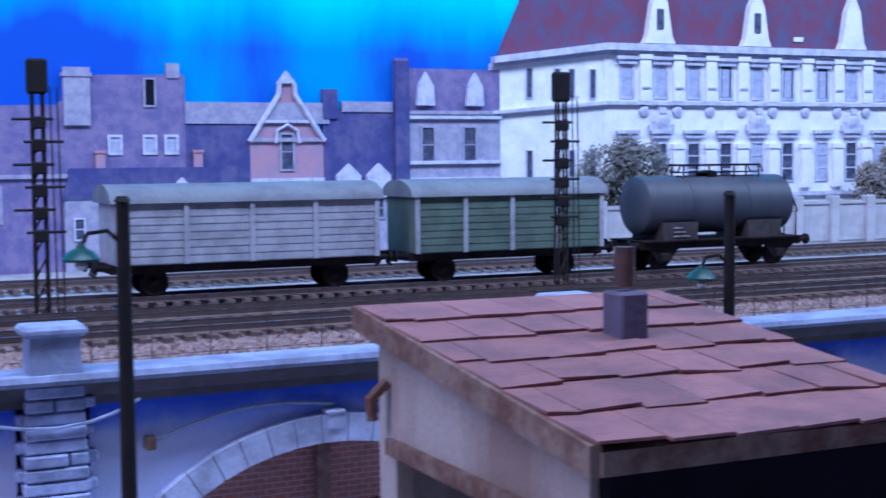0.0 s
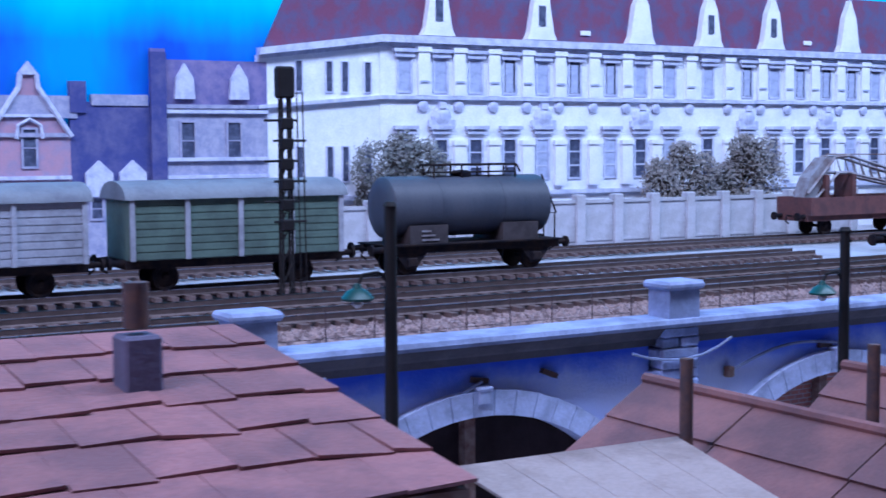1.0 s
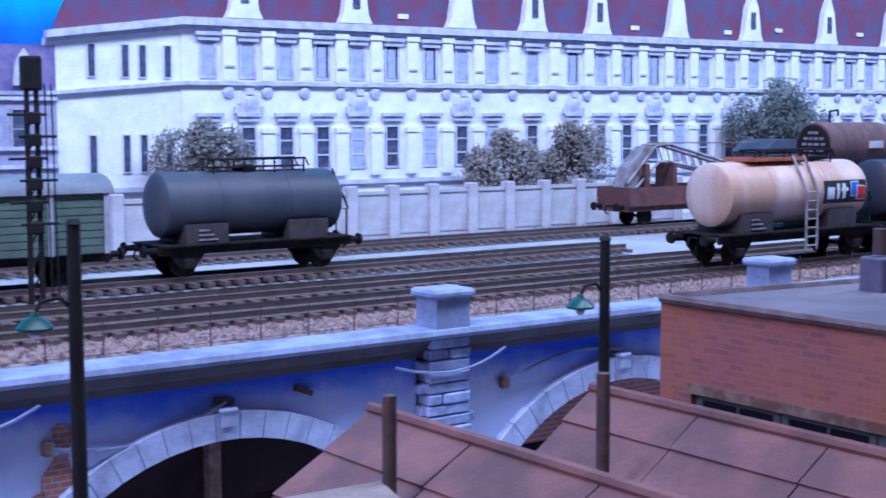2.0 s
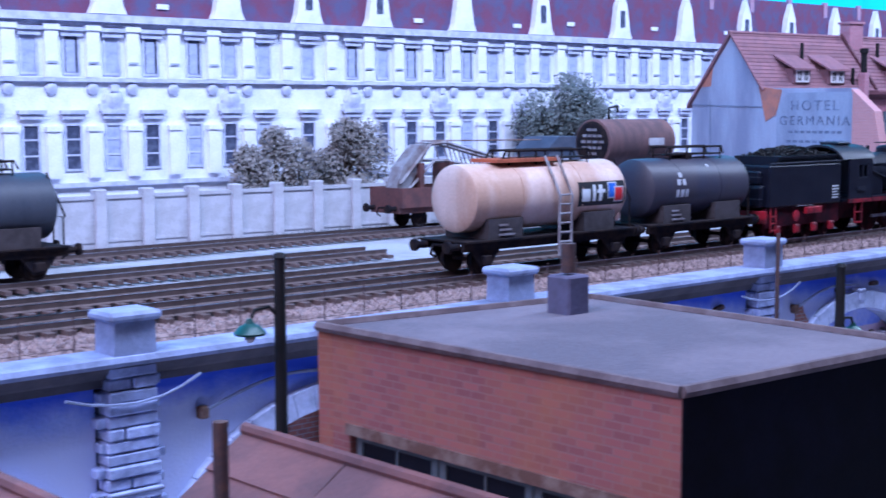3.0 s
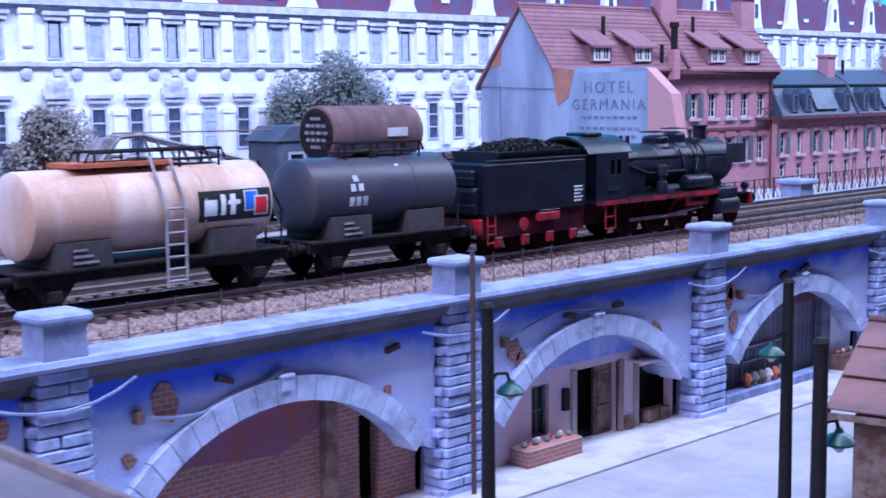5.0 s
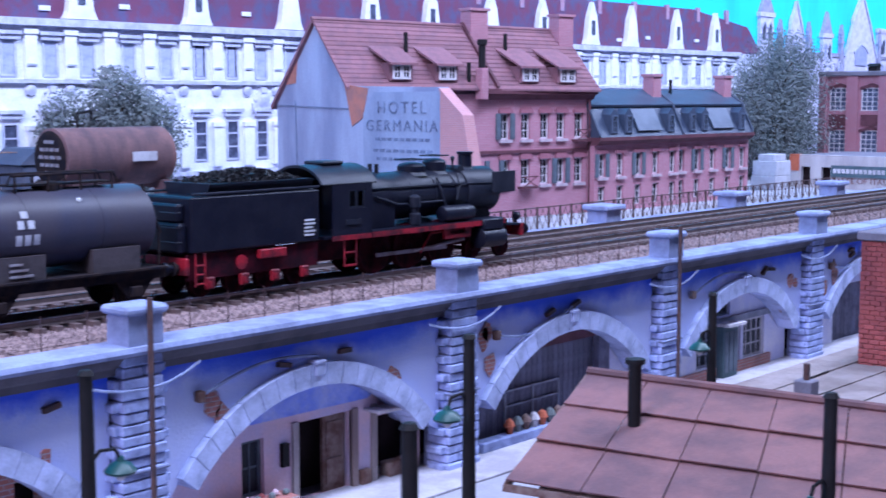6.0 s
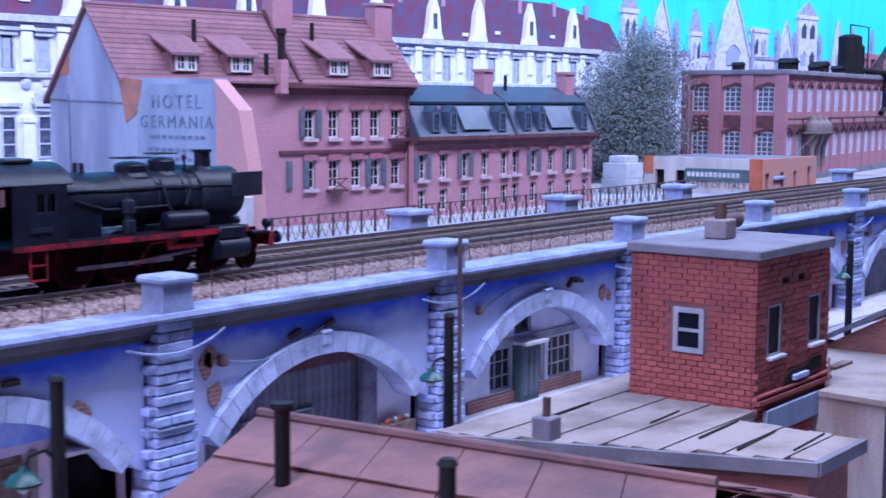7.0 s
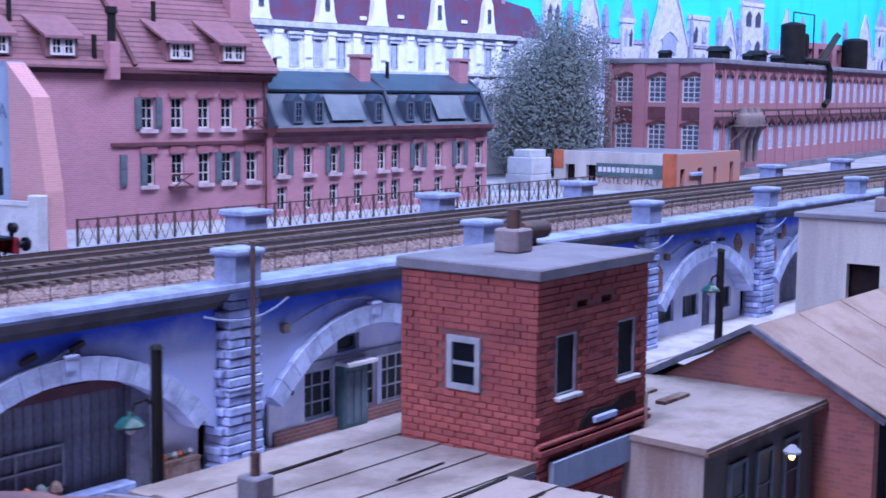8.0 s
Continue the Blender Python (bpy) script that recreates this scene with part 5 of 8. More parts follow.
# ---- what fills the arches ----
def bay_x(k):
    return BAY * k + 1.15 + BAY / 2


def infill(k, wall, label, holes, back=None):
    b = thing("arch_infill", bay_x(k), 1.4, 3.1, label, "shop front", "arch infills")
    # the wall stays under the curve of the arch
    g = Geo()
    xs = sorted({-7.0, 7.0, *[h[0] for h in holes], *[h[1] for h in holes], *[-7 + i for i in range(15)]})
    for a, c in zip(xs, xs[1:]):
        m = (a + c) / 2
        gaps = sorted((h[2], h[3]) for h in holes if h[0] < m < h[1])
        za, zc = arch_z(min(abs(a), 6.9), R_OUT) - 3.1, arch_z(min(abs(c), 6.9), R_OUT) - 3.1
        lo = 0.0
        for g0, g1 in gaps:
            if g0 > lo + 0.01:
                g.add([(a, 0, lo), (c, 0, lo), (c, 0, g0), (a, 0, g0)], [(0, 1, 2, 3)])
            lo = g1
        g.add([(a, 0, lo), (c, 0, lo), (c, 0, zc), (a, 0, za)], [(0, 1, 2, 3)])
    for a, c, z0, z1 in holes:
        g.add([(a, 0, z0), (c, 0, z0), (c, 0, z1), (a, 0, z1), (a, 0.5, z0), (c, 0.5, z0), (c, 0.5, z1), (a, 0.5, z1)], [(0, 4, 5, 1), (1, 5, 6, 2), (2, 6, 7, 3), (3, 7, 4, 0)])
    part("wall", g, M[wall], b)
    # dark sheet behind the openings, in place of shade in the depth
    part("shade_back", Geo().box(-7, 1.45, 0, 7, 1.55, 5.4), M[back or "dark_inside"], b)
    return b


def board_door(parent, x, z, w, h, mat="green_door", y=0.12, n=4):
    for i in range(n):
        part("board", Geo().box(x + w * i / n + 0.02, y, z, x + w * (i + 1) / n - 0.02, y + 0.12, z + h), M[mat], parent)


# brick and rubble behind the first arches; odd bays coloured near-black for their shade
for k in (-2, -1, 0, 1, 2):
    b = infill(k, "patch_brick" if k % 2 == 0 else "dark_inside", "arch with rough red brick infill, its shade coloured near-black", [(-4.0, -1.0, 0, 2.6), (1.5, 4.2, 0, 2.6)])
    part("timber_prop", Geo().box(-0.3, -0.5, 0, 0.1, -0.1, 4.9), M["wood_rust"], b, "brown timber prop")
b = infill(3, "patch_brick", "arch closed with worn red brick and mauve plaster", [(4.2, 5.2, 0, 3.4)])
part("plaster_field", Geo().prism([(-5.4, 2.6), (-3.0, 3.0), (0.5, 2.7), (2.4, 3.4), (2.2, 4.6), (-0.5, 5.0), (-3.5, 4.3)], -0.06, 0.0), M["vault_mauve"], b, "dark mauve plaster over the brick")
part("timber_post", Geo().box(2.4, -0.35, 0, 2.9, -0.02, 4.6), M["wood_rust"], b, "dark timber post")

# pink house front with an open door
b = infill(4, "pink_wall", "pink plaster house front with open doorway under arch", [(-2.85, -1.75, 0.7, 2.9), (-0.05, 2.9, 0, 3.15), (4.3, 7.0, 0, 2.65)])
window(b, -2.85, 0.7, 1.1, 2.2, y=0.2, bx=1, bz=1, mat="shutter")
part("lilac_band", Geo().prism([(-3.2, 3.5), (3.8, 3.5), (4.6, 3.9), (2.6, 4.75), (-0.6, 4.85), (-2.2, 4.4)], -0.05, 0.0), M["blue_plaster"], b, "faded blue paint over the door")
part("door", Geo().box(1.6, 0.3, 0, 2.8, 0.45, 3.05).box(1.75, 0.24, 0.3, 2.6, 0.32, 1.3).box(1.75, 0.24, 1.6, 2.6, 0.32, 2.8), M["wood_rust"], b, "brown panelled door standing open")
for x0, x1 in ((-0.35, -0.05), (2.9, 3.2), (4.0, 4.3)):
    part("door_post", Geo().box(x0, -0.12, 0, x1, 0.1, 3.2), M["plaster_dirty"], b)
part("canopy", Geo().prism([(3.6, 3.0), (5.6, 2.9), (5.6, 3.0), (3.6, 3.1)], -0.9, 0.0), M["trim_white"], b, "small pale canopy")
part("planter", Geo().box(-4.4, -1.2, 0, -1.0, -0.15, 0.75, 0.05), M["patch_brick"], b, "brick planter")
for i in range(9):
    x = -4.1 + 0.35 * i
    part("flower", Geo().lathe((x, -0.7 + 0.2 * (i % 2), 0.72), (0, 0, 1), [(0, 0.06), (0.1, 0.15), (0.2, 0.12), (0.27, 0.03)], 6), M[("leaf_green", "red_brick", "leaf_green", "pink_wall")[i % 4]], b)
part("meter_box", Geo().box(-0.95, -0.18, 1.6, -0.6, 0.0, 2.5), M["iron"], b)
for x, z, w in ((3.3, 0, 0.55), (4.9, 0, 0.8), (5.8, 0, 0.7)):
    part("crate", Geo().box(x, -0.25, z, x + w, 0.35, z + 0.6, 0.04), M["wood_rust"], b)

# workshop with timber gates and barred window
b = infill(5, "lilac_wall", "lilac workshop front with dark timber gates", [(-5.6, 3.6, 0, 4.1)])
for i in range(22):
    part("gate_board", cached("gb", lambda: Geo().box(0.02, 0.2, 0, 0.40, 0.32, 4.1).mesh("gate_board", M["timber_dark"])), None, b, at=(-5.6 + 0.418 * i, 0, 0))
part("window_grille", Geo().box(-3.6, 0.05, 0.7, 0.6, 0.12, 0.8).box(-3.6, 0.05, 1.5, 0.6, 0.12, 1.57).box(-3.6, 0.05, 2.2, 0.6, 0.12, 2.28).box(-3.6, 0.05, 0.7, -3.52, 0.12, 2.3).box(-1.5, 0.05, 0.7, -1.42, 0.12, 2.3).box(0.52, 0.05, 0.7, 0.6, 0.12, 2.3), M["window_grey"], b, "grey window bars")
part("lintel", Geo().box(-6.0, -0.2, 4.0, 3.9, 0.1, 4.4), M["trim_dark"], b, "dark red lintel beam")
part("timber_post", Geo().box(3.4, -0.3, 0, 4.3, 0.05, 4.3), M["timber_dark"], b)
part("sill", Geo().box(-6.2, -0.8, 0, 3.2, -0.1, 0.45, 0.05), M["stone"], b)
for i in range(7):
    part("flower_pot", Geo().lathe((-3.9 + 0.62 * i, -0.45, 0.45), (0, 0, 1), [(0, 0.14), (0.3, 0.2), (0.36, 0.28), (0.6, 0.18), (0.7, 0.05)], 7), M[("orange", "leaf_green", "wood_rust", "trim_white")[i % 4]], b)
part("fruit_stall", Geo().box(4.6, -0.9, 0, 6.3, -0.1, 0.7, 0.04).box(4.6, -0.9, 0.7, 6.3, -0.1, 0.85), M["wood_rust"], b, "small wooden stall with goods")
for i in range(6):
    part("goods", Geo().lathe((4.8 + 0.27 * i, -0.5, 0.85), (0, 0, 1), [(0, 0.1), (0.12, 0.14), (0.24, 0.05)], 6), M[("orange", "leaf_green", "trim_white")[i % 3]], b)

# shop with glazed front
b = infill(6, "lilac_wall", "white shop front with glazed bays and dark door", [(-6.6, -5.5, 0, 2.6), (-3.3, -1.3, 0.7, 2.9), (0.4, 1.6, 0.6, 3.0), (1.9, 4.4, 0.6, 2.9), (-1.2, 0.3, 3.4, 4.2)])
board_door(b, -6.6, 0, 1.1, 2.6)
window(b, -3.3, 0.7, 2.0, 2.2, y=0.15, bx=2, bz=2, mat="window_grey")
window(b, 0.4, 0.6, 1.2, 2.4, y=0.15, bx=1, bz=2, mat="trim_white")
window(b, 1.9, 0.6, 2.5, 2.3, y=0.15, bx=3, bz=2, mat="trim_white")
window(b, -1.2, 3.4, 1.5, 0.8, y=0.2, bx=0, bz=0, mat="shutter")
k1 = part("kiosk_door", Geo().box(-1.3, -0.55, 0, 0.3, 0.1, 2.9, 0.04), M["green_door"], b, "grey-green door box")
for i in range(3):
    part("door_panel", Geo().box(-1.2 + 0.5 * i, -0.6, 0.3, -0.8 + 0.5 * i, -0.54, 2.6), M["shutter"], k1)
part("canopy", Geo().box(-1.5, -1.0, 2.95, 0.5, 0.1, 3.1), M["trim_white"], b, "pale flat canopy")
part("shop_beam", Geo().box(-3.6, -0.15, 2.95, 5.0, 0.05, 3.3), M["window_grey"], b)
part("plinth", Geo().box(-5.3, -0.14, 0, 5.0, 0.02, 0.6), M["patch_brick"], b)
part("letter_box", Geo().box(-4.7, -0.25, 2.1, -4.2, 0.0, 2.6, 0.03), M["iron"], b)
# plain arches farther on
for k in (7, 9, 10, 11, 12):
    b = infill(k, "lilac_wall", "white arch front with dark opening", [(-3.0, 3.0, 0, 3.6)])
    board_door(b, -3.0, 0, 6.0, 3.6, "timber_dark", 0.3, 10)
b = infill(8, "lilac_wall", "white arch front with three dark windows", [(-5.0, -2.6, 0.9, 2.3), (-1.4, 0.8, 0.9, 2.3), (3.2, 5.6, 0.9, 2.3), (1.3, 2.6, 0, 2.3)])
for x, w in ((-5.0, 2.4), (-1.4, 2.2), (3.2, 2.4)):
    window(b, x, 0.9, w, 1.4, y=0.18, bx=2, bz=0, mat="shutter")
board_door(b, 1.3, 0, 1.3, 2.3, "timber_dark")

# flaked plaster, plaques and cables on the spandrels
rs = random.Random(21)
for k in range(FIRST, LAST):
    xc = bay_x(k)
    for i in range(3):
        x, z = xc + rs.choice((-1, 1)) * rs.uniform(4.4, 6.6), rs.uniform(6.6, 8.8)
        n = 7
        r0 = rs.uniform(0.25, 0.7)
        pts = [(x + math.cos(2 * math.pi * j / n) * r0 * rs.uniform(0.5, 1.1), z + math.sin(2 * math.pi * j / n) * r0 * rs.uniform(0.7, 1.5)) for j in range(n)]
        part("bare_brick", Geo().prism([(a, c - 3) for a, c in pts], 0.47, 0.56), M["patch_brick"], viaduct, "bare red brick patch")
    for i in range(2):
        x = xc + rs.uniform(-4.5, 5.5)
        pl = Geo(Matrix.Translation((x, 0.36, 5.9 + rs.uniform(-0.1, 0.25))) @ Matrix.Rotation(rs.uniform(-0.6, 0.6), 4, "Y"))
        part("iron_plate", pl.box(-0.32, 0, -0.09, 0.32, 0.2, 0.09), M["iron_brown"], viaduct, "rusty iron plate")
    sg = [(xc - 5.6, 0.3, 5.35)]
    for j in range(1, 13):
        u = j / 12
        sg.append((xc - 5.6 + 5.6 * u, 0.3, 5.35 - 0.55 * math.sin(math.pi * u) * (1 if k % 2 else -0.8) + 0.65 * u))
    part("cable", Geo().wire(sg, 0.06, 5), M["coping"], viaduct, "pale sagging cable")
    part("junction_box", Geo().box(xc - 5.75, 0.2, 5.15, xc - 5.42, 0.5, 5.55, 0.04), M["wood_rust"], viaduct, "rusty junction box")
    sg = [(xc + BAY / 2 + dx, -0.16, 6.1 + 0.12 * dx * dx * (0.6 if dx < 0 else 1)) for dx in (-2.3, -1.6, -0.9, 0, 0.9, 1.6, 2.3)]
    part("cable", Geo().wire(sg, 0.05, 5), M["coping"], viaduct, "pale cable across the pillar")
for k in (4, 6):
    part("drainpipe", Geo().wire([(BAY * k + 1.15, -0.45, 0.1), (BAY * k + 1.15, -0.45, 9.2)], 0.10, 7), M["iron_brown"], viaduct, "brown drainpipe on the pillar")

# lattice railing along the viaduct edge
for k in range(0, 12):
    x0, x1 = BAY * k + 2.4, BAY * (k + 1) - 0.1
    r = thing("railing", x0, 1.25, 10.6, "thin rusty lattice railing along the viaduct edge", "railing", "viaduct railings")
    L = x1 - x0
    n = 8
    for i in range(n + 1):
        part("railing_post", cached("rpost", lambda: Geo().box(-0.016, -0.016, 0, 0.016, 0.016, 1.15).mesh("railing_post", M["iron_brown"])), None, r, at=(L * i / n, 0, 0))
    g = Geo()
    for i in range(2 * n):
        a, c = L * i / (2 * n), L * (i + 1) / (2 * n)
        g.rod((a, 0, 0.15), (c, 0, 0.95), 0.007, n=3, caps=False).rod((a, 0, 0.95), (c, 0, 0.15), 0.007, n=3, caps=False)
    part("lattice", g, M["iron_brown"], r)
    for z in (0.12, 0.98):
        part("railing_bar", Geo().box(0, -0.01, z, L, 0.01, z + 0.018), M["iron_brown"], r)


# ---- lamp posts and masts ----
def lamp_post(x, y, z0, top, side=-1, r=0.16, lamp=True, drop=1.0):
    p = thing("street_lamp" if lamp else "mast", x, y, z0, "dark street lamp post with green enamel shade" if lamp else "dark brown wooden mast beside the viaduct", "lamp" if lamp else "mast", "lamp posts")
    h = top - z0
    part("post", Geo().rod((0, 0, 0), (0, 0, h), r * 1.15, r * 0.85, 10), M["iron"], p, smooth=True)
    part("post_cap", Geo().rod((0, 0, h), (0, 0, h + 0.12), r * 1.1, r * 0.7, 10), M["iron"], p)
    if lamp:
        zt = h - drop
        part("arm", Geo().wire([(0, 0, zt), (side * 0.35, 0, zt + 0.35), (side * 0.8, 0, zt + 0.3), (side * 0.95, 0, zt)], 0.05), M["iron"], p)
        part("shade", Geo().lathe((side * 0.95, 0, zt + 0.1), (0, 0, -1), [(0, 0.07), (0.12, 0.12), (0.2, 0.28), (0.36, 0.42), (0.42, 0.40)], 14), M["lamp_green"], p, "green enamel shade", smooth=True)
        part("bulb", Geo().lathe((side * 0.95, 0, zt - 0.30), (0, 0, -1), [(0, 0.1), (0.12, 0.15), (0.22, 0.06)], 10), M["trim_white"], p, smooth=True)
    return p


lamp_post(1.5, -7.3, 3.0, 15.5, -1, 0.18)
lamp_post(18.3, -7.3, 3.0, 15.3, -1, 0.18, drop=2.0)
lamp_post(34.2, -7.6, 3.0, 14.1, -1, 0.18, drop=1.6)
lamp_post(58.9, -8.8, 3.0, 12.0, 1, 0.2, drop=2.3)
lamp_post(69.6, -12.0, 3.0, 11.85, -1, 0.2, drop=1.9)
lamp_post(87.0, -9.9, 3.0, 11.0, -1, 0.19, drop=1.7)
lamp_post(118.7, -11.4, 3.0, 11.1, -1, 0.19, drop=1.4)
lamp_post(59.7, -18.7, 3.0, 12.1, 1, 0.2, drop=2.3)
lamp_post(70.1, -22.8, 3.0, 11.6, -1, 0.19, drop=2.3)


# ---- tiled shed ----
def bilinear(a, b, c, d, u, v):
    return (a.lerp(b, u)).lerp(d.lerp(c, u), v)


def plates(name, parent, mat, quad, nu, nv, thick, seed, jitter=0.03, lift=0.1, brick_bond=True):
    """Overlapping roof plates over the quad (eave left, eave right, ridge right, ridge left)."""
    r = random.Random(seed)
    a, b, c, d = (Vector(q) for q in quad)
    n = (b - a).cross(d - a).normalized()
    if n.z < 0:
        n = -n
    for j in range(nv):
        off = 0.5 / nu if (j % 2 and brick_bond) else 0.0
        us = [0.0] + [i / nu + off for i in range(0 if off else 1, nu)] + [1.0]
        for u0, u1 in zip(us, us[1:]):
            v0, v1 = j / nv - r.uniform(0, jitter), min(1.0, (j + 1.12) / nv)
            q = [bilinear(a, b, c, d, u, v) for u, v in ((u0 + 0.0015, v0 + r.uniform(-jitter, jitter) * 0.4), (u1 - 0.0015, v0 + r.uniform(-jitter, jitter) * 0.4), (u1 - 0.0015, v1), (u0 + 0.0015, v1))]
            up = [n * (lift + thick + r.uniform(0, 0.05)), n * (lift + thick + r.uniform(0, 0.05)), n * thick, n * thick]
            top = [p + s for p, s in zip(q, up)]
            low = [p - n * thick for p in top]
            part(name, Geo().add([*top, *low], [(0, 1, 2, 3), (7, 6, 5, 4), (0, 4, 5, 1), (1, 5, 6, 2), (2, 6, 7, 3), (3, 7, 4, 0)]), M[mat], parent)


shed = thing("tiled_shed", 4.7, -22.2, 3.0, "plastered shed with a sloping reddish tile roof", "shed")
plates("roof_tile", shed, "shed_tile", [(-0.2, -0.3, 9.45), (6.3, -0.7, 9.45), (6.5, 8.0, 10.55), (-0.2, 8.4, 10.55)], 6, 6, 0.05, 5, jitter=0.02, lift=0.04)
part("roof_deck", Geo().add([(-0.1, -0.2, 9.4), (6.2, -0.6, 9.4), (6.4, 7.9, 10.5), (-0.1, 8.3, 10.5), (-0.1, -0.2, 9.2), (6.2, -0.6, 9.2), (6.4, 7.9, 10.3), (-0.1, 8.3, 10.3)], [(0, 1, 2, 3), (7, 6, 5, 4), (0, 4, 5, 1), (1, 5, 6, 2), (2, 6, 7, 3), (3, 7, 4, 0)]), M["wood_rust"], shed)
part("verge_board", Geo().prism([(-0.3, 9.05), (8.4, 10.15), (8.4, 10.6), (-0.3, 9.5)], -0.28, -0.08, "x"), M["wood_rust"], shed, "rusty weathered verge board")
part("side_wall", Geo().box(0.15, 7.3, 0, 0.5, 8.1, 10.2).prism([(0.4, 8.0), (7.3, 8.0), (7.3, 10.1), (0.4, 9.2)], 0.15, 0.5, "x"), M["plaster_dirty"], shed, "dirty cream plaster side wall")
part("lintel", Geo().box(0.0, 0.6, 7.85, 0.3, 7.5, 8.15), M["wood_rust"], shed, "rusty lintel over the opening")
part("front_wall", Geo().box(0.3, 0.1, 0, 6.0, 0.5, 9.2), M["shaded_wall"], shed, "front wall coloured black for the shade under the eaves")
part("back_wall", Geo().box(0.3, 7.7, 0, 6.2, 8.0, 10.2).box(5.8, 0.4, 0, 6.1, 7.7, 9.4), M["plaster_dirty"], shed)
part("fascia", Geo().box(-0.1, -0.35, 9.05, 6.2, -0.1, 9.4), M["wood_rust"], shed)
part("bracket", Geo().wire([(0.1, 7.6, 9.2), (-0.25, 7.6, 8.9), (-0.2, 7.6, 8.5)], 0.12), M["wood_rust"], shed)
part("chimney", Geo().box(3.3, 4.45, 9.8, 3.9, 5.1, 11.0, 0.05), M["stack_violet"], shed, "square violet-grey chimney")
part("flue", Geo().rod((3.6, 4.8, 11.1), (3.6, 4.8, 11.8), 0.2, n=10), M["iron_brown"], shed, "rusty flue", smooth=True)
part("gutter_hook", Geo().wire([(6.2, -0.4, 9.3), (6.3, -0.5, 8.7), (6.1, -0.45, 8.4)], 0.06), M["iron"], shed)

# ---- pale tin roof and two brown-roofed houses ----
tin = thing("tin_roof_shed", 16.2, -24.0, 3.0, "low shed with a pale sheet metal roof", "shed")
plates("roof_sheet", tin, "felt_pale", [(0.2, 0.0, 5.6), (4.6, 0.0, 5.6), (6.3, 10.6, 7.0), (0.3, 10.8, 7.0)], 5, 1, 0.06, 9, jitter=0.0, lift=0.03, brick_bond=False)
part("wall", Geo().prism([(0.4, 0.5), (4.4, 0.5), (5.9, 10.2), (0.5, 10.4)], 0, 5.5, "z"), M["plaster_dirty"], tin)


def brown_house(x, y_back, y_front, half_l, half_r, z_ridge, drop, pipe, label, seed):
    h = thing("brown_roof_house", x, y_front, 3.0, label, "house", "brown-roofed houses")
    L = y_back - y_front
    zr = z_ridge - 3
    plates("roof_panel", h, "sheet_brown", [(-half_l, 0, zr - drop), (-half_l, L - 0.6, zr - drop), (0, L, zr), (0, 0, zr)], 4, 3, 0.05, seed, jitter=0.0, lift=0.05, brick_bond=False)
    plates("roof_panel", h, "sheet_brown", [(half_r, 0, zr - drop * half_r / half_l), (half_r, L - 0.4, zr - drop * half_r / half_l), (0, L, zr), (0, 0, zr)], 4, 2, 0.05, seed + 1, jitter=0.0, lift=0.05, brick_bond=False)
    part("ridge_cap", Geo().rod((0, 0, zr + 0.08), (0, L, zr + 0.08), 0.16), M["sheet_brown"], h)
    part("wall", Geo().prism([(-half_l + 0.4, 0), (half_r - 0.2, 0), (half_r - 0.2, zr - drop * half_r / half_l - 0.2), (0, zr - 0.15), (-half_l + 0.4, zr - drop - 0.0)], 0.4, L - 0.8), M["plaster_dirty"], h)
    if pipe:
        px, py, pz = pipe
        part("flue", Geo().rod((px - x, py - y_front, zr - drop), (px - x, py - y_front, pz - 3), 0.16, n=10), M["iron_brown"], h, "rusty brown flue pipe", smooth=True)


brown_house(25.0, -9.2, -26, 4.4, 2.6, 10.5, 2.4, (22.6, -13.6, 11.9), "house with a brown sheet roof and flue", 31)
brown_house(31.1, -10.5, -26, 3.5, 0.9, 10.5, 2.1, (27.9, -14.4, 11.9), "house with brown sheet roof against brick block", 35)

# ---- flat-roofed brick block ----
block = thing("flat_roof_block", 32.2, -22.2, 3.0, "brick block with a flat grey felt roof and side coloured black as shaded", "building")
poly = [(0, 0), (7.5, -0.4), (7.9, 9.1), (-0.1, 10.2)]
Z = 10.0
part("west_wall", Geo().wall(-10.2, 0, 0, Z, 0, 0.4, [(-9.2, -0.9, 5.8, 7.75)]), M["flat_brick"], block, "stained orange-red brick wall", rz=-90)
for i in range(3):
    window(block, 0.2, 5.8, 2.7, 1.95, y=0, bx=1, bz=0, rim=0.2, mat="shutter").matrix_basis = Matrix.Translation((0.15 * CM, (9.15 - 2.75 * i) * CM, 5.8 * CM)) @ Matrix.Rotation(radians(-90), 4, "Z")
part("window_head", Geo().box(-0.06, 0.8, 7.7, 0.1, 9.3, 7.95), M["wood_rust"], block)
# south and east sides get their shade from the black colour
part("south_wall", Geo().prism([(0.03, -0.04), (7.5, -0.44), (7.5, 0.0), (0.03, 0.36)], 0, Z, "z"), M["shaded_wall"], block, "side wall coloured black for its shade")
part("east_wall", Geo().prism([(7.1, -0.3), (7.5, -0.4), (7.9, 9.1), (7.5, 9.1)], 0, Z, "z"), M["shaded_wall"], block)
part("north_wall", Geo().prism([(-0.1, 10.2), (7.9, 9.1), (7.9, 8.7), (0, 9.8)], 0, Z, "z"), M["flat_brick"], block)
part("roof", Geo().prism([(0.02, 0.0), (7.48, -0.38), (7.88, 9.08), (-0.08, 10.16)], Z + 0.004, Z + 0.03, "z"), M["roof_felt"], block, "mottled grey felt roof")
for a, c in zip(poly, poly[1:] + poly[:1]):
    part("parapet", Geo().rod((*a, Z + 0.04), (*c, Z + 0.04), 0.12, n=6), M["roof_rim"], block, "grey-brown roof edge")
part("chimney", Geo().box(5.18, 7.38, Z - 0.1, 5.92, 8.12, Z + 0.95, 0.05), M["stack_violet"], block, "square violet-grey chimney")
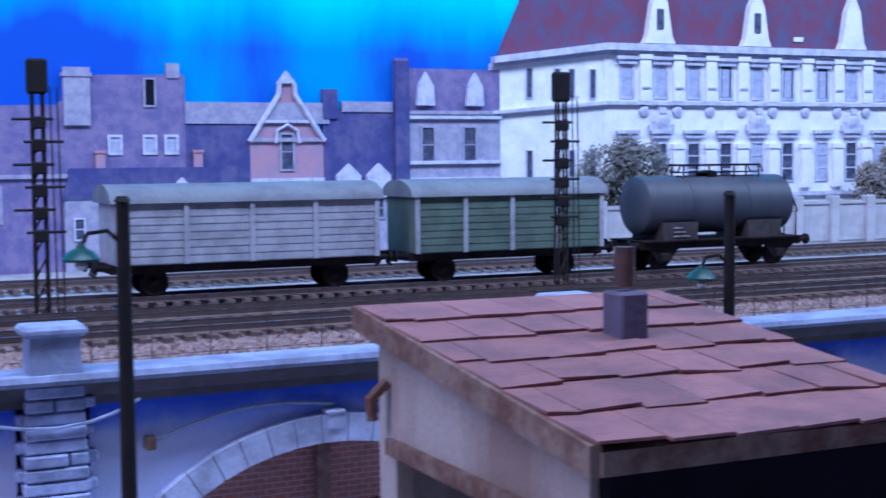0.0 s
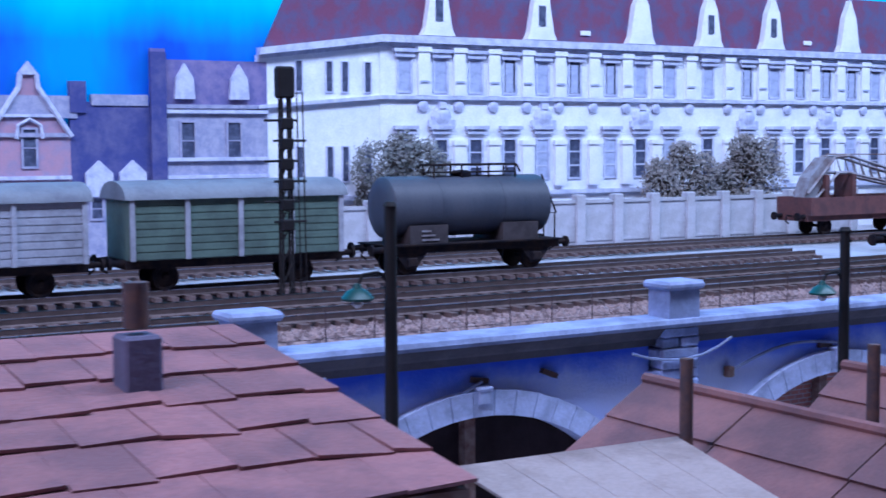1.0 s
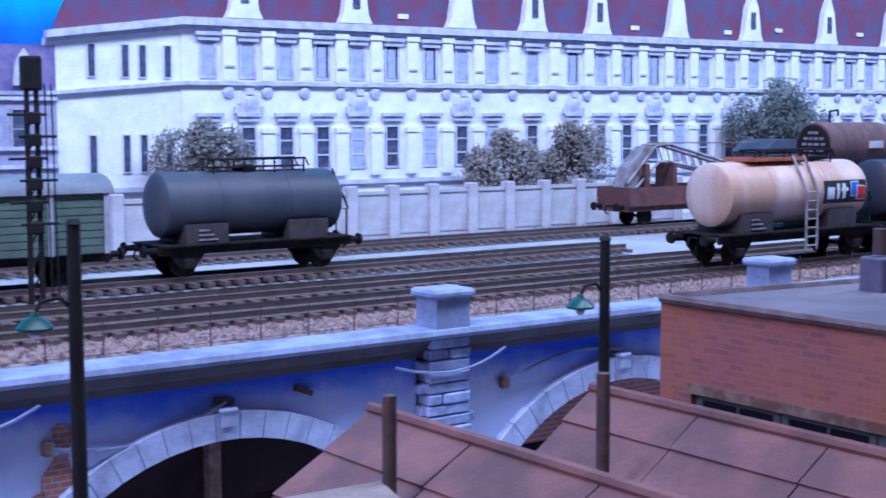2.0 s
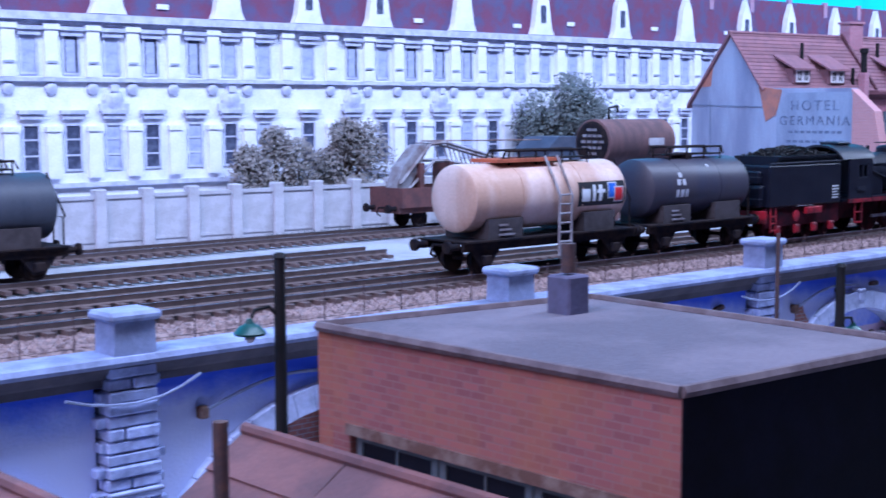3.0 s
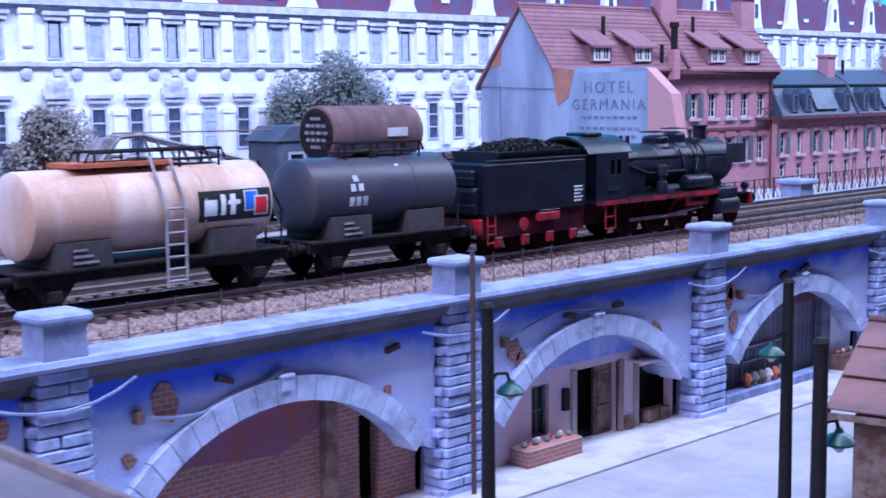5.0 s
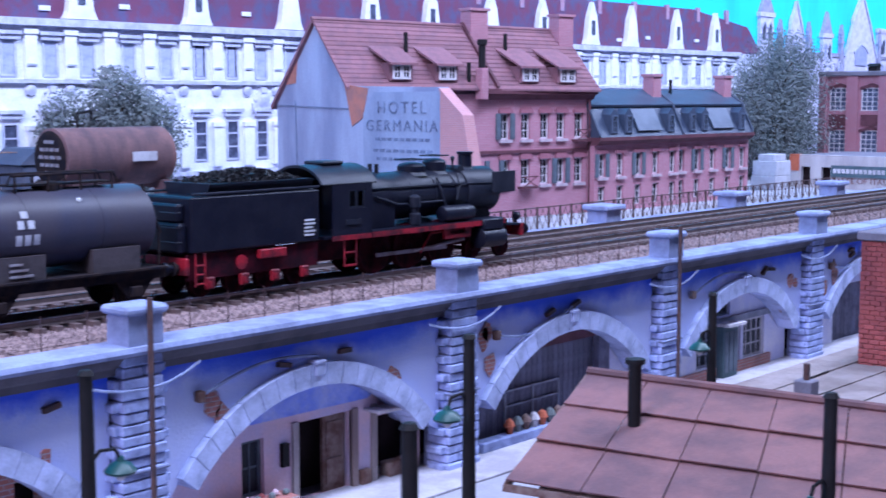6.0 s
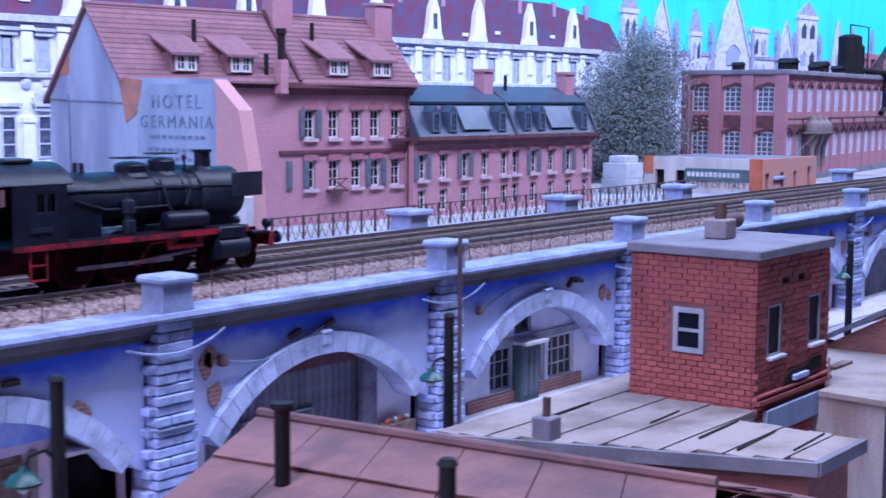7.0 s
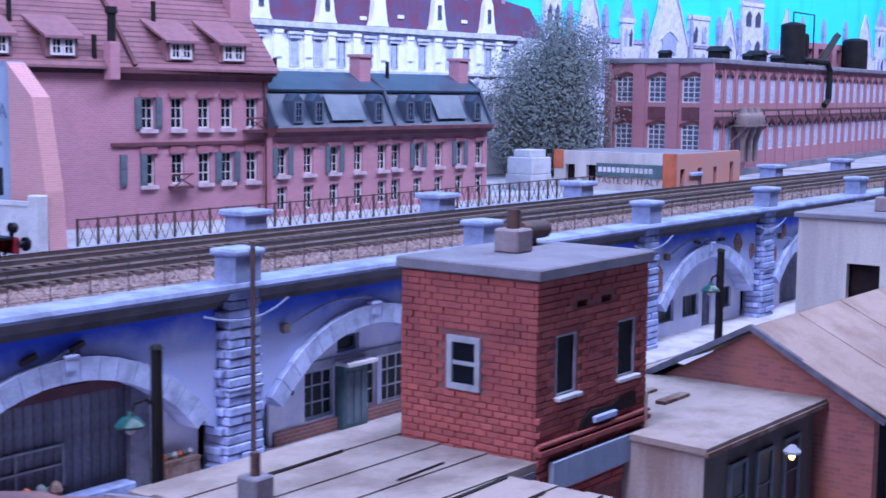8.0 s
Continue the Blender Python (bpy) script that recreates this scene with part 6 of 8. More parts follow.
part("mortar_fillet", Geo().box(4.95, 7.15, Z - 0.1, 6.15, 8.35, Z + 0.02), M["grey_slab"], block, "grey mortar round the chimney")
part("flue", Geo().rod((5.55, 7.75, Z + 1), (5.55, 7.75, Z + 1.7), 0.18, n=10), M["iron_brown"], block, smooth=True)

# ---- panel-roofed house by the street ----
panel = thing("panel_roof_house", 68.8, -27.3, 3.0, "house with a dull red sheet panel roof", "house")
plates("roof_panel", panel, "sheet_brown", [(2.9, 0.0, 5.0), (0.6, 13.8, 4.9), (8.2, 16.3, 6.55), (9.8, 3.3, 6.5)], 6, 3, 0.05, 51, jitter=0.0, lift=0.08, brick_bond=False)
plates("roof_panel", panel, "sheet_brown", [(16.2, 3.3, 4.6), (15.6, 15.6, 4.6), (8.2, 16.3, 6.55), (9.8, 3.3, 6.5)], 6, 3, 0.05, 52, jitter=0.0, lift=0.08, brick_bond=False)
part("ridge_cap", Geo().rod((9.8, 3.3, 6.6), (8.2, 16.3, 6.65), 0.16), M["sheet_brown"], panel)
part("wall", Geo().prism([(1.5, 13.3), (8.4, 15.4), (15.0, 15.0), (15.6, 3.6), (3.6, 0.4)], 0, 4.7, "z"), M["wood_rust"], panel, "brown timber walls")
part("eaves_board", Geo().wire([(2.9, 0.0, 4.9), (0.6, 13.8, 4.8), (8.2, 16.3, 6.45)], 0.14, 4), M["wood_rust"], panel)
part("flue", Geo().rod((5.3, 12.6, 5.2), (5.3, 12.6, 7.85), 0.2, n=10).rod((5.3, 12.6, 7.8), (5.3, 12.6, 7.95), 0.3, n=10), M["iron"], panel, "dark flue pipe with cap", smooth=True)

# ---- grey plank roof and the brick tower on it ----
low = thing("plank_roof_building", 85.3, -22.0, 3.0, "low brick building with a pale grey plank roof", "building")
for i in range(13):
    y0 = 0.0 + 11.2 * i / 13
    part("plank", Geo().box(3.75 - 0.394 * y0 + (0.2 if i % 3 == 0 else 0), y0 + 0.02, 4.35, 14.2 if y0 > 9.4 else 8.95 if y0 > 4.2 else 7.4, y0 + 11.2 / 13 - 0.02, 4.58 + 0.03 * (i % 2)), M["felt_pale"], low)
part("roof_deck", Geo().prism([(3.9, 0.05), (7.35, 0.05), (7.35, 4.3), (8.9, 4.3), (8.9, 11.1), (-0.4, 11.1)], 4.1, 4.36, "z").box(8.9, 9.5, 4.1, 14.1, 11.1, 4.36), M["timber_dark"], low)
part("fascia", Geo().prism([(3.55, -0.2), (3.75, -0.2), (-0.65, 11.3), (-0.85, 11.3)], 4.2, 4.62, "z").box(3.7, -0.25, 4.2, 7.4, 0.0, 4.62), M["grey_slab"], low, "grey roof edge")
part("wall", Geo().prism([(4.1, 0.3), (7.25, 0.3), (7.25, 4.3), (8.85, 4.3), (8.85, 10.9), (-0.1, 10.9)], 0, 4.1, "z").box(8.85, 9.5, 0, 14.0, 10.9, 4.1), M["flat_brick"], low, "red brick wall")
part("roof_vent", Geo().box(0.9, 7.5, 4.55, 1.6, 8.2, 5.3, 0.05), M["grey_slab"], low, "small grey vent block")
part("flue", Geo().rod((1.25, 7.85, 5.3), (1.25, 7.85, 5.9), 0.13), M["iron_brown"], low)
for x, y, L in ((3.2, 9.3, 3.2), (5.0, 6.2, 2.2), (4.2, 4.0, 3.0), (3.6, 2.4, 3.0), (4.6, 1.0, 2.6)):
    part("tar_seam", Geo().rod((x, y, 4.62), (x + L, y + 0.12, 4.62), 0.05, n=4), M["iron"], low)

TW = thing("brick_tower", 94.3, -17.6, 3.0, "red brick tower house with flat concrete roof", "building")
WX, WY, WZ = 6.4, 4.95, 9.8
south_holes = [(1.1, 2.2, 6.3, 8.1), (4.6, 5.7, 6.3, 8.1), (2.2, 2.8, 8.8, 9.0), (3.6, 4.2, 8.8, 9.0)]
west_holes = [(1.8, 3.0, 6.35, 7.95)]
part("wall_core", Geo().wall(0.06, WX, 0, WZ, 0.06, 0.35, south_holes), M["red_mortar"], TW)
part("wall_core", Geo().wall(-WY, -0.06, 0, WZ, 0.06, 0.35, [(-WY + a, -WY + c, z0, z1) for a, c, z0, z1 in west_holes]), M["red_mortar"], TW, rz=-90)
part("rear_wall", Geo().box(0.4, WY - 0.4, 0, WX, WY, WZ).box(WX - 0.4, 0.4, 0, WX, WY - 0.4, WZ), M["flat_brick"], TW)
part("inside", Geo().box(0.9, 0.9, 0, WX - 0.9, WY - 0.9, WZ - 0.3), M["dark_inside"], TW)
part("roof_slab", Geo().box(-0.14, -0.14, WZ, WX + 0.14, WY + 0.14, WZ + 0.36, 0.05), M["grey_slab"], TW, "grey concrete roof slab")
part("chimney", Geo().box(2.6, 2.5, WZ + 0.36, 3.5, 3.4, WZ + 1.1, 0.06), M["block_mauve"], TW, "square mauve-grey chimney block")
part("flue", Geo().rod((3.05, 2.95, WZ + 1.1), (3.05, 2.95, WZ + 1.7), 0.22, n=10), M["iron_brown"], TW, smooth=True)
part("vent_drum", Geo().rod((4.4, 3.6, WZ + 0.85), (5.8, 3.6, WZ + 0.85), 0.3, n=12).rod((5.1, 3.6, WZ + 0.3), (5.1, 3.6, WZ + 0.8), 0.15), M["iron_brown"], TW, "rusty horizontal vent", smooth=True)
wm = window(TW, 0, 0, 1.2, 1.6, bx=0, bz=1, rim=0.18, bar=0.12, mat="window_grey", pane="pane_black", label="pale grey weathered window frame")
wm.matrix_basis = Matrix.Translation((-0.08 * CM, (WY - 1.8) * CM, 6.35 * CM)) @ Matrix.Rotation(radians(-90), 4, "Z")
window(TW, 1.1, 6.3, 1.1, 1.8, y=0.06, bx=0, bz=0, rim=0.06, mat="window_grey", pane="pane_black")
window(TW, 4.6, 6.3, 1.1, 1.8, y=0.06, bx=0, bz=0, rim=0.06, mat="window_grey", pane="pane_black")
for x in (1.1, 4.6):
    part("window_sill", Geo().box(x - 0.1, -0.16, 6.18, x + 1.2, 0.1, 6.3, 0.02), M["concrete"], TW, "thin pale sill")
part("ledge", Geo().box(0.0, -0.22, 4.75, WX, 0.02, 4.9).box(0.1, -0.18, 5.0, WX, 0.02, 5.08), M["red_brick"], TW)
part("broken_plaster", Geo().prism([(2.2, 5.05), (3.3, 5.1), (4.4, 5.3), (5.7, 5.3), (5.6, 5.75), (4.6, 5.7), (4.2, 5.55), (3.0, 5.6), (2.5, 5.4)], -0.08, 0.0), M["dark_inside"], TW, "dark broken brickwork")
part("sill_stone", Geo().box(3.0, -0.2, 5.2, 4.3, 0.0, 5.4, 0.03), M["stone"], TW)
part("blue_board", Geo().box(0.6, -0.25, 3.6, WX - 0.3, -0.05, 4.5, 0.03), M["hotel_sign"], TW, "faded blue-grey board")
part("pipe", Geo().wire([(WX - 0.3, -0.2, 5.6), (WX - 0.4, -0.25, 3.0), (WX - 1.6, -0.25, 1.0)], 0.05), M["plaster_dirty"], TW)
# its bricks, course by course: single bricks where the camera sees them best
rb = random.Random(8)
BH, BL = 0.205, 0.46
brick_a = Geo().box(0.012, 0, 0.014, BL - 0.012, 0.1, BH - 0.014, 0.015).mesh("brick", M["red_brick"])
brick_b = Geo().box(0.012, 0, 0.014, BL / 2 - 0.012, 0.1, BH - 0.014, 0.015).mesh("brick", M["red_brick"])


def lay(u1, holes, put, rest, limit):
    made, z, r = 0, 3.0, 0
    while z + BH <= WZ:
        u = -BL / 2 if r % 2 else 0.0
        while u < u1 - 0.05:
            a, c = max(0.0, u), min(u1, u + BL)
            full = c - a > BL * 0.8
            if not any(a < h[1] - 0.02 and c > h[0] + 0.02 and z < h[3] - 0.02 and z + BH > h[2] + 0.02 for h in holes) and c - a > 0.12:
                d = rb.uniform(-0.022, 0.022)
                if made < limit:
                    put(brick_a if full else brick_b, a, d, z)
                    made += 1
                else:
                    rest(a, c, d, z)
            u += BL
        z += BH
        r += 1


restg = Geo()
lay(WX, south_holes, lambda me, a, d, z: part("brick", me, None, TW, at=(a, d, z)), lambda a, c, d, z: restg.box(a + 0.012, d, z + 0.014, c - 0.012, d + 0.1, z + BH - 0.014), 110)
rot = Matrix.Rotation(radians(-90), 4, "Z")
westg = Geo(rot)
lay(WY, west_holes, lambda me, a, d, z: part("brick", me, None, TW, at=(d, WY - a, z), rz=-90), lambda a, c, d, z: westg.box(-WY + a + 0.012, d, z + 0.014, -WY + c - 0.012, d + 0.1, z + BH - 0.014), 180)
ob = part("brickwork", restg, M["red_brick"], TW)
ob["kind"] = "stuff"
ob = part("brickwork", westg, M["red_brick"], TW)
ob["kind"] = "stuff"

# ---- low cream-roofed shop, brick gable hall and beige block ----
cream = thing("cream_roof_shop", 99.4, -20.4, 3.0, "low shop with a pale cream flat roof", "shop")
part("roof", Geo().prism([(-0.3, -0.2), (8.8, -0.3), (11.4, 7.4), (0.3, 8.0)], 4.3, 4.5, "z"), M["felt_pale"], cream, "pale dusty roof")
part("roof_edge", Geo().wire([(-0.3, -0.2, 4.3), (8.8, -0.3, 4.3), (11.4, 7.4, 4.3)], 0.1, 4), M["wood_rust"], cream)
# shade on these walls is in the plaster colour; the west wall stays beige
part("wall", Geo().box(0.03, 0, 0, 8.4, 0.4, 4.3).box(8.0, 0.4, 0, 8.4, 7.4, 4.3), M["plaster_shaded"], cream, "brown plaster walls, darkened in colour for their shade")
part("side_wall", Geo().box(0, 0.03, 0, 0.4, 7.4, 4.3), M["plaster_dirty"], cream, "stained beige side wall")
for x in (1.6, 3.6, 5.8):
    window(cream, x, 1.2, 1.3, 2.4, y=-0.12, bx=0, bz=1, mat="shutter")
part("roof_hatch", Geo().box(4.2, 3.6, 4.5, 6.0, 4.0, 4.62).box(4.2, 4.9, 4.5, 6.0, 5.0, 4.6), M["wood_rust"], cream)
lampc = part("wall_lamp", Geo().lathe((5.2, -0.6, 3.6), (0, 0, -1), [(0, 0.1), (0.2, 0.3), (0.28, 0.28)], 12), M["window_grey"], cream, "small pale wall lamp", smooth=True)
bulb = bpy.data.materials.new("warm_bulb")
bulb.use_nodes = True
bulb.node_tree.nodes["Principled BSDF"].inputs["Emission Color"].default_value = (1.0, 0.6, 0.12, 1)
bulb.node_tree.nodes["Principled BSDF"].inputs["Emission Strength"].default_value = 4.0
part("bulb", Geo().lathe((5.2, -0.6, 3.3), (0, 0, -1), [(0, 0.08), (0.1, 0.12), (0.2, 0.05)], 8), bulb, lampc, "small glowing yellow bulb")

hall = thing("brick_hall", 108.3, -22.4, 3.0, "brick hall with a gable and pale brown roof", "hall")
gp = [(0, 0), (8.2, 0), (8.2, 4.5), (4.6, 6.5), (0, 4.1)]
part("gable_wall", Geo().prism(gp, 0, 0.5, "x"), M["flat_brick"], hall, "orange-brown brick gable")
part("verge", Geo().wire([(-0.25, -0.5, 4.0), (-0.25, 4.6, 6.75), (-0.25, 8.8, 4.5)], 0.16, 4), M["timber_dark"], hall, "dark verge boards")
plates("roof_panel", hall, "roof_dust", [(-0.4, -0.6, 4.1), (30, -0.6, 4.1), (30, 4.6, 6.7), (-0.4, 4.6, 6.7)], 7, 1, 0.06, 61, jitter=0.0, lift=0.04, brick_bond=False)
plates("roof_panel", hall, "roof_dust", [(-0.4, 8.8, 4.5), (30, 8.8, 4.5), (30, 4.6, 6.7), (-0.4, 4.6, 6.7)], 7, 1, 0.06, 62, jitter=0.0, lift=0.04, brick_bond=False)
part("front_wall", Geo().wall(0.5, 30, 0, 4.1, 0, 0.4, [(1.5, 5.5, 0.0, 3.4), (8.0, 12.0, 0.0, 3.4)]).box(0.5, 7.8, 0, 30, 8.2, 4.4), M["shaded_wall"], hall, "wall with openings, coloured black for its shade")

beige = thing("beige_block", 133.5, -14.8, 3.0, "beige plaster block with a flat roof and chimney", "building")
part("west_wall", Geo().wall(-6.0, 0, 0, 8.5, 0, 0.4, [(-3.2, -1.4, 4.3, 6.2)]), M["plaster_pale"], beige, rz=-90)
part("south_wall", Geo().wall(0.4, 16, 0, 8.5, 0, 0.4, [(2.0, 3.6, 4.3, 6.2), (6.5, 8.1, 4.3, 6.2), (11.0, 12.6, 4.3, 6.2)]), M["plaster_pale"], beige, "beige plaster wall")
part("north_wall", Geo().box(0.4, 5.6, 0, 16, 6.0, 8.5).box(15.6, 0.4, 0, 16, 5.6, 8.5), M["plaster_pale"], beige)
part("inside", Geo().box(0.9, 0.9, 0, 15, 5.1, 8.3), M["dark_inside"], beige)
for x in (2.0, 6.5, 11.0):
    window(beige, x, 4.3, 1.6, 1.9, y=0.1, bx=1, bz=0, mat="shutter")
    part("canopy", Geo().box(x - 0.3, -0.4, 6.25, x + 1.9, 0.05, 6.4), M["timber_dark"], beige)
part("roof", Geo().box(-0.25, -0.25, 8.5, 16.2, 6.2, 8.8, 0.05), M["grey_slab"], beige, "grey flat roof")
part("chimney", Geo().box(3.2, 2.0, 8.8, 4.4, 3.0, 9.6, 0.06), M["block_mauve"], beige, "square mauve-grey chimney")
part("flue", Geo().rod((3.8, 2.5, 9.6), (3.8, 2.5, 10.5), 0.22, n=10), M["iron_brown"], beige)


# ---- rolling stock ----
M["loco_black"] = paint("loco_black", (0.0042, 0.0052, 0.0135), 0.42, other=(0.008, 0.0088, 0.018), blotch=120, mix=0.5, bump=0.12, spec=0.2)
M["loco_soot"] = paint("loco_soot", (0.009, 0.0115, 0.021), 0.45, other=(0.018, 0.0195, 0.031), blotch=100, mix=0.5, bump=0.2, spec=0.25)
M["loco_red"] = paint("loco_red", (0.30, 0.008, 0.02), 0.55, other=(0.06, 0.005, 0.011), blotch=160, mix=0.5, bump=0.1)
M["loco_dark_red"] = paint("loco_dark_red", (0.05, 0.004, 0.010), 0.6, other=(0.016, 0.004, 0.008), blotch=140, mix=0.5, spec=0.08)
M["coal"] = paint("coal", (0.006, 0.006, 0.008), 0.45, other=(0.02, 0.02, 0.024), grain=700, blotch=500, mix=0.5, bump=0.3, spec=0.15)
M["tank_grey"] = paint("tank_grey", (0.033, 0.035, 0.062), 0.42, other=(0.048, 0.041, 0.056), blotch=40, mix=0.4, bump=0.1, streak=True, spec=0.3)
M["tank_pale"] = paint("tank_pale", (0.62, 0.46, 0.43), 0.45, other=(0.40, 0.20, 0.12), blotch=40, mix=0.35, bump=0.1, streak=True)
M["tank_rust"] = paint("tank_rust", (0.17, 0.085, 0.085), 0.75, other=(0.085, 0.05, 0.06), blotch=60, mix=0.5, bump=0.25, streak=True)
M["tank_yard"] = paint("tank_yard", (0.042, 0.05, 0.075), 0.5, other=(0.07, 0.075, 0.10), blotch=60, mix=0.4, bump=0.1, streak=True)
M["wagon_dark"] = paint("wagon_dark", (0.011, 0.010, 0.015), 0.75, other=(0.03, 0.02, 0.019), blotch=160, mix=0.5, spec=0.06)
M["saddle_grey"] = paint("saddle_grey", (0.055, 0.043, 0.05), 0.8, other=(0.03, 0.024, 0.028), blotch=120, mix=0.4)
M["wagon_brown"] = paint("wagon_brown", (0.13, 0.05, 0.05), 0.8, other=(0.08, 0.04, 0.045), blotch=120, mix=0.45, bump=0.2)
M["wagon_green"] = paint("wagon_green", (0.10, 0.15, 0.13), 0.75, other=(0.07, 0.10, 0.09), blotch=80, mix=0.45, bump=0.2)
M["van_roof"] = paint("van_roof", (0.17, 0.19, 0.23), 0.75, other=(0.12, 0.13, 0.17), blotch=60, mix=0.45)
M["crane_blue"] = paint("crane_blue", (0.045, 0.06, 0.10), 0.65, other=(0.08, 0.09, 0.13), blotch=90, mix=0.4)
M["crane_steel"] = paint("crane_steel", (0.26, 0.25, 0.29), 0.65, other=(0.16, 0.12, 0.13), blotch=120, mix=0.5)
M["mark_white"] = paint("mark_white", (0.62, 0.63, 0.68), 0.6, bump=0.0)
M["mark_grey"] = paint("mark_grey", (0.48, 0.48, 0.54), 0.6, bump=0.0)
M["mark_red"] = paint("mark_red", (0.62, 0.02, 0.03), 0.5, bump=0.0)
M["mark_blue"] = paint("mark_blue", (0.02, 0.13, 0.55), 0.5, bump=0.0)
M["mark_black"] = paint("mark_black", (0.012, 0.012, 0.018), 0.5, bump=0.0)


def tyre_mesh(r, mat):
    """A wheel's tyre with its flange, turned in one piece round the y axis."""
    return Geo().lathe((0, -0.06, 0), (0, 1, 0), [(0, r * 0.84), (0, r), (0.18, r), (0.18, r * 1.08), (0.22, r * 1.08), (0.22, r * 0.84), (0, r * 0.84)], 28).mesh("wheel", M[mat], True)


def disc_mesh(r, mat):
    """A wagon's disc wheel: flange, tread, dished web and hub in one turned piece."""
    return Geo().lathe((0, -0.1, 0), (0, 1, 0), [(0, r * 0.18), (0.02, r * 0.24), (0.1, r * 0.28), (0.12, r * 0.72), (0.04, r * 0.82), (0.04, r), (0.22, r), (0.22, r * 1.08), (0.26, r * 1.08), (0.26, 0.05)], 26).mesh("wheel", M[mat], True)


def wheelset(parent, x, r, spokes, mat, gauge=0.86):
    """Two wheels on an axle; with spokes each wheel is a tyre that carries hub and single spokes."""
    for s in (-1, 1):
        turn = 0 if s < 0 else 180
        if not spokes:
            part("wheel", cached(("disc", r, mat), lambda: disc_mesh(r, mat)), None, parent, at=(x, s * gauge, r), rz=turn)
            continue
        w = part("wheel", cached(("tyre", r, mat), lambda: tyre_mesh(r, mat)), None, parent, at=(x, s * gauge, r), rz=turn)
        part("hub", cached(("hub", r, mat), lambda: Geo().lathe((0, -0.14, 0), (0, 1, 0), [(0, r * 0.12), (0.03, r * 0.2), (0.24, r * 0.2)], 12).mesh("hub", M[mat], True)), None, w)
        spoke = cached(("spoke", r, mat), lambda: Geo().rod((0, 0.02, r * 0.15), (0, 0.02, r * 0.87), 0.055, 0.042, 5).mesh("spoke", M[mat], True))
        for k in range(spokes):
            sp = part("spoke", spoke, None, w)
            sp.matrix_basis = Matrix.Rotation(2 * math.pi * k / spokes, 4, "Y")
    part("axle", cached(("axle",), lambda: Geo().rod((0, -0.85, 0), (0, 0.85, 0), 0.1, n=6).mesh("axle", M["wagon_dark"])), None, parent, at=(x, 0, r))


def buffers(parent, x, way, z=1.2, mat="wagon_dark"):
    for s in (-1, 1):
        part("buffer", cached(("buffer", way, mat), lambda: Geo().rod((0, 0, 0), (way * 0.55, 0, 0), 0.16, 0.12, 10).rod((way * 0.55, 0, 0), (way * 0.68, 0, 0), 0.27, 0.25, 14).mesh("buffer", M[mat], True)), None, parent, at=(x, s * 1.0, z))
    part("coupling_hook", cached(("hook", way), lambda: Geo().wire([(0, 0, 0), (way * 0.5, 0, 0.05), (way * 0.6, 0, -0.3), (way * 0.35, 0, -0.45)], 0.06).mesh("coupling_hook", M["wagon_dark"])), None, parent, at=(x, 0, z))


FRONT, TY = 93.0, 5.0
loco = thing("steam_locomotive", FRONT, TY, RAIL_Z, "black steam locomotive with red frames on the viaduct", "locomotive")
buffers(loco, -0.68, 1, 1.22, "loco_black")
for s in (-1, 1):
    part("smoke_deflector", Geo().box(-3.0, s * 1.38 - 0.03, 3.1, -1.25, s * 1.38 + 0.03, 4.1, 0.02).rod((-2.6, s * 1.36, 3.4), (-2.6, s * 1.0, 3.4), 0.04, n=5).rod((-1.9, s * 1.36, 3.4), (-2.0, s * 0.9, 3.4), 0.04, n=5), M["loco_soot"], loco, "black smoke deflector plate")
part("buffer_beam", Geo().box(-0.9, -1.5, 0.95, -0.68, 1.5, 1.55, 0.04), M["loco_red"], loco, "red buffer beam")
part("main_frame", Geo().box(-13.6, -0.62, 0.75, -0.9, -0.5, 1.7).box(-13.6, 0.5, 0.75, -0.9, 0.62, 1.7).box(-13.6, -0.5, 1.2, -0.9, 0.5, 1.6), M["loco_dark_red"], loco, "dark red main frame")
part("front_platform", Geo().prism([(-0.75, 1.55), (-1.9, 1.6), (-2.4, 1.9), (-2.4, 1.8), (-1.9, 1.5), (-0.75, 1.48)], -1.45, 1.45), M["loco_black"], loco)
part("running_board", Geo().box(-11.3, -1.58, 1.86, -2.3, 1.58, 1.93), M["loco_black"], loco)
part("valance", Geo().box(-11.3, -1.62, 1.66, -2.3, -1.55, 1.88).box(-11.3, 1.55, 1.66, -2.3, 1.62, 1.88), M["loco_red"], loco, "red edge of the running board")
for s in (-1, 1):
    lm = part("headlamp", Geo().lathe((-0.75, s * 0.95, 1.85), (1, 0, 0), [(0, 0.14), (0.05, 0.2), (0.25, 0.2), (0.3, 0.16)], 12).rod((-0.65, s * 0.95, 1.5), (-0.65, s * 0.95, 1.75), 0.08), M["loco_black"], loco, smooth=True)
    part("lens", Geo().lathe((-0.44, s * 0.95, 1.85), (1, 0, 0), [(0, 0.13), (0.03, 0.08)], 10), M["mark_white"], lm)
boiler = part("boiler", Geo().lathe((-11.6, 0, 3.2), (1, 0, 0), [(0, 1.08), (0.05, 1.1), (2.2, 1.1), (2.25, 1.07), (5.0, 1.05), (7.3, 1.03), (7.35, 1.02)], 30), M["loco_black"], loco, "black boiler", smooth=True)
part("smokebox", Geo().lathe((-4.3, 0, 3.2), (1, 0, 0), [(0, 1.08), (0.05, 1.1), (2.3, 1.1), (2.36, 1.05), (2.38, 0.9), (2.55, 0.75), (2.62, 0.3), (2.64, 0.05)], 30), M["loco_soot"], loco, "sooty smokebox with round door", smooth=True)
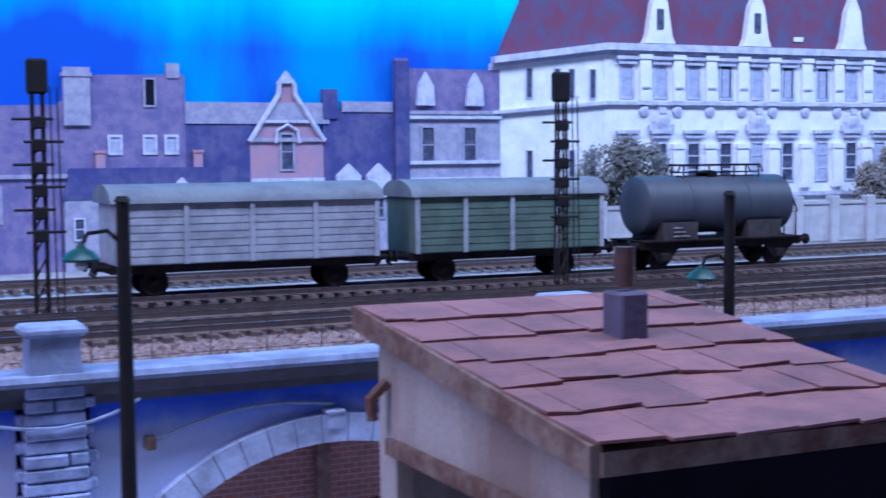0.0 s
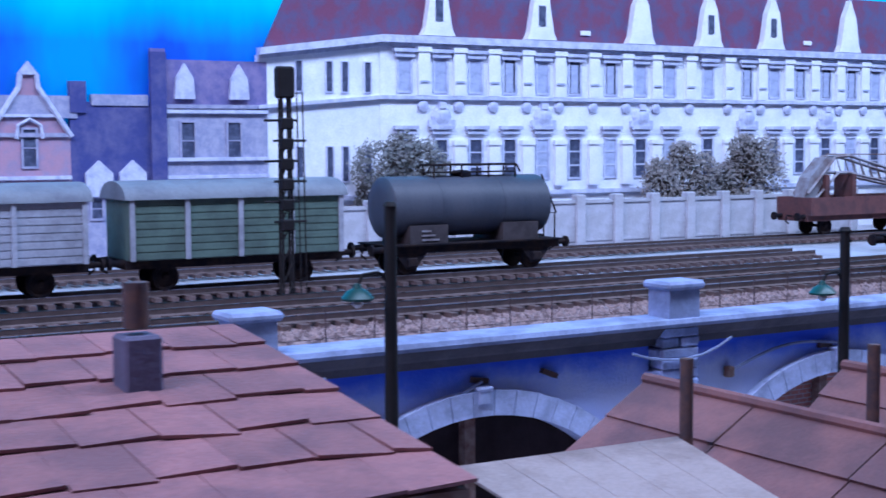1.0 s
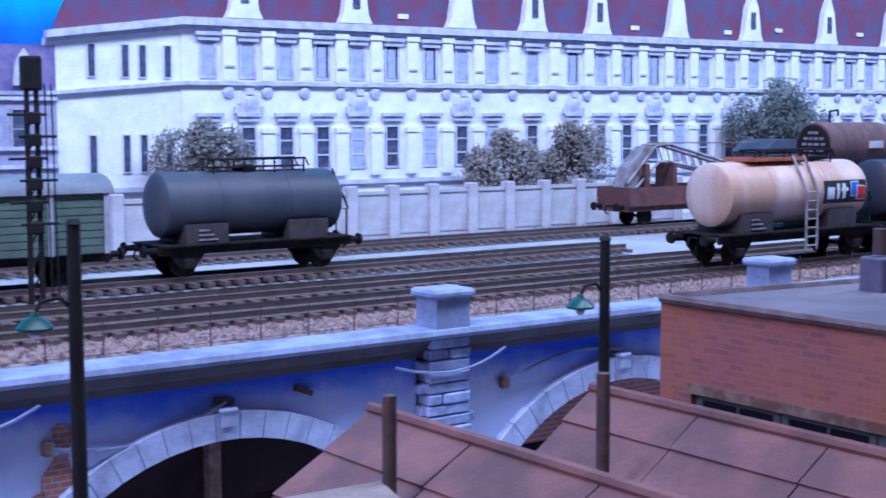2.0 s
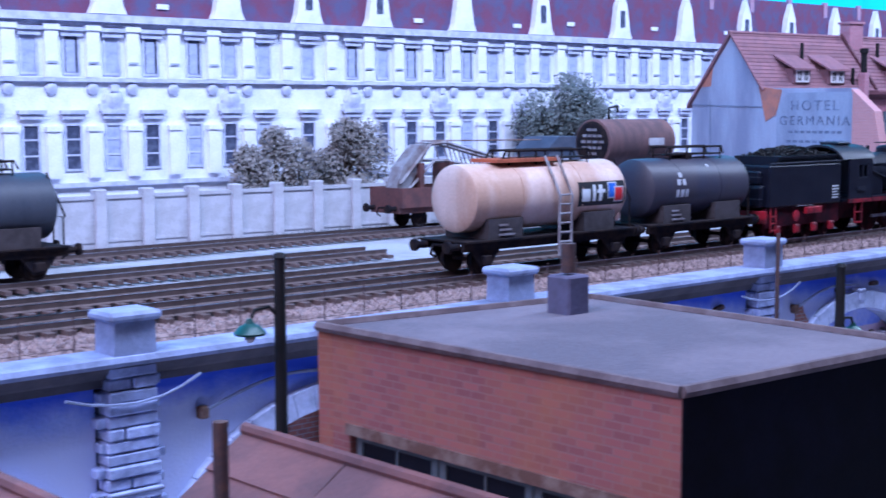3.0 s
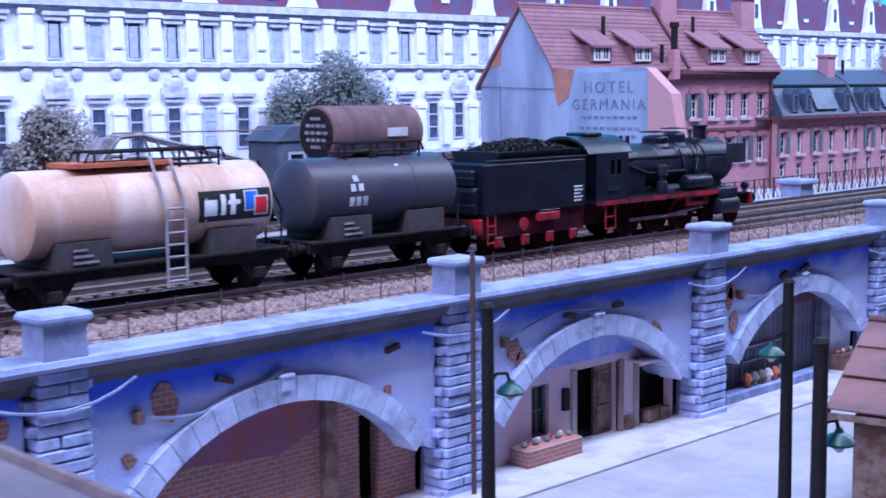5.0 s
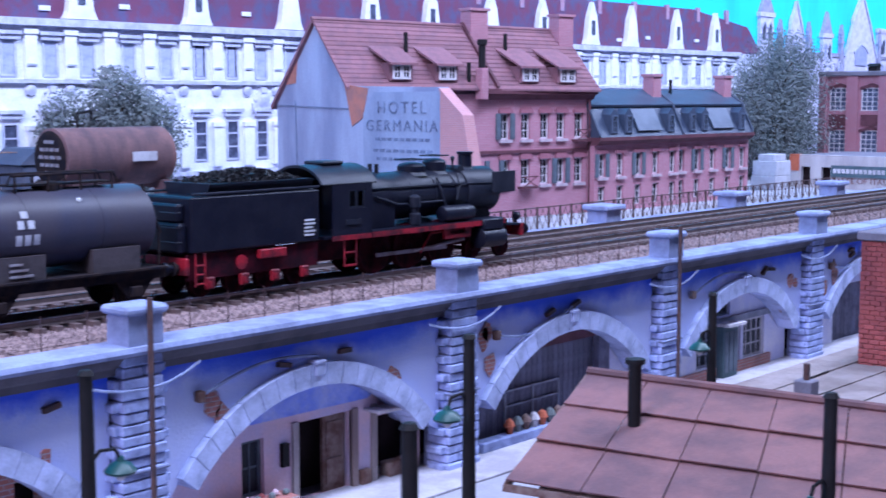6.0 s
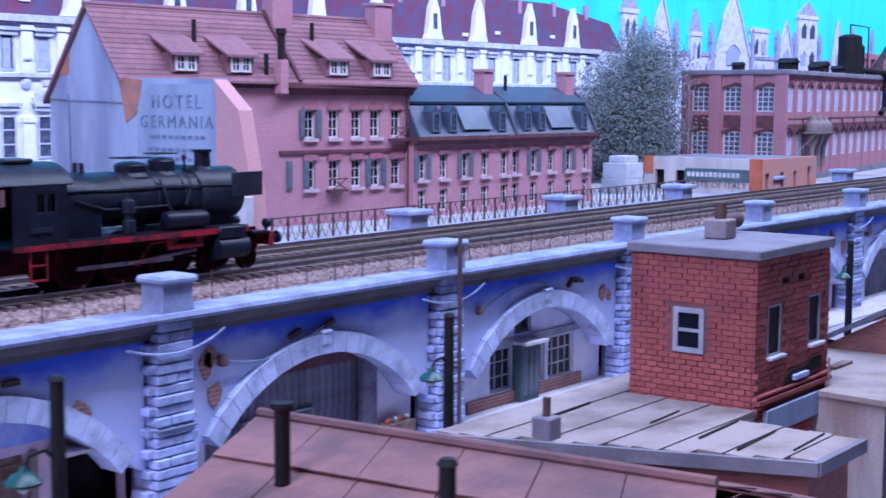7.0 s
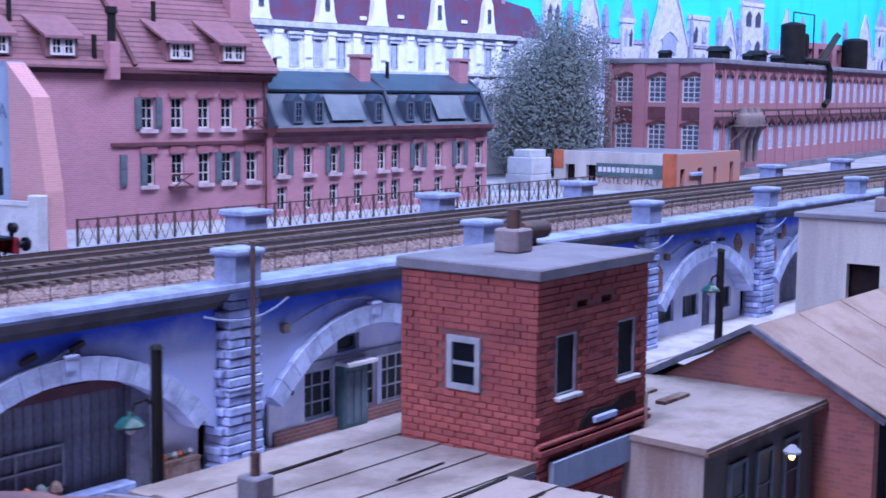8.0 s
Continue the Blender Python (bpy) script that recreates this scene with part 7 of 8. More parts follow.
part("smokebox_saddle", Geo().prism([(-4.0, 1.7), (-2.3, 1.7), (-2.5, 2.6), (-3.8, 2.6)], -0.7, 0.7), M["loco_black"], loco)
for x in (-5.2, -6.6, -8.2, -9.6):
    part("boiler_band", Geo().lathe((x, 0, 3.2), (1, 0, 0), [(0, 1.075), (0.09, 1.075)], 30), M["loco_soot"], boiler, smooth=True)
part("chimney", Geo().lathe((-3.35, 0, 4.15), (0, 0, 1), [(0, 0.5), (0.12, 0.36), (0.2, 0.34), (0.72, 0.33), (0.76, 0.4), (0.86, 0.4)], 18), M["loco_black"], loco, "black chimney", smooth=True)
part("preheater", Geo().rod((-4.3, -0.55, 4.2), (-4.3, 0.55, 4.2), 0.22, n=14), M["loco_soot"], loco, smooth=True)
for x, w, h, lab in ((-5.55, 0.55, 0.55, "steam dome"), (-7.1, 0.65, 0.42, "sand dome")):
    part("dome", Geo().lathe((x, 0, 4.05), (0, 0, 1), [(0, w + 0.12), (0.15, w), (h, w), (h + 0.1, w * 0.85), (h + 0.16, w * 0.4), (h + 0.18, 0.02)], 20), M["loco_black"], loco, "black " + lab, smooth=True)
    part("dome_railing", Geo().wire([(x - w, -w * 0.7, 4.35 + h), (x + w, -w * 0.7, 4.35 + h), (x + w, w * 0.7, 4.35 + h), (x - w, w * 0.7, 4.35 + h), (x - w, -w * 0.7, 4.35 + h)], 0.03, 5), M["loco_soot"], loco)
part("safety_valve", Geo().rod((-9.6, -0.2, 4.2), (-9.6, -0.2, 4.65), 0.1).rod((-9.6, 0.2, 4.2), (-9.6, 0.2, 4.65), 0.1), M["loco_soot"], loco)
part("whistle", Geo().rod((-4.6, -0.3, 4.15), (-4.6, -0.3, 4.7), 0.05).lathe((-4.6, -0.3, 4.65), (0, 0, 1), [(0, 0.08), (0.12, 0.12), (0.22, 0.03)], 8), M["loco_soot"], loco)
for s in (-1, 1):
    part("handrail", Geo().wire([(-11.2, s * 1.06, 3.65), (-6.0, s * 1.02, 3.65), (-2.6, s * 1.06, 3.55), (-2.1, s * 0.6, 3.9)], 0.035, 5), M["loco_soot"], loco, "thin handrail")
    part("pipe", Geo().wire([(-10.6, s * 1.12, 3.3), (-9.2, s * 1.14, 2.9), (-6.2, s * 1.12, 2.9), (-5.6, s * 1.15, 2.4)], 0.05, 6), M["loco_soot"], loco)
    part("pipe", Geo().wire([(-6.4, s * 0.9, 3.95), (-6.3, s * 1.1, 3.4), (-6.0, s * 1.15, 2.5), (-5.4, s * 1.2, 2.2)], 0.05, 6), M["loco_soot"], loco)
    part("pipe", Geo().wire([(-4.7, s * 0.7, 4.05), (-4.9, s * 1.0, 3.5), (-5.2, s * 1.1, 2.9)], 0.05, 6), M["loco_soot"], loco)
    part("air_tank", Geo().lathe((-6.6, s * 1.3, 2.32), (1, 0, 0), [(0, 0.1), (0.08, 0.33), (0.2, 0.37), (2.0, 0.37), (2.12, 0.33), (2.2, 0.1)], 16), M["loco_black"], loco, "black air tank", smooth=True)
    part("pump", Geo().lathe((-8.3, s * 1.3, 1.95), (0, 0, 1), [(0, 0.22), (0.1, 0.26), (0.5, 0.26), (0.55, 0.18), (0.75, 0.18), (0.8, 0.26), (1.25, 0.26), (1.35, 0.1)], 12), M["loco_soot"], loco, "air pump", smooth=True)
    part("cylinder", Geo().lathe((-4.1, s * 1.4, 1.05), (1, 0, 0), [(0, 0.3), (0.06, 0.46), (1.7, 0.46), (1.76, 0.3)], 18).box(-4.0, s * 1.4 - 0.35, 1.4, -2.5, s * 1.4 + 0.35, 1.95, 0.08), M["loco_black"], loco, "black cylinder block", smooth=True)
    part("slide_bar_bracket", Geo().box(-6.5, s * 1.42 - 0.06, 1.2, -4.7, s * 1.42 + 0.06, 1.38).prism([(-6.5, 1.2), (-6.2, 1.2), (-6.0, 1.85), (-6.6, 1.85)], s * 1.42 - 0.05, s * 1.42 + 0.05).prism([(-5.0, 1.2), (-4.7, 1.2), (-4.6, 1.85), (-5.1, 1.85)], s * 1.42 - 0.05, s * 1.42 + 0.05), M["loco_red"], loco, "bright red bracket")
    part("coupling_rod", Geo().box(-10.6, s * 1.12 - 0.04, 0.72, -6.0, s * 1.12 + 0.04, 0.88), M["crane_steel"], loco, "steel coupling rod")
    part("connecting_rod", Geo().rod((-8.3, s * 1.22, 0.8), (-4.9, s * 1.25, 1.08), 0.07, n=6), M["crane_steel"], loco, "steel connecting rod")
    part("valve_rod", Geo().rod((-7.2, s * 1.25, 1.5), (-4.2, s * 1.25, 1.6), 0.045, n=6).rod((-7.2, s * 1.25, 1.5), (-7.9, s * 1.25, 0.7), 0.045, n=6), M["loco_red"], loco, "red valve rod")
    part("cab_step", Geo().box(-12.9, s * 1.5 - 0.05, 0.55, -12.2, s * 1.5 + 0.05, 0.62).box(-12.9, s * 1.5 - 0.05, 1.1, -12.2, s * 1.5 + 0.05, 1.16).rod((-12.9, s * 1.5, 0.55), (-12.9, s * 1.5, 1.8), 0.04).rod((-12.2, s * 1.5, 0.55), (-12.2, s * 1.5, 1.8), 0.04), M["loco_red"], loco, "red cab steps")
    part("cab_side", Geo(Matrix.Translation((0, s * 1.52, 0))).wall(-13.6, -11.3, 1.85, 4.0, -0.05, 0.1, [(-12.7, -11.7, 2.95, 3.75)]), M["loco_black"], loco, "black cab side with window")
    part("cab_window", Geo(Matrix.Translation((-12.7, s * 1.52 - 0.03, 2.95))).box(0, 0, 0, 0.08, 0.06, 0.8).box(0.92, 0, 0, 1.0, 0.06, 0.8).box(0.08, 0, 0, 0.92, 0.06, 0.08).box(0.08, 0, 0.72, 0.92, 0.06, 0.8).box(0.46, 0, 0.08, 0.54, 0.06, 0.72), M["loco_soot"], loco)
    part("number_plate", Geo().box(-12.9, s * 1.6 - 0.02, 2.3, -12.0, s * 1.6 + 0.02, 2.5), M["loco_soot"], loco)
    part("cab_valance", Geo().box(-13.6, s * 1.55 - 0.05, 1.66, -11.3, s * 1.55 + 0.05, 1.86), M["loco_red"], loco)
part("cab_front", Geo().prism([(-1.5, 1.9), (1.5, 1.9), (1.5, 4.0), (0.9, 4.5), (-0.9, 4.5), (-1.5, 4.0)], -11.4, -11.3, "x"), M["loco_black"], loco)
part("cab_floor", Geo().box(-14.0, -1.45, 1.75, -11.3, 1.45, 1.85), M["loco_black"], loco)
roof_arc = [(1.66 * math.cos(a), 3.62 + 1.15 * math.sin(a)) for a in [math.radians(20 + 140 * i / 16) for i in range(17)]]
roof_in = [(1.58 * math.cos(a), 3.58 + 1.08 * math.sin(a)) for a in [math.radians(160 - 140 * i / 16) for i in range(17)]]
g = Geo()
for (a, b), (c, d), (e, f), (h, k) in zip(roof_arc, roof_arc[1:], roof_in[::-1], roof_in[::-1][1:]):
    g.add([(-14.2, a, b), (-14.2, c, d), (-11.0, c, d), (-11.0, a, b), (-14.2, e, f), (-14.2, h, k), (-11.0, h, k), (-11.0, e, f)], [(0, 1, 2, 3), (7, 6, 5, 4), (0, 4, 5, 1), (2, 6, 7, 3)])
part("cab_roof", g, M["loco_soot"], loco, "arched grey-black cab roof", smooth=True)
part("roof_vent", Geo().box(-13.2, -0.6, 4.74, -12.0, 0.6, 4.9, 0.05), M["loco_soot"], loco)
part("fire_door", Geo().lathe((-11.42, 0, 2.6), (-1, 0, 0), [(0, 0.5), (0.08, 0.45)], 14), M["iron_brown"], loco)
part("firebox", Geo().prism([(-1.1, 1.8), (1.1, 1.8), (1.1, 3.2), (-1.1, 3.2)], -11.5, -9.4, "x"), M["loco_black"], loco)
for x in (-1.7, -3.9):
    wheelset(loco, x, 0.52, 9, "loco_dark_red")
for x in (-6.1, -8.3, -10.5):
    wheelset(loco, x, 0.98, 13, "loco_dark_red")

tender = thing("locomotive_tender", FRONT - 14.3, TY, RAIL_Z, "black coal tender with red running gear", "tender")
part("tank_body", Geo().box(-6.6, -1.5, 1.75, 0.0, 1.5, 3.85, 0.06), M["loco_black"], tender, "black riveted tender tank")
part("coal_bunker", Geo().prism([(-1.15, 3.8), (1.15, 3.8), (1.4, 4.3), (-1.4, 4.3)], -5.6, -0.2, "x"), M["loco_black"], tender)
part("bunker_rim", Geo().wire([(-6.5, -1.45, 3.95), (0, -1.45, 3.95)], 0.05).wire([(-6.5, 1.45, 3.95), (0, 1.45, 3.95)], 0.05), M["loco_soot"], tender)
part("rear_tank", Geo().box(-7.0, -1.3, 1.75, -6.6, 1.3, 2.9, 0.1).box(-6.95, -1.1, 2.9, -6.6, 1.1, 3.6, 0.08), M["loco_black"], tender)
for z in (2.2, 2.75, 3.3):
    part("rear_handrail", Geo().wire([(-6.95, -1.3, z), (-7.15, -1.3, z), (-7.15, -0.4, z)], 0.03, 5), M["loco_soot"], tender)
part("frame", Geo().box(-6.7, -1.35, 0.75, 0.0, -1.2, 1.7).box(-6.7, 1.2, 0.75, 0.0, 1.35, 1.7), M["loco_dark_red"], tender, "dark red tender frame")
part("tool_box", Geo().box(-3.3, -1.6, 1.3, -1.9, -1.35, 1.65, 0.03), M["loco_red"], tender, "red tool box")
part("buffer_beam", Geo().box(-6.9, -1.5, 0.95, -6.7, 1.5, 1.6, 0.04), M["loco_red"], tender, "red buffer beam")
for x in (-6.45, -6.0):
    part("ladder_rail", Geo().rod((x, -1.52, 0.5), (x, -1.52, 1.75), 0.04), M["loco_red"], tender)
for z in (0.6, 0.95, 1.3):
    part("ladder_rung", Geo().rod((-6.45, -1.52, z), (-6.0, -1.52, z), 0.035), M["loco_red"], tender)
part("brake_wheel", Geo().lathe((-4.2, -1.5, 1.25), (0, -1, 0), [(0, 0.28), (0.05, 0.28)], 12), M["loco_red"], tender)
for i in range(5):
    part("marking", Geo().box(-0.85, -1.53, 2.0 + 0.15 * i, -0.85 + (0.5, 0.6, 0.42, 0.58, 0.55)[i], -1.5, 2.07 + 0.15 * i), M["mark_white"], tender, "small white markings")
for x in (-5.7, -4.0, -2.4, -0.8):
    wheelset(tender, x, 0.55, 9, "loco_dark_red")
    part("axle_box", cached("abox", lambda: Geo().box(-0.22, -1.5, 0.35, 0.22, -1.32, 0.8, 0.04).rod((0, -1.56, 0.55), (0, -1.48, 0.55), 0.13).mesh("axle_box", M["loco_red"])), None, tender, at=(x, 0, 0))
buffers(tender, -6.9, -1, 1.22, "loco_black")
rc = random.Random(3)
g = Geo()
for i in range(1300):
    x, y = rc.uniform(-5.4, -0.4), rc.uniform(-1.25, 1.25)
    top = 4.22 + 0.5 * max(0.0, 1 - ((x + 2.9) / 2.8) ** 2) * max(0.0, 1 - (y / 1.35) ** 2)
    s = rc.uniform(0.07, 0.15)
    v = Vector((x, y, top - rc.uniform(0, 0.12)))
    pts = [v + Vector((rc.uniform(-s, s), rc.uniform(-s, s), rc.uniform(-s, s))) for _ in range(4)] + [v + Vector((0, 0, s))]
    g.add(pts, [(0, 1, 4), (1, 2, 4), (2, 3, 4), (3, 0, 4), (0, 1, 2, 3)])
g.prism([(-5.5, 4.0), (-0.3, 4.0), (-1.2, 4.35), (-2.9, 4.6), (-4.6, 4.35)], -0.9, 0.9)
solid("coal_heap", Geo(Matrix.Translation((FRONT - 14.3, TY, RAIL_Z))).add(g.v, g.f), M["coal"], "heap of black coal lumps in the tender", "coal", "stuff")


def tank_wagon(x1, y, z, length, tank_len, r, mat, label, group="tank wagons", ladder=None):
    """x1: the end nearest the engine."""
    w = thing("tank_wagon", x1 - length, y, z, label, "tank wagon", group)
    a, b = (length - tank_len) / 2, (length + tank_len) / 2
    part("tank", Geo().lathe((a, 0, 1.65 + r), (1, 0, 0), [(0, 0.03), (0.02, r * 0.5), (0.08, r * 0.86), (0.2, r * 0.98), (0.3, r), (tank_len - 0.3, r), (tank_len - 0.2, r * 0.98), (tank_len - 0.08, r * 0.86), (tank_len - 0.02, r * 0.5), (tank_len, 0.03)], 34), M[mat], w, "weathered tank", smooth=True)
    for x in (a + tank_len * 0.3, a + tank_len * 0.68):
        part("tank_band", Geo().lathe((x, 0, 1.65 + r), (1, 0, 0), [(0, r + 0.015), (0.08, r + 0.015)], 34), M[mat], w, smooth=True)
    for s in (-1, 1):
        part("sole_bar", Geo().box(0.6, s * 1.25 - 0.08, 1.0, length - 0.6, s * 1.25 + 0.08, 1.35), M["wagon_dark"], w)
        part("platform_edge", Geo().box(0.6, s * 1.45 - 0.06, 1.35, length - 0.6, s * 1.45 + 0.06, 1.42), M["wagon_dark"], w)
    part("floor", Geo().box(0.6, -1.4, 1.36, length - 0.6, 1.4, 1.42), M["wagon_dark"], w)
    for x in (a + 0.9, b - 2.9):
        part("tank_saddle", Geo().prism([(x, 1.4), (x + 2.0, 1.4), (x + 2.0, 2.25), (x, 2.25)], -1.32, 1.32), M["saddle_grey"], w, "dusty grey tank saddle")
    for i in range(3):
        part("marking", Geo().box(a + 1.5, -1.36, 1.55 + 0.2 * i, a + 2.4 - 0.2 * i, -1.33, 1.63 + 0.2 * i), M["crane_steel"], w)
    for x in (1.9, length - 1.9):
        wheelset(w, x, 0.55, 0, "wagon_dark")
        for s in (-1, 1):
            part("axle_guard", cached(("ag", s), lambda: Geo().prism([(-0.8, 1.0), (0.8, 1.0), (0.25, 0.3), (-0.25, 0.3)], s * 1.2 - 0.06, s * 1.2 + 0.06).box(-0.25, s * 1.3 - 0.1, 0.4, 0.25, s * 1.3 + 0.1, 0.8, 0.04).mesh("axle_guard", M["wagon_dark"])), None, w, at=(x, 0, 0))
    buffers(w, length - 0.6, 1)
    buffers(w, 0.6, -1)
    top = 1.65 + 2 * r
    part("walkway", Geo().box(a + tank_len * 0.28, -0.45, top + 0.12, a + tank_len * 0.82, 0.45, top + 0.18), M["wagon_dark"], w)
    for s in (-1, 1):
        part("walkway_rail", Geo().wire([(a + tank_len * 0.26, s * 0.5, top + 0.15), (a + tank_len * 0.28, s * 0.5, top + 0.5), (a + tank_len * 0.82, s * 0.5, top + 0.5), (a + tank_len * 0.84, s * 0.5, top + 0.15)], 0.05), M["wagon_dark"], w)
        for i in range(4):
            xx = a + tank_len * (0.3 + 0.17 * i)
            part("rail_post", Geo().rod((xx, s * 0.5, top - 0.1), (xx, s * 0.5, top + 0.5), 0.045), M["wagon_dark"], w)
    part("dome_lid", Geo().lathe((a + tank_len * 0.5, 0, top - 0.05), (0, 0, 1), [(0, 0.5), (0.2, 0.5), (0.28, 0.35), (0.3, 0.05)], 16), M["wagon_dark"], w, smooth=True)
    part("end_rail", Geo().wire([(length - 0.7, -1.1, 1.4), (length - 0.7, -1.1, 2.6), (length - 0.7, -0.2, 2.6), (length - 0.7, -0.2, 1.4)], 0.045).wire([(b - 0.3, -0.7, top), (length - 0.6, -1.1, 2.6)], 0.05), M["wagon_dark"], w, "dark end railing")
    if ladder is not None:
        for dx in (0, 0.75):
            part("ladder_rail", Geo().wire([(ladder + dx, -1.62, 0.5), (ladder + dx, -1.62, 2.2), (ladder + dx, -r - 0.25, 1.65 + r), (ladder + dx, -0.75, top + 0.25)], 0.06), M["crane_steel"], w)
        for i in range(7):
            part("ladder_rung", Geo().rod((ladder, -1.62, 0.7 + 0.4 * i), (ladder + 0.75, -1.62, 0.7 + 0.4 * i), 0.045), M["crane_steel"], w)
    return w, a, b, 1.65 + r


def on_tank(x0, x1, z0, z1, r, zc, lift):
    """A thin plate bent over the near side of a tank."""
    g = Geo()
    n = 5
    for i in range(n):
        za, zb = z0 + (z1 - z0) * i / n, z0 + (z1 - z0) * (i + 1) / n
        ya, yb = -math.sqrt(max(0.01, (r + lift) ** 2 - (za - zc) ** 2)), -math.sqrt(max(0.01, (r + lift) ** 2 - (zb - zc) ** 2))
        g.add([(x0, ya, za), (x1, ya, za), (x1, yb, zb), (x0, yb, zb)], [(0, 1, 2, 3)])
    return g


w1, a, b, zc = tank_wagon(FRONT - 21.4, TY, RAIL_Z, 9.3, 7.7, 1.38, "tank_grey", "dark grey weathered tank wagon behind the tender")
for i in range(3):
    part("mark", on_tank(a + 1.75 + 0.34 * i, a + 1.99 + 0.34 * i, zc - 0.42, zc - 0.06, 1.38, zc, 0.02), M["mark_grey"], w1, "pale letter shape")
for pts in ((2.02, 2.29, 0.50, 0.73), (1.83, 2.08, 0.14, 0.42), (2.22, 2.47, 0.14, 0.42)):
    part("mark", on_tank(a + pts[0], a + pts[1], zc + pts[2], zc + pts[3], 1.38, zc, 0.02), M["mark_grey"], w1, "pale emblem shape")
part("lubricator", Geo().lathe((b - 3.2, -1.0, zc + 0.98), (0, -0.7, 0.7), [(0, 0.1), (0.06, 0.05)], 8), M["mark_white"], w1)
w2, a, b, zc = tank_wagon(FRONT - 30.5, TY, RAIL_Z, 11.8, 9.6, 1.42, "tank_pale", "pale pinkish tank wagon with ladder and black panel", ladder=5.9)
part("panel", on_tank(b - 3.35, b - 0.3, zc - 0.55, zc + 0.5, 1.42, zc, 0.015), M["mark_black"], w2, "black name panel")
for x0, x1, z0, z1 in ((3.15, 2.62, -0.35, 0.2), (2.46, 2.26, -0.35, 0.36), (2.06, 1.84, -0.35, 0.36), (2.16, 1.64, 0.0, 0.16)):
    part("mark", on_tank(b - x0, b - x1, zc + z0, zc + z1, 1.42, zc, 0.03), M["mark_white"], w2, "white letter shape")
for x0, x1, z0, z1, mm, word in ((1.42, 0.92, -0.22, 0.4, "mark_blue", "blue emblem shape"), (1.0, 0.5, -0.38, 0.2, "mark_red", "red emblem shape")):
    part("mark", on_tank(b - x0 - 0.05, b - x1 + 0.05, zc + z0 - 0.05, zc + z1 + 0.05, 1.42, zc, 0.025 if mm == "mark_blue" else 0.035), M["mark_white"], w2, "white emblem border")
    part("mark", on_tank(b - x0, b - x1, zc + z0, zc + z1, 1.42, zc, 0.03 if mm == "mark_blue" else 0.045), M[mm], w2, word)
part("platform_box", Geo().box(3.0, -0.8, zc + 1.45, 6.8, 0.8, zc + 1.6), M["orange"], w2, "orange-brown top platform")

# ---- wagons in the yard ----
YZ = RAIL_Z - 0.25


def van(x0, x1, y, wall, label, planks=14):
    v = thing("goods_van", x0, y, YZ, label, "goods van", "goods vans")
    L = x1 - x0
    part("body", Geo().box(0.3, -1.5, 1.3, L - 0.3, 1.5, 3.9, 0.03), M[wall], v)
    for i in range(8):
        part("plank", Geo().box(0.28, -1.56, 1.35 + 0.31 * i, L - 0.28, -1.5, 1.62 + 0.31 * i), M[wall], v)
    for i in range(5):
        part("strap", Geo().box(0.3 + (L - 0.8) * i / 4, -1.64, 1.3, 0.5 + (L - 0.8) * i / 4, -1.55, 3.9), M["window_grey"], v)
    arc = [(1.7 * math.cos(a), 3.75 + 0.75 * math.sin(a)) for a in [math.pi * i / 12 for i in range(13)]]
    part("roof", Geo().prism(arc, 0.1, L - 0.1, "x"), M["van_roof"], v, "grey curved roof", smooth=True)
    part("under_frame", Geo().box(0.2, -1.3, 0.95, L - 0.2, 1.3, 1.3), M["wagon_dark"], v)
    for x in (2.0, L - 2.0):
        wheelset(v, x, 0.55, 0, "wagon_dark")
    buffers(v, L - 0.2, 1)
    buffers(v, 0.2, -1)


van(6.0, 17.8, 17.4, "window_grey", "grey goods van with a curved roof")
van(18.9, 29.0, 17.4, "wagon_green", "faded green goods van with a curved roof")
tank_wagon(41.0, 17.4, YZ, 10.6, 8.8, 1.4, "tank_yard", "blue-grey tank wagon standing in the yard", "tank wagons")

flat = thing("crane_match_wagon", 65.6, 26.0, YZ, "brown low-sided wagon carrying the crane jib", "wagon")
part("body", Geo().box(0.3, -1.5, 1.25, 11.2, 1.5, 1.45).box(0.3, -1.5, 1.45, 11.2, -1.38, 2.4).box(0.3, 1.38, 1.45, 11.2, 1.5, 2.4).box(0.3, -1.38, 1.45, 0.42, 1.38, 2.4).box(11.08, -1.38, 1.45, 11.2, 1.38, 2.4), M["wagon_brown"], flat, "brown planked sides")
part("under_frame", Geo().box(0.2, -1.3, 0.9, 11.3, 1.3, 1.25), M["wagon_brown"], flat)
for x in (2.2, 9.1):
    wheelset(flat, x, 0.55, 0, "wagon_dark")
buffers(flat, 11.3, 1)
buffers(flat, 0.2, -1)
jib_pts = [(0.9, 2.6), (3.3, 4.9), (4.5, 5.0), (10.5, 3.6), (12.0, 3.2)]
for s in (-0.6, 0.6):
    for (xa, za), (xb, zb) in zip(jib_pts, jib_pts[1:]):
        part("jib_chord", Geo().rod((xa, s, za), (xb, s, zb), 0.11, n=4), M["crane_steel"], flat, "grey steel jib")
    for (xa, za), (xb, zb) in zip([(1.5, 2.2), (3.6, 3.9), (4.5, 3.9)], [(3.6, 3.9), (4.5, 3.9), (11.9, 2.6)]):
        part("jib_chord", Geo().rod((xa, s, za), (xb, s, zb), 0.1, n=4), M["crane_steel"], flat)
    for i in range(9):
        x = 4.7 + 0.78 * i
        part("jib_lacing", Geo().rod((x, s, 4.95 - 0.227 * (x - 4.5)), (x + 0.4, s, 3.9 - 0.173 * (x - 4.5)), 0.06, n=4), M["crane_steel"], flat)
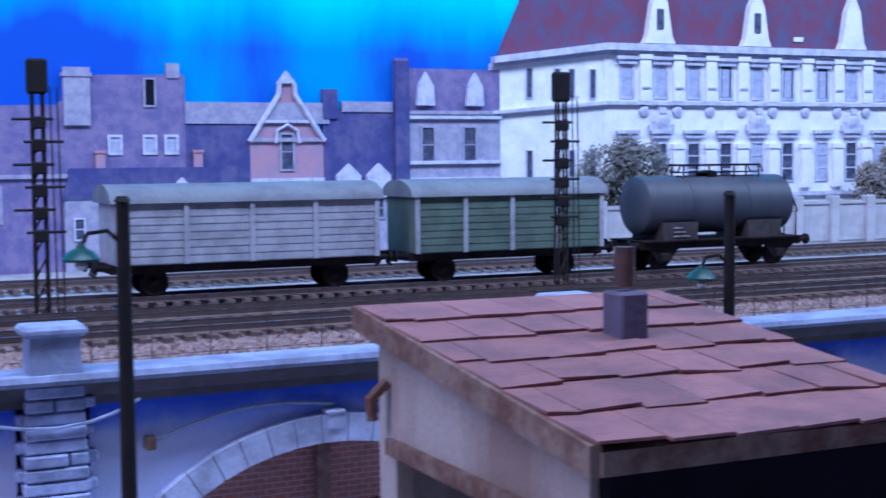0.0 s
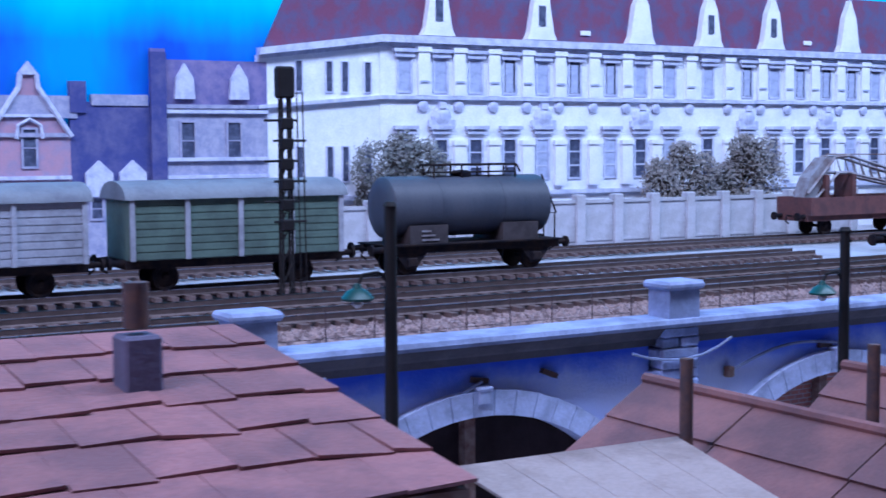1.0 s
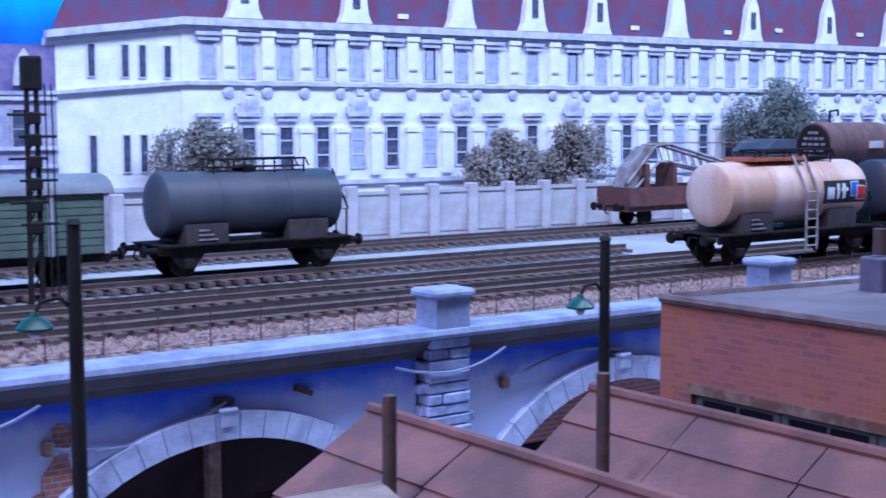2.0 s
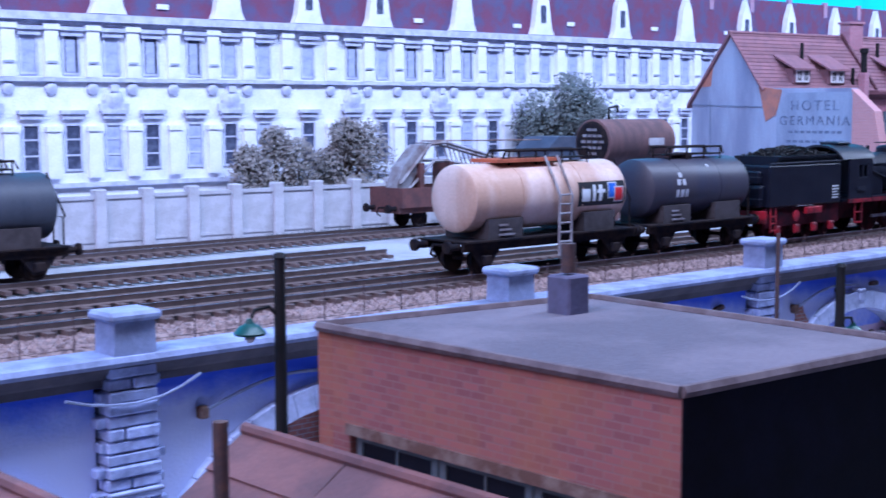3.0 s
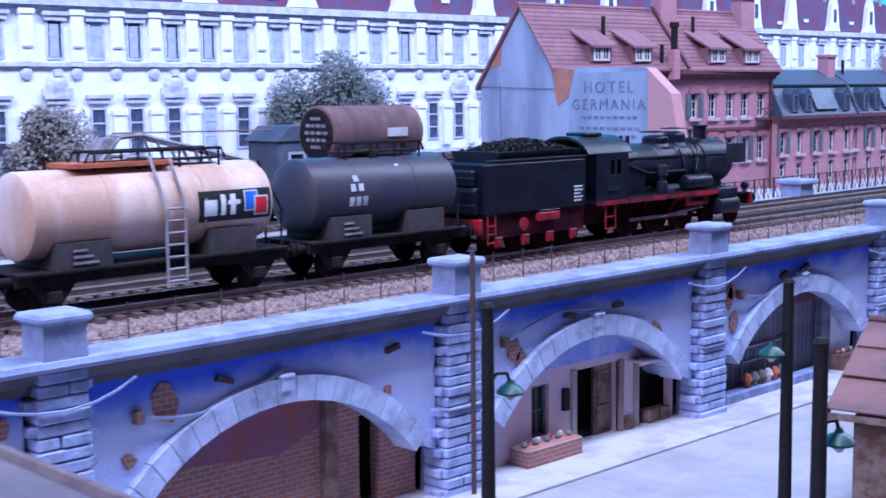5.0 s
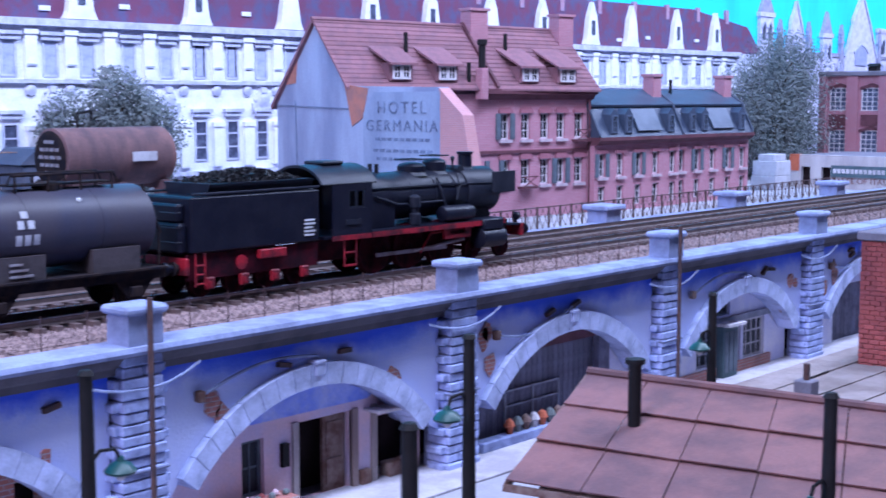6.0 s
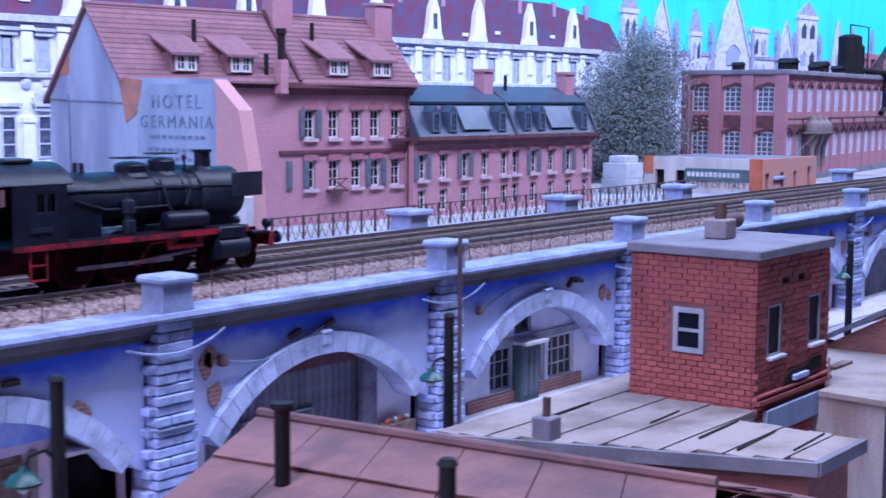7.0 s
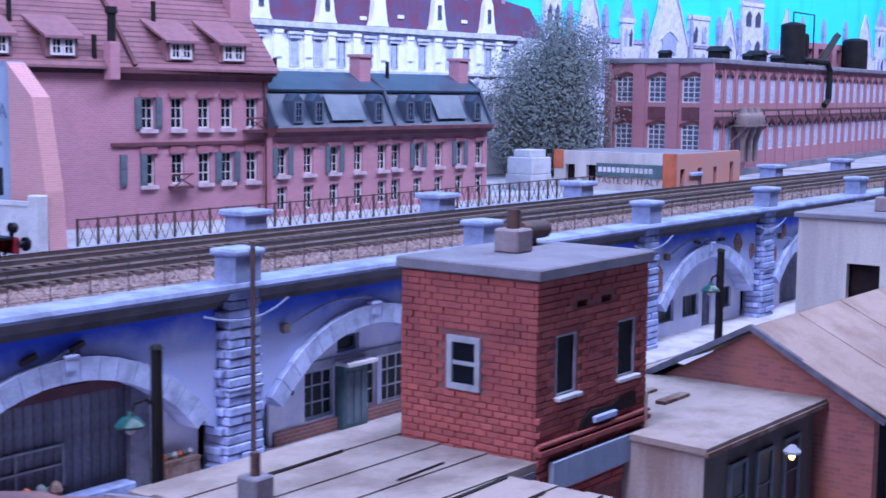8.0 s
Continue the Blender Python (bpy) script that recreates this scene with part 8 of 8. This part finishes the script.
part("jib_head", Geo().prism([(0.6, 2.2), (1.6, 2.2), (2.4, 3.4), (3.4, 4.9), (2.6, 4.9), (1.2, 3.6)], -0.5, 0.5), M["crane_steel"], flat, "jib head plate")
for x in (2.3, 4.7):
    part("jib_rest", Geo().box(x, -0.8, 1.4, x + 0.35, 0.8, 3.8), M["wagon_brown"], flat)
for s in (-0.3, 0.3):
    part("hoist_cable", Geo().rod((3.4, s, 5.1), (13.2, s, 5.0), 0.035, n=4), M["wood_rust"], flat)

crane = thing("railway_crane", 77.8, 26.0, YZ, "blue-grey railway crane on a brown wagon", "crane")
part("chassis", Geo().box(0.2, -1.4, 0.9, 8.0, 1.4, 1.6, 0.05), M["wagon_brown"], crane)
part("house", Geo().box(0.6, -1.4, 1.7, 4.6, 1.4, 4.4, 0.08).prism([(0.4, 4.4), (4.8, 4.4), (4.2, 5.2), (1.4, 5.2)], -1.5, 1.5), M["crane_blue"], crane, "blue-grey crane house")
window(crane, 1.2, 2.6, 1.2, 1.2, y=-1.5, bx=0, bz=0, mat="window_grey")
part("counterweight", Geo().box(4.6, -1.2, 1.7, 6.4, 1.2, 3.4, 0.1), M["crane_blue"], crane)
for x in (1.5, 3.2, 5.0, 6.8):
    wheelset(crane, x, 0.5, 0, "wagon_dark")
buffers(crane, 8.0, 1)

wt = thing("storage_tank", 76.5, 19.2, 10.35, "rusty brown cylinder tank on timber trestle", "tank")
part("tank", Geo().lathe((0.0, 0, 5.5), (1, 0, 0), [(0, 1.32), (0.05, 1.42), (6.2, 1.42), (6.35, 1.3), (6.5, 0.5)], 34), M["tank_rust"], wt, "rusty steel tank", smooth=True)
part("tank_end", Geo().lathe((-0.02, 0, 5.5), (-1, 0, 0), [(0, 1.3), (0.03, 1.27), (0.06, 1.05), (0.08, 0.05)], 34), M["wagon_dark"], wt, "dark tank end with faded pale lettering", smooth=True)
for i, wd in enumerate((0.8, 1.6, 1.9, 1.6, 0.8)):
    for j in range(4):
        part("marking", Geo().box(-0.13, -wd / 2 + wd * j / 4, 6.2 - 0.36 * i, -0.09, -wd / 2 + wd * (j + 0.7) / 4, 6.36 - 0.36 * i), M["crane_steel"], wt)
part("plate", Geo().box(3.6, -1.5, 5.3, 5.0, -1.38, 5.75), M["concrete"], wt, "small pale plate")
for x in (0.6, 3.2, 5.8):
    for y in (-1.2, 1.2):
        part("leg", Geo().rod((x, y, 0), (x, y * 0.8, 4.3), 0.12, n=6), M["tank_rust"], wt)
    part("cradle", Geo().box(x - 0.2, -1.2, 3.9, x + 0.2, 1.2, 4.3), M["tank_rust"], wt)
for y in (-1.1, 1.1):
    for x in (0.5, 3.1):
        part("brace", Geo().rod((x, y, 0.3), (x + 2.8, y, 3.0), 0.07, n=4), M["tank_rust"], wt)
        part("brace", Geo().rod((x + 2.8, y, 0.3), (x, y, 3.0), 0.07, n=4), M["tank_rust"], wt)
part("vent_bend", Geo().wire([(1.5, 0, 6.9), (1.5, 0, 7.6), (2.3, 0, 7.7), (2.3, 0, 7.3)], 0.08), M["iron"], wt)

ow = thing("open_wagon", 89.6, 27.5, YZ - 0.6, "brown open goods wagon by the hotel fence", "wagon")
part("body", Geo().box(0.2, -1.4, 1.2, 8.4, 1.4, 1.4).box(0.2, -1.4, 1.4, 8.4, -1.28, 3.5).box(0.2, 1.28, 1.4, 8.4, 1.4, 3.5).box(0.2, -1.28, 1.4, 0.32, 1.28, 3.5).box(8.28, -1.28, 1.4, 8.4, 1.28, 3.5), M["wagon_brown"], ow)
for i in range(6):
    part("side_post", Geo().box(0.4 + 1.5 * i, -1.5, 1.2, 0.6 + 1.5 * i, -1.4, 3.5), M["wagon_brown"], ow)
part("under_frame", Geo().box(0.3, -1.2, 0.85, 8.3, 1.2, 1.2), M["wagon_dark"], ow)
for x in (1.8, 6.8):
    wheelset(ow, x, 0.55, 0, "wagon_dark")


# ---- signals ----
def signal(x, y, z, top):
    s = thing("railway_signal", x, y, z, "black lattice signal mast with box head", "signal", "signals")
    h = top - z
    for dx in (-0.22, 0.22):
        for dy in (-0.15, 0.15):
            part("mast_leg", Geo().rod((dx, dy, 0), (dx * 0.8, dy * 0.8, h - 1.2), 0.06, n=4), M["iron"], s)
    for i in range(9):
        z0, z1 = h * 0.09 * i, h * 0.09 * (i + 1)
        part("lacing", Geo().rod((-0.22, -0.15, z0), (0.22, -0.15, z1), 0.04, n=4), M["iron"], s)
    part("head", Geo().box(-0.36, -0.25, h - 1.25, 0.36, 0.25, h, 0.08), M["iron"], s, "black box signal head")
    for i in range(6):
        zz = h * (0.35 + 0.085 * i)
        part("arm", Geo().rod((-0.9 if i % 2 else -0.5, 0, zz), (0.55 if i % 2 else 0.9, 0, zz), 0.05, n=4), M["iron"], s)
        part("lamp_box", Geo().box(-0.26, -0.3, zz - 0.35, 0.26, 0.15, zz + 0.1, 0.05), M["iron"], s)
    part("ladder", Geo().rod((0.5, -0.25, 0), (0.4, -0.25, h - 1), 0.03, n=4).rod((0.75, -0.25, 0), (0.65, -0.25, h - 1), 0.03, n=4), M["iron"], s)


signal(24.4, 12.3, 10.5, 19.9)
signal(2.9, 12.3, 10.5, 20.0)
mast = thing("yard_mast", 0.9, 14.5, 10.35, "thin dark telegraph mast with cross arms", "mast")
part("pole", Geo().rod((0, 0, 0), (0, 0, 6.8), 0.13), M["iron"], mast)
part("cross_arm", Geo().rod((-0.8, 0, 6.0), (0.8, 0, 6.0), 0.05), M["iron"], mast)
fence_back = thing("lattice_fence", 104, 15.2, 10.35, "low dark lattice fence before the brick houses", "fence")
for i in range(40):
    part("fence_post", cached("fp0", lambda: Geo().box(-0.05, -0.05, 0, 0.05, 0.05, 1.5).mesh("fence_post", M["iron_brown"])), None, fence_back, at=(1.25 * i, 0.02 * i, 0))
g = Geo()
for i in range(78):
    a, c = 0.625 * i, 0.625 * (i + 1)
    g.rod((a, 0.02 * a, 0.1), (c, 0.02 * c, 1.35), 0.022, n=3, caps=False).rod((a, 0.02 * a, 1.35), (c, 0.02 * c, 0.1), 0.022, n=3, caps=False)
part("lattice", g, M["iron_brown"], fence_back)
part("fence_rail", Geo().box(0, -0.03, 1.4, 49, 0.05, 1.47), M["iron_brown"], fence_back, rz=0.9)
g = Geo()
for i in range(700):
    x, y = rc.uniform(60, 74), 29.5 + rc.uniform(-1.2, 0.9)
    hh = rc.uniform(0.15, 0.45)
    g.add([(x - 0.06, y, 10.35), (x + 0.06, y, 10.35), (x + rc.uniform(-0.15, 0.15), y + rc.uniform(-0.1, 0.1), 10.35 + hh)], [(0, 1, 2)])
solid("grass", g, M["leaf_green"], "dull green weeds along the concrete fence", "grass", "stuff")
